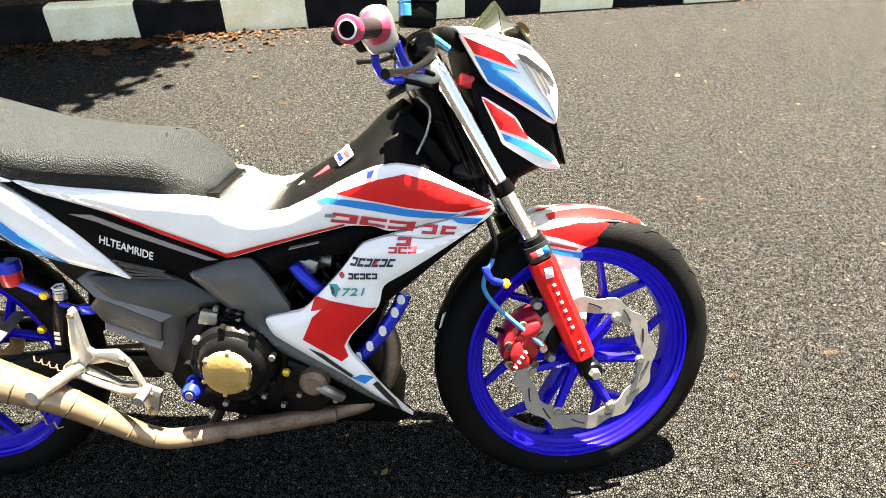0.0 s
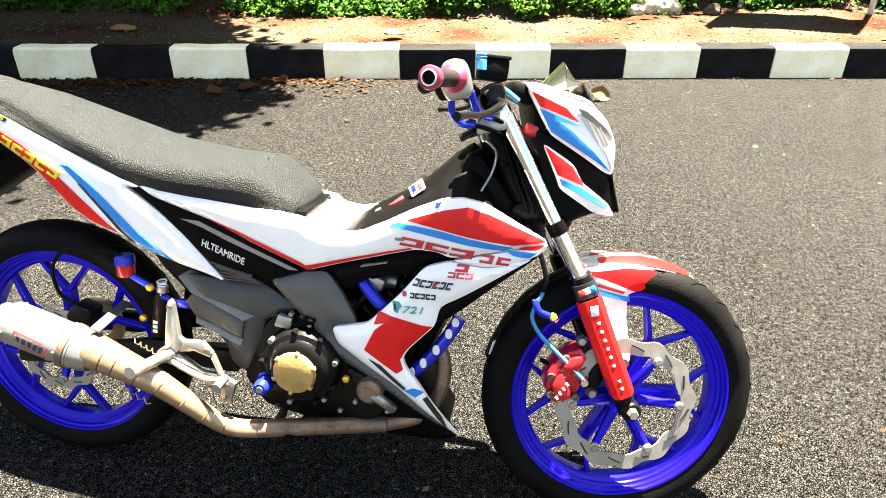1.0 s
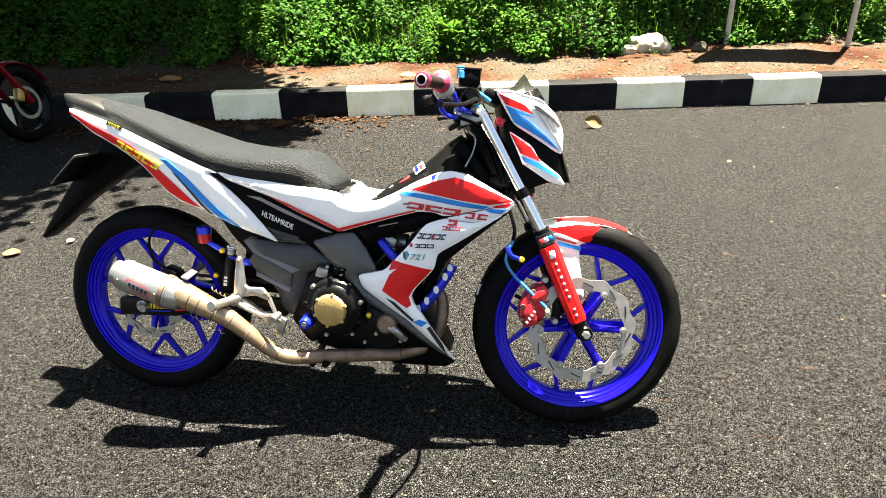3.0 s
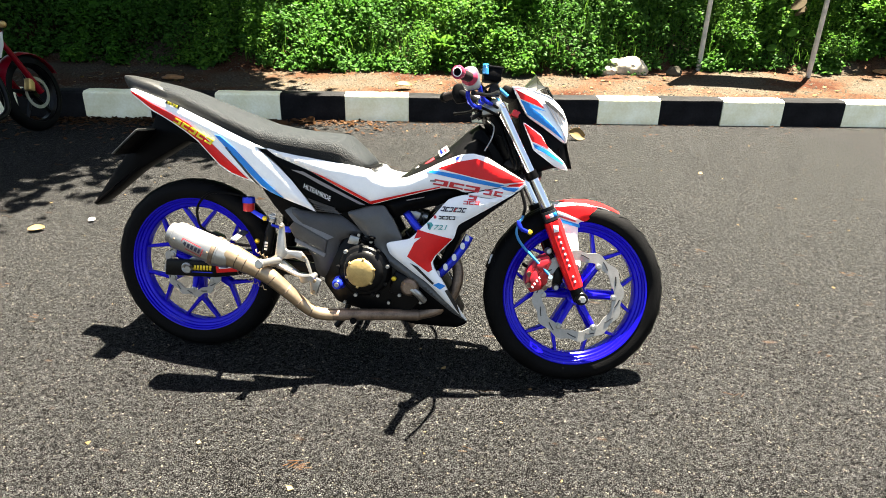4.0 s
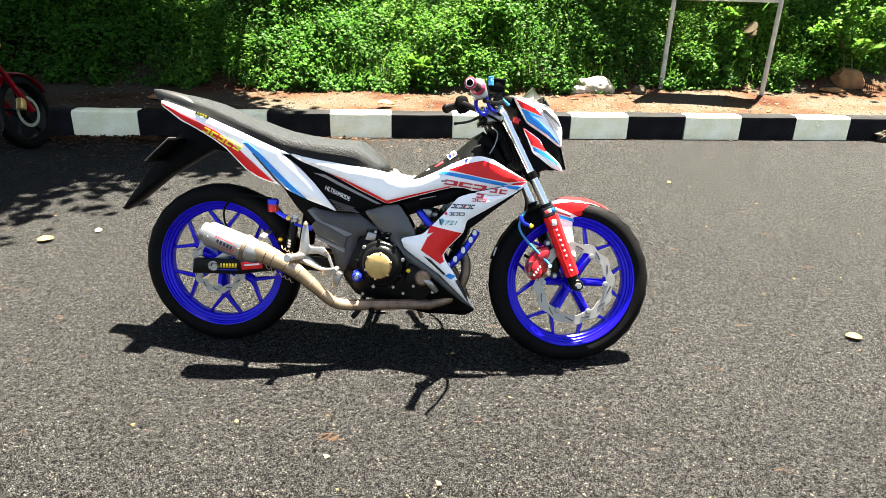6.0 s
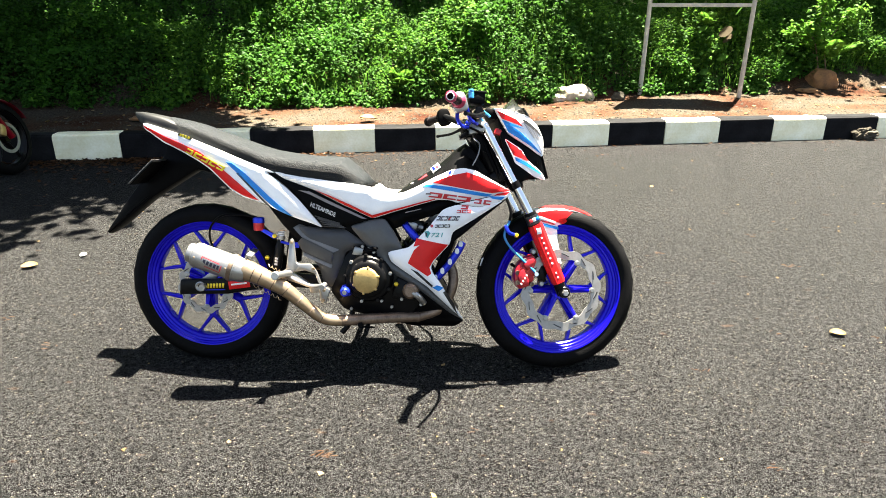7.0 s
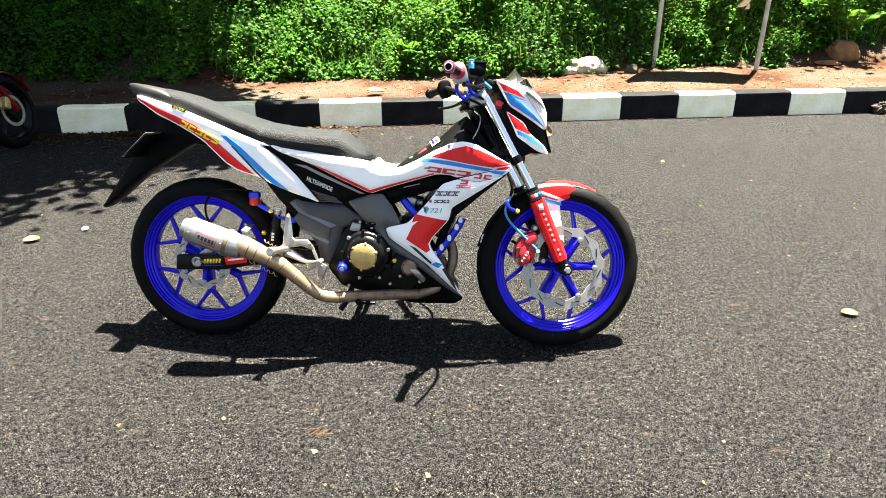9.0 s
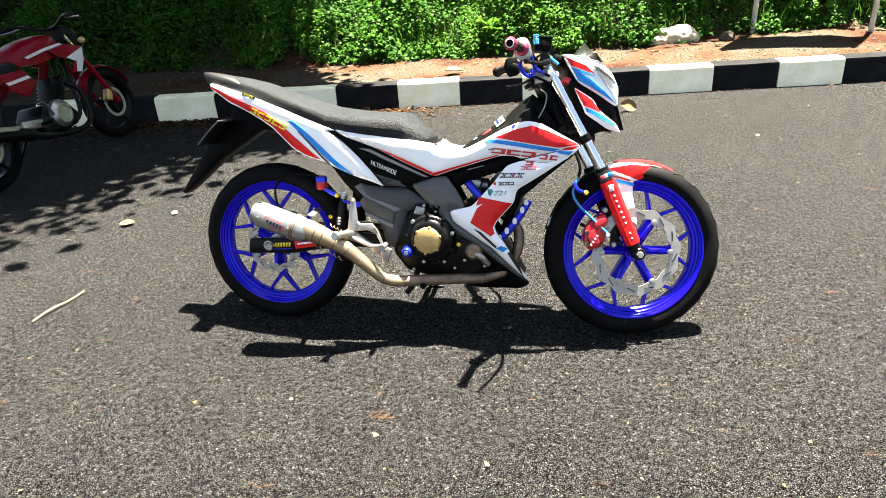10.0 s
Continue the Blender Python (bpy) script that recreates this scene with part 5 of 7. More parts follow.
# brake caliper and hose
caliper = front("front_caliper", prism([(1.094, 0.318), (1.098, 0.352), (1.112, 0.378), (1.134, 0.396), (1.158, 0.404), (1.172, 0.384), (1.158, 0.352), (1.163, 0.322), (1.148, 0.300), (1.112, 0.288)], -0.104, -0.050, 0.005), "red_alloy", None, "red radial brake caliper with bolted halves")
for name, outline, y0 in (("caliper_body", [(1.103, 0.330), (1.110, 0.352), (1.122, 0.360), (1.128, 0.344), (1.140, 0.322), (1.140, 0.306), (1.116, 0.300)], -0.122), ("caliper_body", [(1.120, 0.374), (1.138, 0.390), (1.156, 0.394), (1.160, 0.384), (1.148, 0.360), (1.134, 0.352)], -0.122), ("caliper_bridge", [(1.112, 0.358), (1.126, 0.374), (1.142, 0.356), (1.130, 0.340)], -0.114)):
    front(name, prism(outline, y0, -0.100, 0.004), "red_alloy", caliper)
for x, z in ((1.104, 0.345), (1.103, 0.312), (1.128, 0.386), (1.152, 0.306)):
    front("caliper_bolt", lathe([(0, -0.112), (0.004, -0.112), (0.005, -0.115), (0.0075, -0.115), (0.008, -0.104), (0, -0.104)], (x, 0, z), seg=10), "steel_dark", caliper)
for i in range(4):
    front("caliper_mark", box((1.113 + 0.0062 * i, -0.1232, 0.309 + 0.0095 * i), (0.0045, 0.002, 0.007), (0, -40, 0), 0.0004), "text_white", caliper)
front("caliper_adapter", prism([(1.150, 0.420), (1.165, 0.425), (1.215, 0.345), (1.200, 0.295), (1.180, 0.30), (1.185, 0.345)], -0.086, -0.070, 0.004), "black_metal", caliper)
for x, z in ((1.160, 0.415), (1.190, 0.306)):
    front("adapter_bolt", lathe([(0, -0.098), (0.007, -0.098), (0.010, -0.093), (0.011, -0.084), (0, -0.084)], (x, 0, z), seg=14), "alloy", caliper)
front("banjo_fitting", lathe([(0, -0.126), (0.007, -0.126), (0.010, -0.120), (0.010, -0.105), (0, -0.105)], (1.164, 0, 0.342), seg=14), "chrome", caliper)
front("bleed_nipple", tube([(1.085, -0.085, 0.372), (1.100, -0.085, 0.364)], 0.005, 8), "black", caliper)
front("brake_hose", tube(smooth_path([(1.045, -0.075, 0.66), (1.060, -0.105, 0.60), (1.074, -0.118, 0.55), (1.070, -0.118, 0.515), (1.060, -0.116, 0.494), (1.056, -0.114, 0.465), (1.075, -0.114, 0.432), (1.115, -0.116, 0.392), (1.164, -0.120, 0.345)]), 0.004, 8), "hose_blue", None, "light blue braided brake hose")
front("upper_hose", tube(smooth_path([(1.045, -0.075, 0.66), (1.060, -0.106, 0.60), (1.074, -0.119, 0.55), (1.071, -0.119, 0.52)]), 0.0048, 8), "black")
front("hose_clamp", prism([(1.052, 0.502), (1.062, 0.506), (1.072, 0.484), (1.094, 0.476), (1.092, 0.466), (1.068, 0.472), (1.056, 0.486)], -0.124, -0.110, 0.003), "blue_alloy")
front("clamp_bolt", lathe([(0, -0.126), (0.005, -0.126), (0.008, -0.122), (0.008, -0.114), (0, -0.114)], (1.094, 0, 0.471), seg=8), "gold_bolt")

# headlight cowl
HEAD = [(1.022, 0.884), (1.058, 0.882), (1.101, 0.871), (1.142, 0.856), (1.192, 0.792), (1.194, 0.738), (1.219, 0.663)]
side_head = Shell([(1.018, 0.887), (1.058, 0.884), (1.101, 0.873), (1.144, 0.858), (1.174, 0.832), (1.196, 0.792), (1.196, 0.734), (1.176, 0.740), (1.137, 0.764), (1.067, 0.805), (1.041, 0.848)], width=head_width, rim=0.012, drop=0.006)
head_films = [
    ("red_field", [(1.026, 0.880), (1.090, 0.853), (1.114, 0.830), (1.043, 0.854)], "red", 0.002),
    ("blue_stripe", [(1.043, 0.851), (1.118, 0.823), (1.075, 0.831), (1.104, 0.813), (1.149, 0.777), (1.188, 0.741), (1.139, 0.770), (1.066, 0.811)], "blue", 0.002),
    ("lens_wing", [(1.112, 0.846), (1.139, 0.836), (1.171, 0.814), (1.192, 0.787), (1.192, 0.745), (1.174, 0.775), (1.145, 0.805)], "glass", 0.0025),
    ("lens_gap", [(1.109, 0.854), (1.126, 0.850), (1.150, 0.834), (1.170, 0.820), (1.187, 0.804), (1.183, 0.802), (1.162, 0.815), (1.135, 0.832), (1.120, 0.841)], "graphite", 0.0035),
]
head_films += [("lens_rib", o, "taupe", 0.0035) for o in ([(1.127, 0.836), (1.129, 0.837), (1.158, 0.795), (1.155, 0.795)], [(1.141, 0.829), (1.142, 0.830), (1.170, 0.791), (1.168, 0.791)], [(1.154, 0.822), (1.156, 0.823), (1.176, 0.793), (1.174, 0.793)])]
lower_head = Shell([(1.052, 0.792), (1.113, 0.755), (1.131, 0.723), (1.146, 0.712), (1.191, 0.681), (1.209, 0.655), (1.161, 0.665), (1.090, 0.710), (1.083, 0.728)], width=head_width, off=0.002, rim=0.010, drop=0.005)
low_films = [
    ("red_field", [(1.056, 0.786), (1.109, 0.752), (1.138, 0.715), (1.084, 0.735)], "red", 0.002),
    ("blue_stripe", [(1.087, 0.729), (1.140, 0.708), (1.192, 0.677), (1.183, 0.676), (1.093, 0.717)], "blue", 0.002),
]
black_head = Shell([(1.035, 0.830), (1.042, 0.812), (1.067, 0.803), (1.196, 0.730), (1.221, 0.663), (1.205, 0.662), (1.160, 0.664), (1.112, 0.647), (1.088, 0.643), (1.072, 0.687), (1.045, 0.785)], width=head_width, off=-0.006, rim=0.012, drop=0.005)
head_ob = None
for side in (None, MIRROR):
    for nm, sh, mt, fl in (("headlight_side", side_head, "white", head_films), ("headlight_lower", lower_head, "white", low_films), ("headlight_inner", black_head, "black", [])):
        bm = sh.mesh(0.012)
        if side:
            moved(bm, side)
        if head_ob is None:
            head_ob = front("headlight_cowl", bm, mt, None, "white headlight cowl with red and blue stripes")
        else:
            front(nm, bm, mt, head_ob)
        for fname, outline, fmat, lift in fl:
            fb = sh.film(outline, lift, 0.012)
            if side:
                moved(fb, side)
            front(fname, fb, fmat, head_ob)


def head_face(i0, i1, inset, bulge):
    rows = []
    P = [Vector((x, 0, z)) for x, z in HEAD]
    pts = smooth_path(P, 5)[i0 * 5:i1 * 5 + 1]
    for i, p in enumerate(pts):
        q0, q1 = pts[max(0, i - 1)], pts[min(len(pts) - 1, i + 1)]
        d = (q1 - q0).normalized()
        n = Vector((-d.z, 0, d.x))
        w = float(head_width(p.x, p.z)) - 0.004
        rows.append([p + n * (bulge * (1 - f * f) - inset) + Vector((0, w * f, 0)) for f in (k / 6 - 1 for k in range(13))])
    return thicken(loft(rows, ring=False), -0.004)


front("headlight_top", head_face(0, 3, 0.002, 0.012), "white", head_ob)
front("headlight_lens", head_face(3, 5, 0.010, 0.014), "glass", head_ob, "clear headlight lens")
front("headlight_chin", head_face(5, 6, 0.004, 0.012), "black", head_ob)
rows = []
for f in (k / 6 - 1 for k in range(13)):
    y = 0.075 * f
    top = 0.936 - 0.050 * f * f
    rows.append([(1.046 + 0.01 * f * f, y, 0.880), (1.070, y * 0.9, 0.904 - 0.018 * f * f), (1.098, y * 0.8, top), (1.124, y * 0.9, 0.894), (1.142, y, 0.866)])
front("windscreen", thicken(loft([[r[0], r[1], r[2]] for r in rows], ring=False), -0.003), "smoke", head_ob, "small smoked screen")
front("screen_front", thicken(loft([[r[2], r[3], r[4]] for r in rows], ring=False), -0.003), "smoke", head_ob)
front("headlight_back", prism([(1.03, 0.86), (1.10, 0.85), (1.15, 0.79), (1.18, 0.70), (1.11, 0.70), (1.05, 0.78)], -0.082, 0.082, 0.01), "black", head_ob)
front("cowl_bracket", box((1.05, 0, 0.70), (0.05, 0.12, 0.05), (0, 25, 0), 0.006), "black", head_ob)
front("horn", lathe([(0, -0.062), (0.020, -0.062), (0.026, -0.056), (0.026, -0.046), (0, -0.046)], (1.105, 0, 0.640), seg=18), "black_metal")
front("indicator", box((1.034, -0.082, 0.812), (0.024, 0.024, 0.022), (0, 20, 0), 0.006), "red_alloy", None, "small red anodised switch box")

# handlebars
def bar_part(name, bm, mat, parent=None, label="", angle=35):
    return front(name, moved(bm, Matrix.Translation((-0.022, 0, -0.032))), mat, parent, label, angle)


for s in (-1, 1):
    c0 = Vector((0.972, 0.085 * s, 0.885))
    g0, g1 = Vector((0.912, 0.180 * s, 0.925)), Vector((0.866, 0.305 * s, 0.920))
    u = (g1 - g0).normalized()
    bar = bar_part("handlebar", tube(smooth_path([(0.990, 0.03 * s, 0.858), c0, g0, g0 + u * 0.02]), 0.011, 12), "black_metal", None, "black handlebar end with crimson grip rings")
    bar_part("grip", turned(lathe([(0.0, 0.0), (0.0135, 0.0), (0.0135, 0.06), (0.0145, 0.09), (0.0135, 0.115), (0.0, 0.115)], (0, 0, 0), "z", 20), g0 + u * 0.018, g1), "grip", bar)
    bar_part("grip_ring", turned(lathe([(0.012, 0), (0.021, 0.0), (0.023, 0.003), (0.023, 0.010), (0.019, 0.014), (0.014, 0.018)], (0, 0, 0), "z", 26), g0 + u * 0.014, g1), "pink" if s < 0 else "black", bar)
    bar_part("grip_end", turned(lathe([(0.0135, -0.014), (0.0165, -0.012), (0.0178, 0), (0.0165, 0.005), (0.0105, 0.007), (0.0098, 0.004), (0.0098, -0.01)], (0, 0, 0), "z", 26), g1, g1 + u), "pink" if s < 0 else "black", bar)
    bar_part("bar_hole", turned(lathe([(0, 0.001), (0.0098, 0.001)], (0, 0, 0), "z", 16), g1, g1 + u), "black", bar)
    bar_part("end_liner", turned(lathe([(0.0098, 0.0072), (0.0108, 0.0080), (0.0122, 0.0068)], (0, 0, 0), "z", 20), g1, g1 + u), "text_white" if s < 0 else "gold", bar)
    hm = MIRROR if s > 0 else Matrix.Identity(4)
    bar_part("throttle_housing" if s < 0 else "switch_housing", moved(prism([(0.884, 0.938), (0.888, 0.948), (0.902, 0.955), (0.922, 0.954), (0.931, 0.940), (0.940, 0.905), (0.930, 0.894), (0.900, 0.887), (0.886, 0.908)], -0.196, -0.172, 0.006), hm), "alloy" if s < 0 else "black", bar)
    bar_part("lever", tube(smooth_path([(0.985, 0.12 * s, 0.895), (0.985, 0.20 * s, 0.888), (0.950, 0.27 * s, 0.872), (0.905, 0.335 * s, 0.868)]), [0.006] * 10 + [0.005] * 8 + [0.007], 8), "black_metal", bar)
    bar_part("lever_perch", box((0.983, 0.125 * s, 0.897), (0.030, 0.04, 0.026), (0, 0, 0), 0.005), "black_metal", bar)
cyl = bar_part("brake_cylinder", tube([(0.995, -0.055, 0.905), (0.980, -0.150, 0.905)], 0.013, 14), "black_metal", None, "black brake master with square fluid box")
bar_part("fluid_box", moved(box((0, 0, 0), (0.050, 0.065, 0.036), bevel=0.005), pose(0.975, -0.118, 0.943, 0, 3, 0)), "black", cyl)
bar_part("fluid_lid", moved(box((0, 0, 0.020), (0.054, 0.069, 0.006), bevel=0.002), pose(0.975, -0.118, 0.943, 0, 3, 0)), "black_metal", cyl)
bar_part("blue_cap", lathe([(0, 0.016), (0.008, 0.015), (0.009, 0.012), (0.0075, 0.010), (0.009, 0.008), (0.0075, 0.005), (0.009, 0.003), (0.009, -0.012), (0, -0.012)], (0.952, -0.160, 0.953), "z", 16), "hose_blue", cyl)
bar_part("hose_union", tube(smooth_path([(0.992, -0.085, 0.918), (1.010, -0.082, 0.908), (1.030, -0.078, 0.894)]), 0.005, 8), "hose_blue", cyl)
bar_part("throttle_cable", tube(smooth_path([(0.905, -0.180, 0.890), (0.906, -0.172, 0.876), (0.914, -0.165, 0.861), (0.928, -0.156, 0.852), (0.946, -0.148, 0.851)]), 0.0062, 10), "blue_alloy", None, "blue sleeved throttle cable")
bar_part("cable_tail", tube(smooth_path([(0.946, -0.148, 0.851), (0.970, -0.130, 0.845), (0.992, -0.110, 0.838), (1.02, -0.07, 0.832)]), 0.0042, 8), "black")
bar_part("throttle_cable", tube(smooth_path([(0.936, -0.178, 0.905), (0.942, -0.170, 0.888), (0.952, -0.155, 0.872), (0.968, -0.138, 0.866), (0.978, -0.125, 0.864)]), 0.0062, 10), "blue_alloy", None, "blue sleeved throttle cable")
bar_part("cable_tail", tube(smooth_path([(0.978, -0.125, 0.864), (1.0, -0.105, 0.856), (1.02, -0.085, 0.845), (1.04, -0.06, 0.83)]), 0.0042, 8), "black")
bar_part("cable_coil", tube(smooth_path([(0.955, -0.14, 0.875), (0.953, -0.13, 0.900), (0.970, -0.12, 0.915), (0.992, -0.11, 0.920), (1.000, -0.10, 0.905), (0.998, -0.09, 0.88)]), 0.004, 8), "steel_dark")
for k in range(4):
    bar_part("cowl_wire", tube(smooth_path([(0.985 + 0.008 * k, -0.10 + 0.012 * k, 0.895), (1.005 + 0.006 * k, -0.095, 0.875 - 0.008 * k), (1.02, -0.088 + 0.01 * k, 0.85 - 0.008 * k), (1.035 + 0.004 * k, -0.07, 0.80)]), 0.0035, 6), ("hose_blue", "black", "alloy", "black")[k])
for k in range(5):
    bar_part("control_cable", tube(smooth_path([(0.955, -0.12 + 0.05 * k, 0.885), (0.945 + 0.012 * k, -0.10 + 0.035 * k, 0.850 - 0.006 * k), (0.985 + 0.01 * k, -0.055 + 0.02 * k, 0.835 + 0.006 * k), (1.03, -0.03 + 0.012 * k, 0.82 - 0.02 * k), (1.03, -0.02 + 0.01 * k, 0.74)]), 0.0042, 7), "black")
bar_part("cable_clamp", box((0.995, -0.085, 0.872), (0.03, 0.03, 0.02), (0, 20, 0), 0.005), "alloy")
bar_part("cable_barrel", lathe([(0, -0.118), (0.010, -0.118), (0.012, -0.114), (0.012, -0.095), (0, -0.095)], (0.950, 0, 0.869), seg=16), "chrome")
front("yoke_bolt", tube([(0.905, -0.088, 0.792), (0.936, -0.088, 0.808)], 0.007, 10), "black_metal", yoke)
front("ignition_lock", tube([(0.950, -0.02, 0.80), (0.935, -0.02, 0.828)], 0.020, 14), "black")
front("meter", moved(box((0, 0, 0), (0.055, 0.12, 0.03), bevel=0.01), pose(1.02, 0, 0.875, 0, 25, 0)), "black")
for k in range(3):
    front("fork_wire", tube(smooth_path([(0.985 + 0.01 * k, -0.07 - 0.01 * k, 0.80), (1.005 + 0.012 * k, -0.086, 0.74), (1.03 + 0.012 * k, -0.09, 0.68), (1.05 + 0.012 * k, -0.07, 0.64)]), 0.004, 6), "black")


# ---- leaves and undergrowth ----
def leaf_cloud(name, places, sizes, mat, seed, up=0.55, narrow=0.42, label="", category="undergrowth", parent=None):
    """Many small folded leaves in one mesh; places is an array of points."""
    rng = np.random.default_rng(seed)
    P = np.asarray(places, float)
    n = len(P)
    az = rng.uniform(0, math.tau, n)
    tilt = rng.normal(0.15, up, n)
    roll = rng.normal(0, 0.5, n)
    d = np.stack([np.cos(az) * np.cos(tilt), np.sin(az) * np.cos(tilt), -np.sin(tilt)], 1)
    side = np.stack([-np.sin(az), np.cos(az), np.zeros(n)], 1)
    nor = np.cross(d, side)
    side = side * np.cos(roll)[:, None] + nor * np.sin(roll)[:, None]
    nor = np.cross(d, side)
    s = np.asarray(sizes, float)[:, None]
    w = s * narrow * rng.uniform(0.75, 1.2, (n, 1))
    V = np.empty((n, 5, 3))
    V[:, 0] = P
    V[:, 1] = P + d * s * 0.45 - side * w
    V[:, 2] = P + d * s - nor * s * 0.18
    V[:, 3] = P + d * s * 0.45 + side * w
    V[:, 4] = P + d * s * 0.5 + nor * s * 0.10
    base = np.arange(n)[:, None] * 5
    F = np.concatenate([base + np.array(f) for f in ((0, 1, 4), (1, 2, 4), (2, 3, 4), (3, 0, 4))], 0)
    me = bpy.data.meshes.new(name)
    me.from_pydata(V.reshape(-1, 3).tolist(), [], F.tolist())
    me.materials.append(M[mat])
    ob = new(name, me)
    if parent:
        ob.parent = parent
        return ob
    return tagged(ob, label, category, kind="stuff")


def hedge_height(u, s):
    """How high the undergrowth stands above its base, s behind its foot."""
    lump = noise.noise(Vector((u * 1.1, s * 1.3, 2))) * 0.20 + noise.noise(Vector((u * 2.7, s * 2.7, 9))) * 0.13
    return max(0.03, min(1.0, s / 0.55) ** 0.6 * (0.30 + 0.24 * max(0.0, min(1.0, (u + 1.5) / 3.3)) + lump) + 0.10 * s)


def foot(u):
    return 1.08 + 0.10 * max(0.0, -0.5 - u) + 0.34 * max(0.0, min(1.0, (u - 1.6) / 1.2)) + 0.20 * max(0.0, min(1.0, (u - 4.2) / 0.5)) + 0.10 * noise.noise(Vector((u * 1.7, 0, 4))) + 0.05 * noise.noise(Vector((u * 6, 0, 8)))


def undergrowth(count, seed, u0, u1, depth, size, lift=0.0, keep=None):
    rng = random.Random(seed)
    pts, sizes = [], []
    while len(pts) < count:
        u = rng.uniform(u0, u1)
        s = depth * rng.random() ** 1.5
        if keep and not keep(u, s):
            continue
        v = foot(u) + s
        h = hedge_height(u, s)
        z = bank_height(u, v) + h * (1 - 0.95 * rng.random() ** 1.8) + lift * rng.random()
        bulge = 0.20 * noise.noise(Vector((u * 3.1, z * 3.6, 2))) + 0.10 * noise.noise(Vector((u * 7, z * 8, 5)))
        pts.append(kerb_point(u, v + max(-0.16, bulge) + 0.05 * rng.gauss(0, 1), z))
        sizes.append(size * rng.uniform(0.55, 1.35) * (1.1 + 0.7 * noise.noise(Vector((u * 2.3, z * 2.3, 12)))))
    return pts, sizes


def patch(scale, level, shift):
    return lambda u, s: noise.noise(Vector((u * scale, s * scale, shift))) > level


pts, sz = undergrowth(120000, 1, -7, 8, 2.2, 0.036, keep=lambda u, s: u > -4.4 + 0.5 * noise.noise(Vector((s * 3, u, 6))) or s < 0.3)
leaf_cloud("creeper_undergrowth", pts, sz, "leaf_a", 1, label="dense low green creeper leaves along the bank")
pts, sz = undergrowth(46000, 2, -7, 8, 2.4, 0.047, keep=patch(0.8, 0.02, 21))
leaf_cloud("dark_undergrowth", pts, sz, "leaf_b", 2, label="darker broad leaves woven through the creeper")
pts, sz = undergrowth(24000, 3, -3, 6, 1.8, 0.031, 0.04, keep=patch(1.4, 0.12, 33))
leaf_cloud("bright_undergrowth", pts, sz, "leaf_c", 3, label="bright sunlit clusters of small green leaves")
pts, sz = undergrowth(16000, 4, -14, 16, 9.0, 0.12, keep=lambda u, s: s > 1.6)
leaf_cloud("far_undergrowth", pts, sz, "leaf_b", 4, label="dark leafy undergrowth further up the bank")

# tall dark thicket standing behind the creeper
rng = random.Random(14)
pts, sz = [], []
while len(pts) < 9000:
    u, s = rng.uniform(0.5, 10), rng.uniform(1.7, 2.8)
    v = foot(u) + s
    top = 1.5 + 0.7 * noise.noise(Vector((u * 0.9, s, 44)))
    pts.append(kerb_point(u, v, bank_height(u, v) + top * rng.random()))
    sz.append(0.09 * rng.uniform(0.5, 1.4))
leaf_cloud("thicket", pts, sz, "leaf_b", 14, label="tall dark leafy thicket behind the creeper bank")

# blades of grass and vine stems
rng = random.Random(5)
gb_v, gb_f = [], []
for i in range(5200):
    u = rng.uniform(-1.4, 7)
    s = 1.9 * rng.random() ** 1.6
    v = foot(u) + s
    base = kerb_point(u, v, bank_height(u, v) + hedge_height(u, s) * rng.uniform(0.2, 0.85))
    a, L, bend = rng.uniform(0, math.tau), rng.uniform(0.10, 0.30), rng.uniform(0.1, 0.9)
    o = Vector((math.cos(a), math.sin(a), 0))
    w = Vector((-o.y, o.x, 0)) * rng.uniform(0.002, 0.004)
    k0 = len(gb_v)
    for q in range(4):
        t = q / 3
        p = base + o * (L * bend * t * t) + Vector((0, 0, L * (t - 0.45 * bend * t * t)))
        ww = w * (1 - t * 0.9)
        gb_v += [tuple(p - ww), tuple(p + ww)]
    for q in range(3):
        gb_f.append((k0 + 2 * q, k0 + 2 * q + 1, k0 + 2 * q + 3, k0 + 2 * q + 2))
me = bpy.data.meshes.new("grass_blades")
me.from_pydata(gb_v, [], gb_f)
me.materials.append(M["leaf_c"])
tagged(new("grass_blades", me), "thin grass blades standing out of the undergrowth", "grass", kind="stuff")


# ---- single plants ----
def frond(base, aim, length, arch, pinna, n=16):
    """Points and sizes of a feathery frond's leaflets, and its stem."""
    base, aim = Vector(base), Vector(aim).normalized()
    stem, leaves = [], []
    for k in range(n + 1):
        t = k / n
        stem.append(base + aim * length * t + Vector((0, 0, length * arch * (t - 1.25 * t * t))))
    return stem


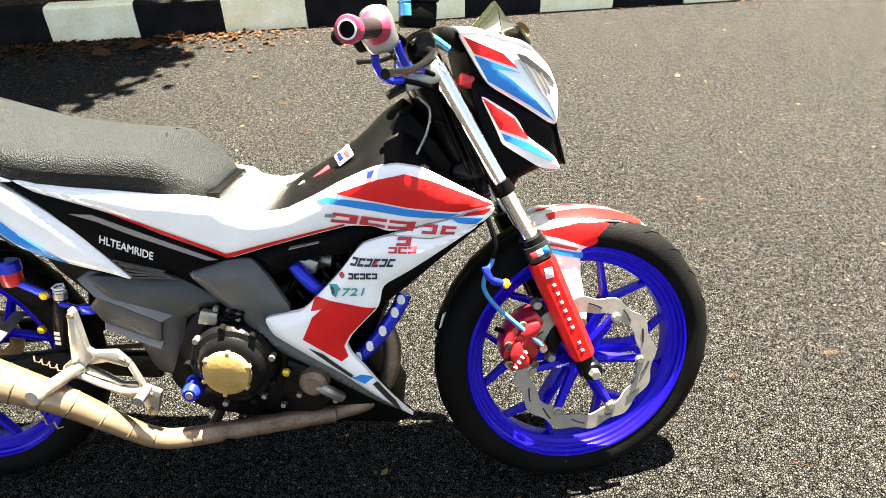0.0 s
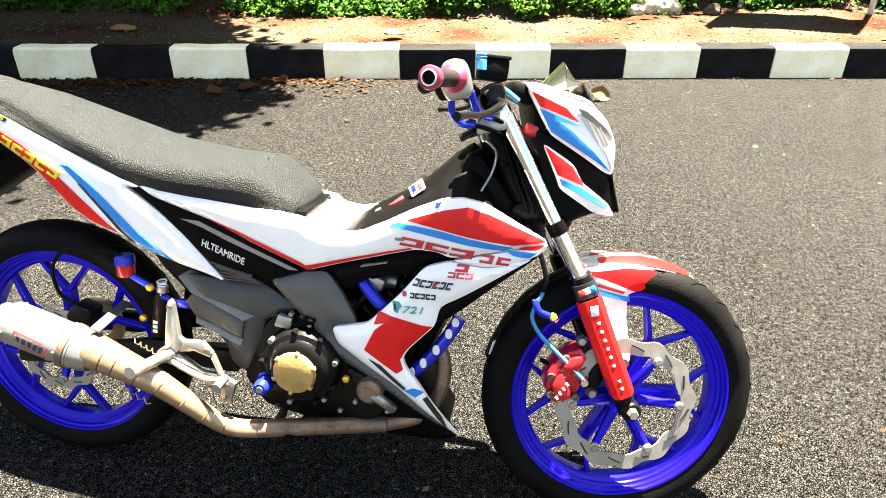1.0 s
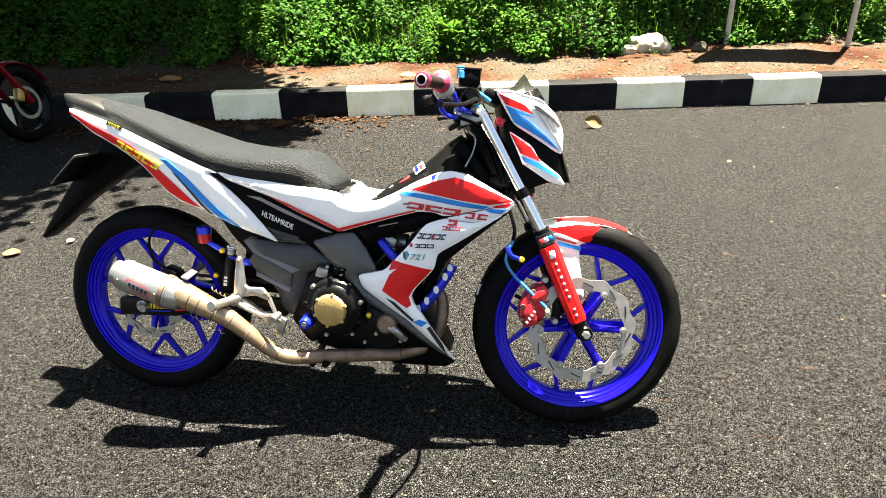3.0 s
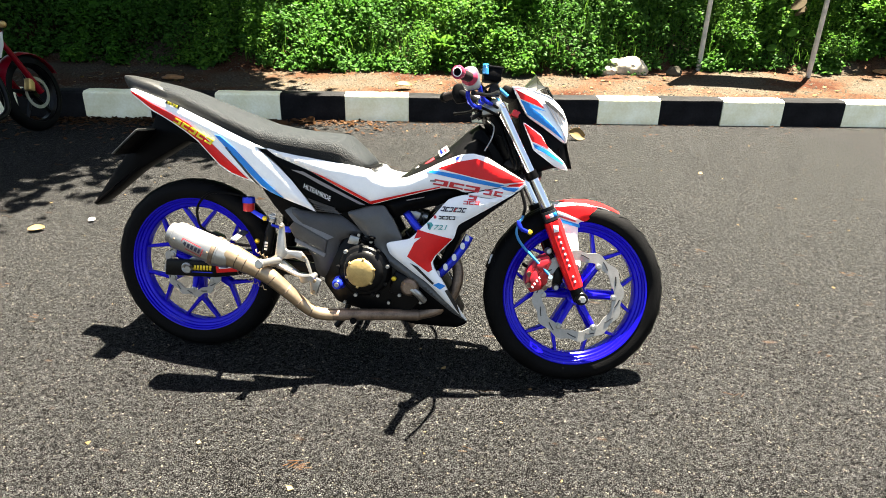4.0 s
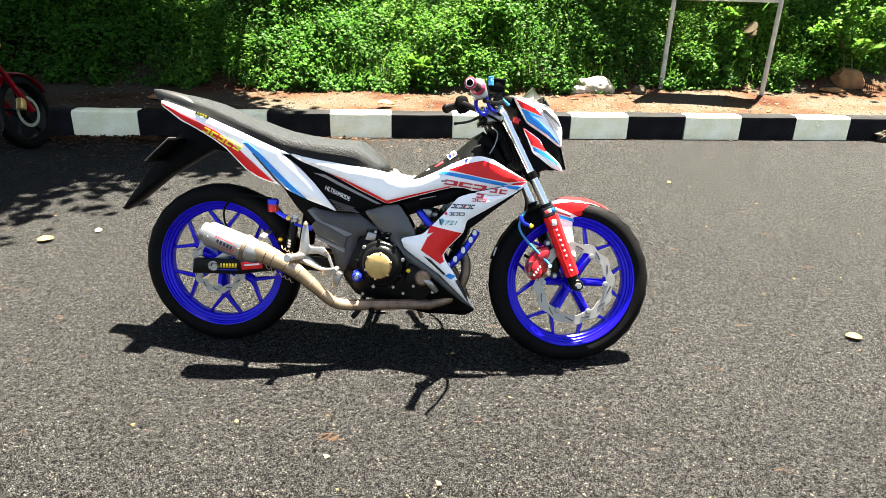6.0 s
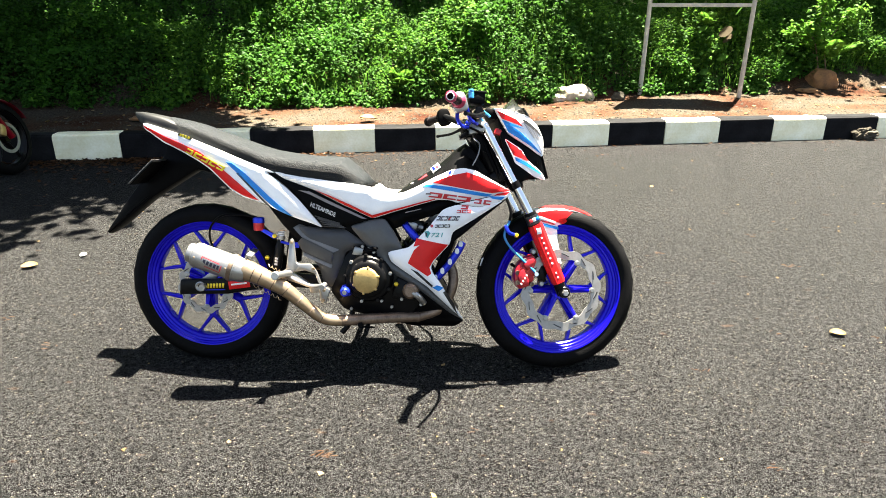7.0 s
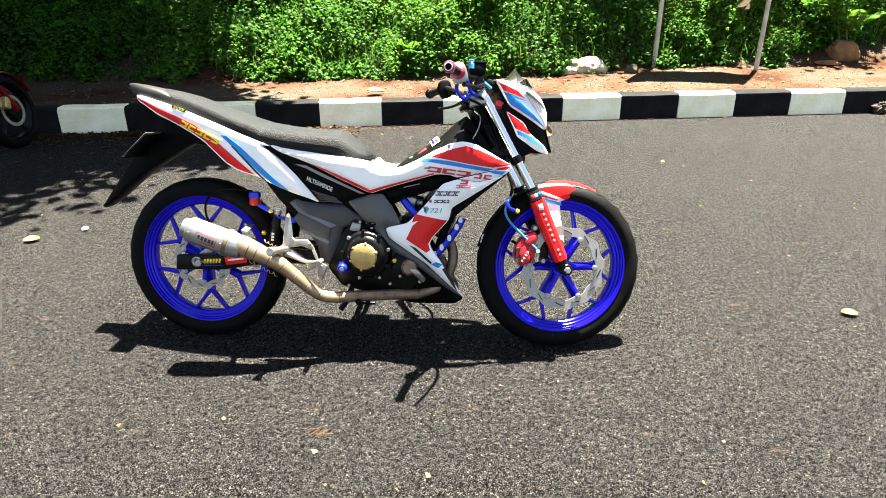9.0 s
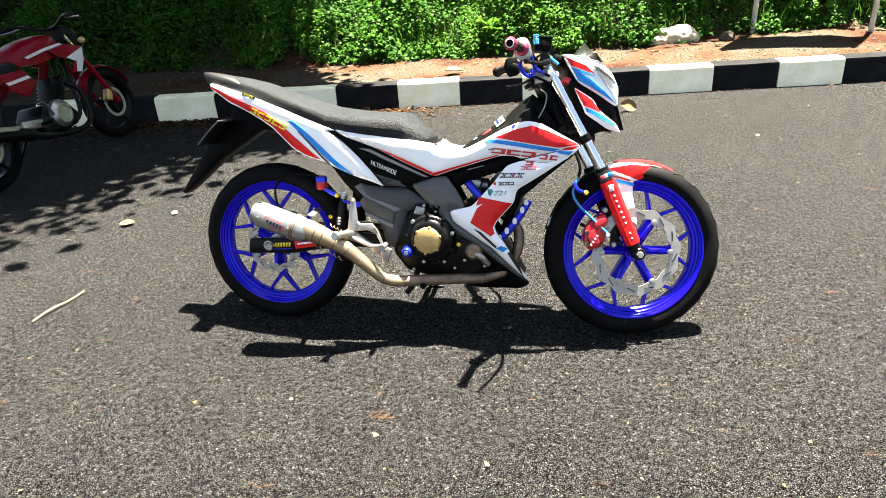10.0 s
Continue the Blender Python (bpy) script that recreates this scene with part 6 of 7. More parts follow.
def fern(name, where, n, length, arch, mat, label, seed):
    rng = random.Random(seed)
    top = thing(name, label, "fern", Matrix.Translation(where))
    for i in range(n):
        a = math.tau * (i + rng.random() * 0.6) / n
        L = length * rng.uniform(0.7, 1.15)
        stem = frond((0, 0, 0), (math.cos(a), math.sin(a), 0.5 + 1.1 * rng.random()), L, arch, 0.05)
        bm = tube(stem, [0.004 * (1 - 0.8 * k / len(stem)) for k in range(len(stem))], 4)
        for k in range(2, len(stem)):
            t = k / len(stem)
            d = (stem[k] - stem[k - 1]).normalized()
            side = d.cross(Vector((0, 0, 1))).normalized()
            size = L * 0.28 * math.sin(math.pi * min(1, 0.15 + 0.85 * t)) + 0.01
            for sgn in (-1, 1):
                tip = stem[k] + side * sgn * size + d * size * 0.4 - Vector((0, 0, size * 0.18))
                mid = (stem[k] + tip) / 2
                wv = d * (0.14 * size)
                q = [bm.verts.new(p) for p in (stem[k], mid - wv, tip, mid + wv)]
                bm.faces.new(q)
        part("frond", bm, mat, top, angle=80)
    return top


fern("fern_plant", (0.24, 4.40, 0.36), 30, 0.22, 0.25, "leaf_c", "bright green feathery plant at the hedge's foot", 3)
fern("fern_plant", (3.40, 5.35, 0.90), 10, 0.16, 0.3, "leaf_c", "light green fern in the hedge near the posts", 5)
fern("fern_plant", (4.84, 5.52, 0.54), 9, 0.34, 0.35, "leaf_c", "hanging green fern fronds above a rock", 8)
fern("fern_plant", (-3.64, 3.87, 0.10), 11, 0.30, 0.5, "leaf_a", "green fern on the shaded verge", 9)


def big_leaf(name, where, size, turn, mat, label):
    """A heart-shaped leaf on a stalk."""
    top = thing(name, label, "plant", Matrix.Translation(where))
    part("stalk", tube(smooth_path([(0, 0, -0.35), (0.02, 0.0, -0.15), (0, 0, 0)]), 0.005, 6), "leaf_b", top)
    bm = bmesh.new()
    c = bm.verts.new((0, 0, 0))
    ring = []
    for k in range(20):
        a = math.tau * k / 20
        r = size * (0.62 + 0.38 * math.cos(a)) if abs(a - math.pi) > 0.3 else size * 0.18
        ring.append(bm.verts.new((r * math.cos(a) + size * 0.15, r * math.sin(a) * 0.95, -0.12 * r * r / size - 0.02 * math.cos(3 * a) * size)))
    for k in range(20):
        bm.faces.new((c, ring[k], ring[(k + 1) % 20]))
    part("blade", moved(bm, pose(0, 0, 0, *turn)), mat, top, angle=80)


rng = random.Random(11)
for (x, y, z), s in (((3.55, 5.30, 0.84), 0.11), ((3.60, 5.29, 0.77), 0.09), ((3.33, 5.32, 0.86), 0.09), ((3.70, 5.32, 1.04), 0.10), ((3.57, 5.27, 0.58), 0.08), ((3.38, 5.22, 0.44), 0.07), ((3.44, 5.22, 0.38), 0.06)):
    big_leaf("caladium_leaf", (x, y, z), s, (rng.uniform(35, 65), rng.uniform(-20, 20), rng.uniform(-120, -60)), "pink_leaf" if 0.6 < z < 0.85 else "leaf_a", "large heart-shaped leaf mottled pale pink and green" if 0.6 < z < 0.85 else "large heart-shaped green leaf in the hedge")


def tree(name, at, height, trunk_r, crown, leaves, mat, label, seed, leaf=0.13, limbs=16):
    """Tapered trunk, limbs, and a crown of leaves in clumps round limb ends."""
    rng = random.Random(seed)
    top = thing(name, label, "tree", Matrix.Translation(at))
    c = Vector(crown[0]) - Vector(at)
    rad = Vector(crown[1])
    trunk = smooth_path([(0, 0, -0.3), (0.05, 0.03, height * 0.3), (c.x * 0.35, c.y * 0.3, height * 0.65), (c.x * 0.7, c.y * 0.7, c.z)], 5)
    part("trunk", tube(trunk, [trunk_r * (1 - 0.75 * k / (len(trunk) - 1)) for k in range(len(trunk))], 12), "bark", top)
    ends = []
    for i in range(limbs):
        a, b = rng.uniform(0, math.tau), rng.uniform(-0.5, 0.9)
        e = c + Vector((math.cos(a) * math.cos(b) * rad.x, math.sin(a) * math.cos(b) * rad.y, math.sin(b) * rad.z)) * rng.uniform(0.08, 1.0) ** 0.5
        s = trunk[rng.randint(len(trunk) // 2, len(trunk) - 1)]
        mid = s.lerp(e, 0.5) + Vector((rng.uniform(-0.3, 0.3), rng.uniform(-0.3, 0.3), 0.25))
        part("limb", tube(smooth_path([s, mid, e], 4), [trunk_r * 0.35 * (1 - 0.8 * k / 8) for k in range(9)], 7), "bark", top)
        ends += [e, mid.lerp(e, 0.5)]
    pts, sizes = [], []
    for i in range(leaves):
        e = rng.choice(ends)
        r = 0.24 * min(rad.x, rad.y)
        pts.append(e + Vector((rng.gauss(0, r), rng.gauss(0, r), rng.gauss(0, r * 0.55))))
        sizes.append(leaf * rng.uniform(0.6, 1.4))
    leaf_cloud("crown", pts, sizes, mat, seed, parent=top)
    return top


tree("shade_tree", (-4.4, 7.2, 0.5), 4.4, 0.17, ((-3.02, 3.45, 4.4), (2.04, 1.97, 0.8)), 76000, "leaf_b", "broad tree whose crown shades the road's edge", 7, 0.11, 80)
tree("shade_tree", (-1.9, 6.6, 0.5), 4.2, 0.08, ((-1.0, 3.8, 4.2), (0.95, 0.62, 0.5)), 22000, "leaf_b", "slender tree leaning out over the verge", 37, 0.10, 24)
tree("shade_tree", (-8.2, 6.4, 0.5), 5.0, 0.16, ((-7.0, 4.4, 4.6), (2.6, 2.4, 1.2)), 40000, "leaf_b", "broad tree standing on the shaded bank", 17, 0.13, 30)
tree("shade_tree", (-5.2, 8.8, 0.8), 4.2, 0.16, ((-4.6, 7.4, 3.2), (2.4, 1.6, 1.6)), 20000, "leaf_b", "dense tree standing back on the shaded bank", 27, 0.13, 40)
tree("bank_tree", (-1.5, 9.2, 1.2), 4.2, 0.14, ((-1.0, 7.2, 3.4), (2.7, 1.4, 1.3)), 26000, "leaf_b", "leafy tree behind the undergrowth", 8, 0.12, 34)
tree("bank_tree", (2.6, 9.6, 1.4), 4.2, 0.14, ((2.9, 7.5, 3.6), (2.6, 1.5, 1.2)), 30000, "leaf_b", "leafy tree behind the undergrowth", 9, 0.12, 30)
tree("bank_tree", (7.0, 8.4, 1.2), 4.0, 0.15, ((7.8, 8.2, 3.4), (1.8, 1.8, 1.3)), 34000, "leaf_b", "leafy tree over the shaded end of the bank", 10, 0.12, 34)
tree("bank_tree", (10.5, 9.0, 1.2), 4.5, 0.15, ((10.2, 8.4, 4.6), (2.8, 2.4, 2.0)), 9000, "leaf_b", "leafy tree further along the bank", 12, 0.16)


# a leafy twig that leans out of the hedge into the sun
def leafy_branch(where, aim, length, n, mat, label, seed):
    rng = random.Random(seed)
    top = thing("leafy_branch", label, "branch", Matrix.Translation(where))
    a = Vector(aim).normalized()
    stem = smooth_path([Vector((0, 0, 0)) - a * length * 0.4 - Vector((0, 0, 0.3)), Vector((0, 0, 0)), a * length * 0.5 + Vector((0, 0, 0.06)), a * length], 6)
    part("stem", tube(stem, [0.008 * (1 - 0.7 * k / (len(stem) - 1)) for k in range(len(stem))], 6), "bark", top)
    pts = [p + Vector((rng.gauss(0, 0.05), rng.gauss(0, 0.05), rng.gauss(0, 0.03))) for p in stem[5:] for _ in range(n)]
    leaf_cloud("leaves", pts, [0.065 * rng.uniform(0.6, 1.3) for _ in pts], mat, seed, parent=top)


for k, (at, aim, L) in enumerate((((4.76, 5.54, 0.64), (-0.6, -0.15, 0.45), 0.45), ((4.68, 5.56, 0.84), (-0.05, -0.2, 0.6), 0.40), ((4.83, 5.60, 0.72), (0.25, -0.3, 0.5), 0.45), ((4.63, 5.50, 0.72), (-0.5, -0.2, 0.15), 0.40))):
    leafy_branch(at, aim, L, 12, "leaf_c", "leafy twig reaching into the sunlight", 21 + k)


# ---- verge: sign posts, stones, litter ----
sign = thing("sign_board", "wooden sign board on two pale weathered posts behind the kerb", "sign", Matrix.Translation((3.20, 4.965, 0)) @ Matrix.Rotation(-0.025, 4, "Z"))
for x0, x1 in ((-0.51, -0.515), (0.51, 0.505)):
    part("post", tube(smooth_path([(x0, 0, 0.10), ((x0 + x1) / 2 + 0.004, 0.006, 1.2), (x1, 0, 2.92)]), [0.024, 0.023, 0.0235] + [0.022] * 10, 12), "pole", sign, "weathered pale post")
part("board", box((0, 0.040, 2.02), (1.10, 0.022, 1.74), (0, 0, 0), 0.004), "pole", sign)
part("rail", box((0, 0.02, 1.10), (1.0, 0.03, 0.035), (0, 0, 0), 0.004), "pole", sign)


def rock(name, at, size, seed, mat, label, squash=0.6):
    bm = bmesh.new()
    bmesh.ops.create_icosphere(bm, subdivisions=3, radius=1)
    for v in bm.verts:
        n = v.co.normalized()
        k = 1 + 0.30 * noise.noise(n * 1.3 + Vector((seed, 0, 0))) + 0.14 * noise.noise(n * 3.1 + Vector((0, seed, 0)))
        v.co = Vector((n.x * size[0], n.y * size[1], n.z * size[2])) * k
    ob = part(name, bm, mat, None, angle=28)
    ob.location = at
    return tagged(ob, label, "rock")


rock("rock", (1.97, 4.72, 0.25), (0.20, 0.12, 0.10), 3, "stone", "large pale rock at the foot of the hedge")
rock("rock", (1.77, 4.63, 0.22), (0.10, 0.08, 0.045), 4, "stone", "flat pale rock beside the large one")
rock("rock", (2.41, 4.70, 0.23), (0.07, 0.06, 0.05), 5, "mortar", "small grey rock on the verge")
rock("rock", (4.80, 5.50, 0.30), (0.17, 0.12, 0.13), 6, "stone_brown", "brown rock at the foot of the hedge")
rock("rock", (4.56, 5.26, 0.23), (0.12, 0.08, 0.025), 7, "stone_brown", "flat brown stone on the verge")
rock("rock", (0.88, 4.53, 0.25), (0.05, 0.04, 0.045), 8, "stone", "small round pale stone")
rock("rock", (-1.91, 3.34, 0.22), (0.10, 0.05, 0.02), 9, "stone_brown", "flat stone on the shaded verge")
for x, y, r in ((5.63, 5.74, 12), (5.94, 5.86, -8), (5.37, 5.16, 25)):
    tagged(part("concrete_slab", moved(box((0, 0, 0), (0.24, 0.11, 0.06), bevel=0.008), pose(x, y, 0.255, 3, 2, r)), "stone"), "pale broken concrete slab lying on the verge", "slab")
bag_bm = bmesh.new()
bmesh.ops.create_icosphere(bag_bm, subdivisions=4, radius=1)
for v in bag_bm.verts:
    n = v.co.normalized()
    k = 1 + 0.45 * noise.noise(n * 2.2 + Vector((4, 1, 0))) + 0.25 * noise.noise(n * 6 + Vector((0, 7, 0)))
    v.co = Vector((n.x * 0.10, n.y * 0.05, n.z * 0.055)) * k
bag = part("crumpled_bag", bag_bm, "mortar", None, angle=20)
bag.location = (4.44, 3.86, 0.045)
tagged(bag, "crumpled grey plastic bag against the kerb", "litter")
tagged(part("twig", tube(smooth_path([(-0.93, -0.22, 0.006), (-0.915, -0.14, 0.012), (-0.897, -0.06, 0.006), (-0.89, 0.015, 0.006)]), 0.004, 6), "bark"), "thin dry twig lying on the asphalt", "twig")


def flat_leaves(name, spots, sizes, mat, seed, label):
    rng = random.Random(seed)
    V, F = [], []
    for p, s in zip(spots, sizes):
        a = rng.uniform(0, math.tau)
        d = Vector((math.cos(a), math.sin(a), 0))
        o = Vector((-d.y, d.x, 0)) * rng.uniform(0.25, 0.45)
        curl = rng.uniform(0.05, 0.5) * s
        k0 = len(V)
        V += [tuple(p - d * s * 0.5 + Vector((0, 0, curl * 0.5))), tuple(p + o * s + Vector((0, 0, curl * rng.random()))), tuple(p + d * s * 0.5 + Vector((0, 0, curl))), tuple(p - o * s + Vector((0, 0, curl * rng.random()))), tuple(p + Vector((0, 0, 0.003)))]
        F += [(k0, k0 + 1, k0 + 4), (k0 + 1, k0 + 2, k0 + 4), (k0 + 2, k0 + 3, k0 + 4), (k0 + 3, k0, k0 + 4)]
    me = bpy.data.meshes.new(name)
    me.from_pydata(V, [], F)
    me.materials.append(M[mat])
    return tagged(new(name, me), label, "leaf litter", kind="stuff")


rng = random.Random(31)
spots, sizes = [], []
for i in range(2300):
    u = rng.gauss(-1.9, 1.3) if i < 2000 else rng.uniform(-6, 7)
    spots.append(kerb_point(u, -0.02 - abs(rng.gauss(0, 0.10 if i % 3 else 0.30)), 0.002))
    sizes.append(rng.uniform(0.012, 0.05 if u < 0 else 0.028))
flat_leaves("leaf_litter", spots, sizes, "dry", 32, "brown dry leaves gathered along the kerb")
spots, sizes = [], []
for i in range(230):
    u = rng.uniform(-5, 8)
    v = rng.uniform(0.13, foot(u))
    spots.append(kerb_point(u, v, bank_height(u, v) + 0.004))
    sizes.append(rng.uniform(0.015, 0.05))
flat_leaves("verge_litter", spots, sizes, "dry_pale", 33, "pale dry leaves scattered on the verge")
spots, sizes = [], []
for i in range(260):
    u = rng.uniform(-4, 7)
    spots.append(Vector((rng.uniform(-3, 4.5), rng.uniform(-1.6, 3.0), 0.001)))
    sizes.append(rng.choice((0.008, 0.010, 0.012, 0.016, 0.022)))
flat_leaves("pale_chips", spots, sizes, "dry_pale", 34, "tiny pale chips and seeds on the asphalt")


# dry needles in small smears on the asphalt
rng = random.Random(53)
V, F = [], []
for i in range(46):
    c = Vector((rng.uniform(-1.8, 2.8), rng.uniform(-1.6, 2.2), 0.0))
    lean = rng.uniform(-0.3, 0.5)
    for j in range(rng.choice((2, 3, 4, 6, 9, 14))):
        p = c + Vector((rng.gauss(0, 0.022), rng.gauss(0, 0.012), rng.uniform(0.0005, 0.004)))
        a = lean + rng.gauss(0, 0.35)
        d, o = Vector((math.cos(a), math.sin(a), 0)) * rng.uniform(0.005, 0.016), Vector((-math.sin(a), math.cos(a), 0)) * rng.uniform(0.0005, 0.0010)
        k0 = len(V)
        V += [tuple(p - d - o), tuple(p + d - o), tuple(p + d + o), tuple(p - d + o), tuple(p + Vector((0, 0, 0.0015)))]
        F += [(k0, k0 + 1, k0 + 4), (k0 + 1, k0 + 2, k0 + 4), (k0 + 2, k0 + 3, k0 + 4), (k0 + 3, k0, k0 + 4)]
me = bpy.data.meshes.new("dry_needles")
me.from_pydata(V, [], F)
me.materials.append(M["needle"])
tagged(new("dry_needles", me), "orange-brown dry needles in small smears on the asphalt", "leaf litter", kind="stuff")


def loose_leaf(at, size, turn, mat, label):
    bm = bmesh.new()
    rows = []
    for i in range(7):
        t = i / 6
        w = size * 0.36 * math.sin(math.pi * (0.06 + 0.88 * t)) ** 0.8
        rows.append([(size * (t - 0.5), w * f, size * (0.12 * f * f + 0.06 * math.sin(3 * t))) for f in (-1, -0.5, 0, 0.5, 1)])
    ob = part("fallen_leaf", thicken(loft(rows, ring=False, bm=bm), -0.001), mat, None, angle=70)
    ob.matrix_world = pose(*at, *turn)
    tagged(ob, label, "leaf", group="fallen leaves")


loose_leaf((1.435, 2.905, 0.030), 0.13, (55, 20, 20), "dry_pale", "large curled yellow-brown dry leaf on the asphalt")
loose_leaf((-1.165, 0.685, 0.006), 0.07, (10, 0, 30), "dry_pale", "small pale dry leaf on the asphalt")
loose_leaf((-0.985, 0.835, 0.008), 0.035, (20, 0, 70), "chip", "tiny white flake on the asphalt")
loose_leaf((2.40, 0.225, 0.006), 0.055, (8, 0, -15), "dry_pale", "small pale dry leaf on the asphalt")
loose_leaf((2.17, 2.22, 0.006), 0.03, (15, 0, 40), "dry_pale", "tiny yellow leaf on the asphalt")
loose_leaf((-0.91, 2.61, 0.02), 0.11, (25, 10, 60), "dry", "large brown dry leaf near the kerb")
loose_leaf((-0.74, 2.72, 0.02), 0.12, (15, -10, 10), "dry", "large brown dry leaf near the kerb")
loose_leaf((-0.585, 2.92, 0.02), 0.10, (20, 5, -40), "dry", "large brown dry leaf near the kerb")
loose_leaf((0.04, 3.455, 0.215), 0.14, (10, 5, 15), "dry_pale", "large yellow dry leaf on the verge")

# gravel on the verge
rng = random.Random(41)
V, F = [], []
for i in range(9000):
    u = rng.uniform(-5.5, 8)
    v = rng.uniform(0.12, foot(u) + 0.05)
    p = kerb_point(u, v, bank_height(u, v))
    s = rng.choice((0.003, 0.004, 0.005, 0.007, 0.011)) * rng.uniform(0.7, 1.3)
    k0 = len(V)
    for d in ((1, 0, 0.1), (0, 1, 0), (-1, 0.1, 0), (0.1, -1, 0.1), (0, 0, 0.8), (0, 0, -0.6)):
        V.append(tuple(p + Vector(d) * s * rng.uniform(0.7, 1.3)))
    F += [(k0 + a, k0 + b, k0 + 4) for a, b in ((0, 1), (1, 2), (2, 3), (3, 0))] + [(k0 + b, k0 + a, k0 + 5) for a, b in ((0, 1), (1, 2), (2, 3), (3, 0))]
me = bpy.data.meshes.new("gravel")
me.from_pydata(V, [], F)
me.materials.append(M["mortar"])
tagged(new("gravel", me), "loose grey and brown gravel on the verge", "gravel", kind="stuff")


# ---- the red motorcycle parked in the shade ----
red = thing("red_motorcycle", "red and white motorcycle parked in shade by the kerb", "motorcycle")
RZ = 90.0
red.matrix_world = Matrix.Translation((-2.36 - 1.18 * math.cos(radians(RZ)), 2.31 - 1.18 * math.sin(radians(RZ)), 0)) @ pose(0, 0, 0, 0, 0, RZ) @ pose(0, 0, 0, -9, 0, 0) @ Matrix.Scale(0.91, 4)
for nm, cx in (("front_wheel", 1.30), ("rear_wheel", 0.0)):
    c = Vector((cx, 0, 0.29))
    w = part(nm, lathe([(0.225, -0.03), (0.218, -0.034), (0.205, -0.018), (0.203, 0.018), (0.218, 0.034), (0.225, 0.03)], c, seg=48, close=True), "black_metal", red, "black five-spoke wheel with road tyre")
    lathe_hub = lathe([(0, -0.05), (0.035, -0.05), (0.04, -0.03), (0.04, 0.03), (0.035, 0.05), (0, 0.05)], c, seg=20)
    part("hub", lathe_hub, "black_metal", w)
    for i in range(5):
        a = math.tau * i / 5 + 0.3
        part("spoke", tube([c + Vector((math.cos(a) * 0.03, 0, math.sin(a) * 0.03)), c + Vector((math.cos(a) * 0.21, 0, math.sin(a) * 0.21))], [0.018, 0.012], 6), "black_metal", w)
    prof = [(0.222 + 0.068 * math.sin(math.pi * j / 12) ** 0.65, -0.045 * math.cos(math.pi * j / 12)) for j in range(13)]
    part("tyre", lathe(prof, c, seg=48, close=True), "rubber", w)
    part("brake_disc", lathe([(0.095, -0.058), (0.12, -0.058), (0.12, -0.054), (0.095, -0.054)], c, seg=40, close=True), "disc", w)
for s in (-1, 1):
    part("fork_leg", tube([(1.02, 0.09 * s, 0.86), (1.17, 0.09 * s, 0.56), (1.30, 0.09 * s, 0.29)], [0.016, 0.020, 0.026], 12), "bike_red", red)
    part("fork_tube", tube([(1.02, 0.09 * s, 0.86), (1.15, 0.09 * s, 0.60)], 0.018, 12), "chrome", red)
rows = []
for a in range(20, 161, 14):
    u = Vector((math.cos(radians(a)), 0, math.sin(radians(a))))
    rows.append([Vector((1.30, 0, 0.29)) + u * (0.308 - 0.02 * f * f) + Vector((0, 0.055 * f, 0)) for f in (-1, -0.6, 0, 0.6, 1)])
part("front_fender", thicken(loft(rows, ring=False), -0.004), "bike_red", red, "glossy red front mudguard")
part("front_caliper", box((1.22, -0.085, 0.36), (0.06, 0.05, 0.09), (0, 25, 0), 0.01), "gold", red)
tank_rows = [seat_row(x, zb, zt, w) for x, zb, zt, w in ((0.44, 0.74, 0.78, 0.09), (0.50, 0.72, 0.83, 0.12), (0.62, 0.71, 0.88, 0.145), (0.75, 0.72, 0.90, 0.15), (0.86, 0.74, 0.89, 0.135), (0.93, 0.77, 0.85, 0.09))]
part("tank", loft(tank_rows), "bike_red", red, "glossy red fuel tank", angle=50)
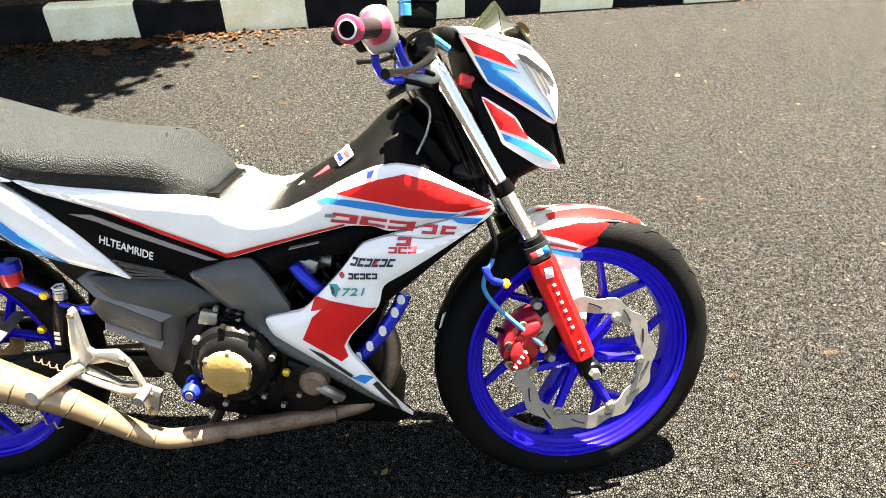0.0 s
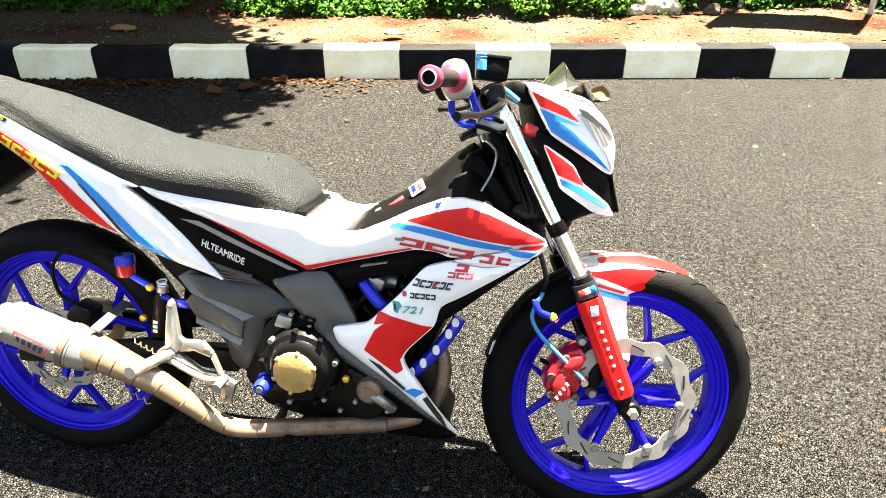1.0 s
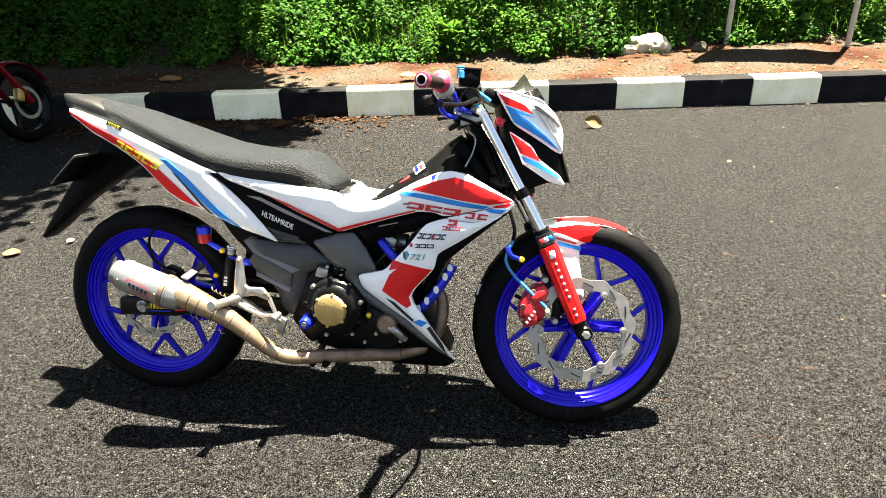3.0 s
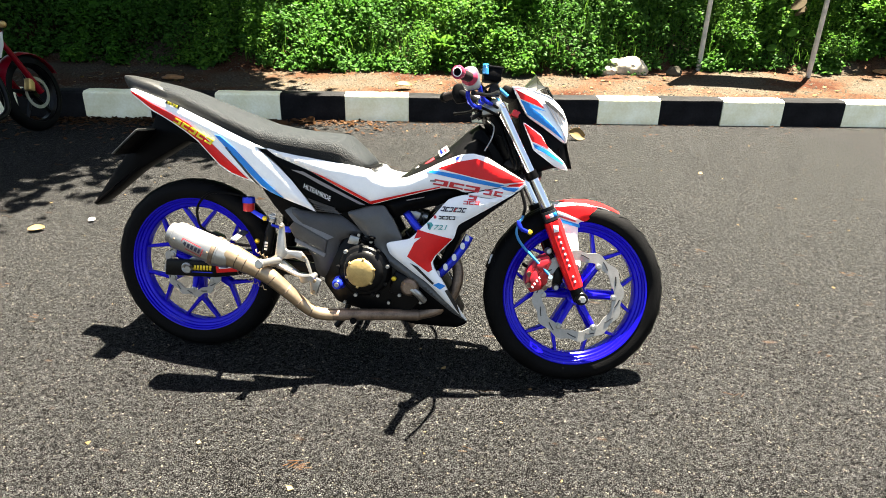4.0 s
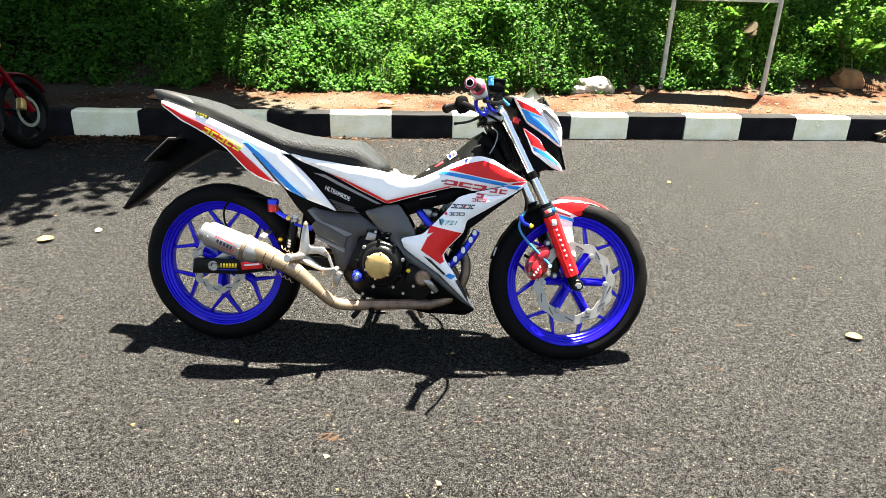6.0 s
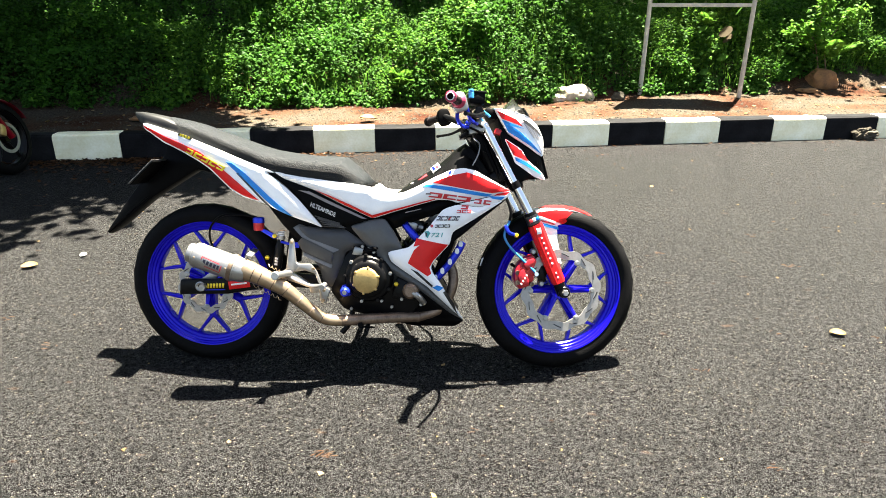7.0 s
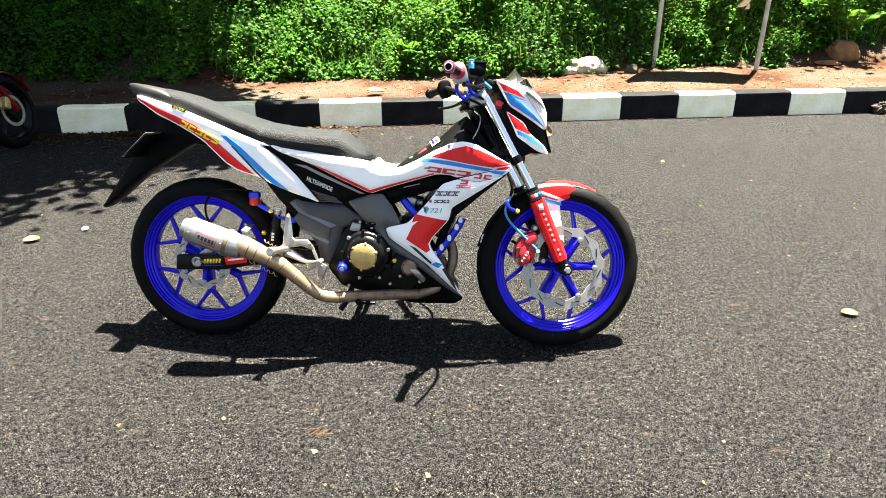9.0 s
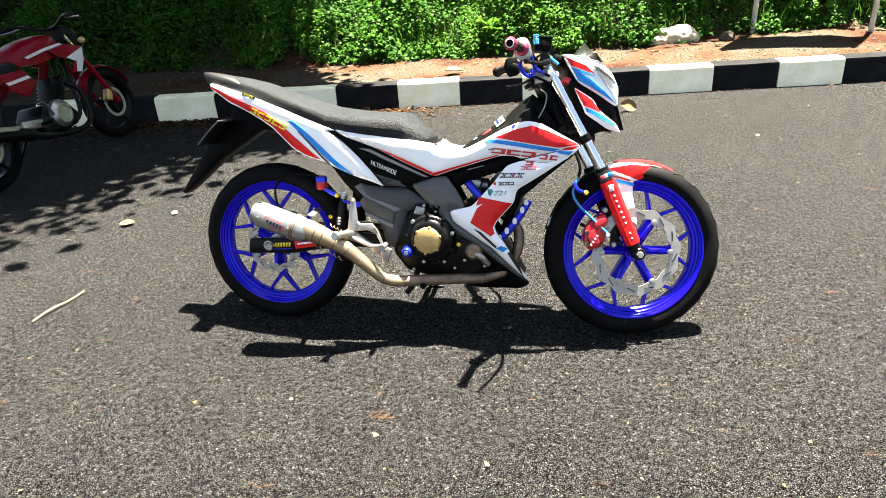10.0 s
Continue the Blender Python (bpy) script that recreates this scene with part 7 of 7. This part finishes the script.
for s in (-1, 1):
    part("tank_stripe", prism([(0.52, 0.770), (0.70, 0.800), (0.88, 0.815), (0.90, 0.800), (0.70, 0.778), (0.54, 0.755)], s * 0.150 - 0.004, s * 0.150 + 0.004, 0.002), "bike_white", red)
    part("tank_shroud", prism([(0.72, 0.78), (0.90, 0.80), (1.06, 0.76), (1.02, 0.66), (0.95, 0.58), (0.88, 0.60), (0.93, 0.68), (0.80, 0.72)], s * 0.165 - 0.008, s * 0.165 + 0.008, 0.006), "bike_red", red)
    part("shroud_flash", prism([(0.86, 0.705), (1.055, 0.755), (1.02, 0.665), (0.955, 0.585), (0.91, 0.595), (0.945, 0.665)], s * 0.176 - 0.003, s * 0.176 + 0.003, 0.002), "bike_white", red)
    part("side_cover", prism([(0.28, 0.70), (0.48, 0.70), (0.56, 0.60), (0.44, 0.52), (0.32, 0.58)], s * 0.12 - 0.008, s * 0.12 + 0.008, 0.006), "bike_red", red)
    part("side_stripe", prism([(0.30, 0.64), (0.50, 0.655), (0.52, 0.635), (0.32, 0.62)], s * 0.130 - 0.002, s * 0.130 + 0.002, 0.001), "bike_white", red)
    part("frame_tube", tube(smooth_path([(0.98, 0.03 * s, 0.78), (0.92, 0.06 * s, 0.55), (0.86, 0.08 * s, 0.30), (0.60, 0.08 * s, 0.22)]), 0.016, 10), "black_metal", red)
    part("shock", tube([(0.10, 0.11 * s, 0.34), (0.24, 0.10 * s, 0.66)], 0.028, 12), "black_metal", red)
    part("swingarm", tube([(0.0, 0.09 * s, 0.29), (0.45, 0.09 * s, 0.33)], 0.02, 10), "alloy", red)
    part("footpeg", tube([(0.42, 0.12 * s, 0.32), (0.42, 0.24 * s, 0.34)], 0.013, 10), "black", red)
    part("mirror_stem", tube([(0.95, 0.22 * s, 0.98), (0.98, 0.30 * s, 1.14)], 0.006, 8), "black", red)
    part("mirror", moved(lathe([(0, -0.008), (0.045, -0.008), (0.05, 0.0), (0.045, 0.012), (0, 0.02)], (0, 0, 0), "x", 20), pose(0.98, 0.33 * s, 1.16)), "black", red)
    part("indicator", moved(lathe([(0, -0.03), (0.02, -0.02), (0.025, 0.0), (0.015, 0.02), (0, 0.025)], (0, 0, 0), "x", 14), pose(1.07, 0.19 * s, 0.80)), "gold", red)
part("seat", loft([seat_row(x, zb, zt, w) for x, zb, zt, w in ((-0.18, 0.78, 0.84, 0.07), (0.0, 0.74, 0.82, 0.11), (0.2, 0.70, 0.78, 0.13), (0.36, 0.70, 0.76, 0.13), (0.47, 0.72, 0.77, 0.10))]), "seat", red, angle=50)
part("tail", loft([seat_row(x, zb, zt, w) for x, zb, zt, w in ((-0.30, 0.78, 0.83, 0.05), (-0.15, 0.70, 0.79, 0.10), (0.1, 0.64, 0.75, 0.125), (0.30, 0.64, 0.71, 0.125))]), "bike_red", red, angle=50)
eng = part("engine", prism([(0.45, 0.24), (0.78, 0.24), (0.82, 0.32), (0.74, 0.42), (0.52, 0.44), (0.45, 0.36)], -0.12, 0.12, 0.02), "black_metal", red)
part("clutch_cover", lathe([(0, -0.158), (0.050, -0.158), (0.054, -0.164), (0.070, -0.164), (0.078, -0.156), (0.098, -0.140), (0.104, -0.11), (0, -0.11)], (0.64, 0, 0.35), seg=32), "alloy", eng, "bright alloy engine cover")
for i in range(7):
    part("cylinder_fin", box((0.72 + 0.012 * i, 0, 0.42 + 0.024 * i), (0.15, 0.17, 0.008), (0, -24, 0), 0.002), "black_metal", eng)
part("cylinder", box((0.755, 0, 0.49), (0.10, 0.13, 0.20), (0, 24, 0), 0.01), "black_metal", eng)
part("exhaust", tube(smooth_path([(0.86, -0.05, 0.55), (0.95, -0.09, 0.45), (0.90, -0.12, 0.25), (0.70, -0.15, 0.20), (0.40, -0.17, 0.24), (0.18, -0.18, 0.31), (-0.25, -0.19, 0.40)]), [0.02] * 24 + [0.028] * 4 + [0.045] * 9, 16), "black_metal", red)
part("heat_shield", prism([(-0.20, 0.41), (0.12, 0.345), (0.15, 0.37), (-0.18, 0.44)], -0.245, -0.235, 0.003), "alloy", red)
part("headlight", loft([seat_row(x, zb, zt, w) for x, zb, zt, w in ((1.03, 0.74, 0.94, 0.09), (1.10, 0.73, 0.93, 0.11), (1.17, 0.74, 0.88, 0.09), (1.20, 0.77, 0.83, 0.05))]), "black_metal", red, angle=50)
part("handlebar", tube(smooth_path([(0.86, -0.36, 0.98), (0.95, -0.22, 0.985), (1.0, -0.06, 0.93), (1.0, 0.06, 0.93), (0.95, 0.22, 0.985), (0.86, 0.36, 0.98)]), 0.011, 10), "black_metal", red)
for s in (-1, 1):
    part("grip", tube([(0.84, 0.385 * s, 0.98), (0.905, 0.29 * s, 0.983)], 0.017, 12), "grip", red)
    part("lever", tube(smooth_path([(0.98, 0.2 * s, 0.975), (0.97, 0.28 * s, 0.965), (0.92, 0.37 * s, 0.96)]), 0.006, 8), "alloy", red)
part("side_stand", tube([(0.50, 0.12, 0.25), (0.44, 0.26, 0.042)], 0.011, 8), "black_metal", red)
part("rear_fender", prism([(-0.30, 0.76), (-0.16, 0.72), (-0.22, 0.62), (-0.34, 0.44), (-0.37, 0.45), (-0.28, 0.64)], -0.07, 0.07, 0.01), "black", red)
part("kick_lever", tube(smooth_path([(0.55, -0.15, 0.36), (0.50, -0.17, 0.44), (0.46, -0.18, 0.47)]), 0.008, 8), "alloy", red)
part("gear_case", box((0.35, -0.13, 0.34), (0.18, 0.03, 0.06), (0, 6, 0), 0.01), "alloy", red)
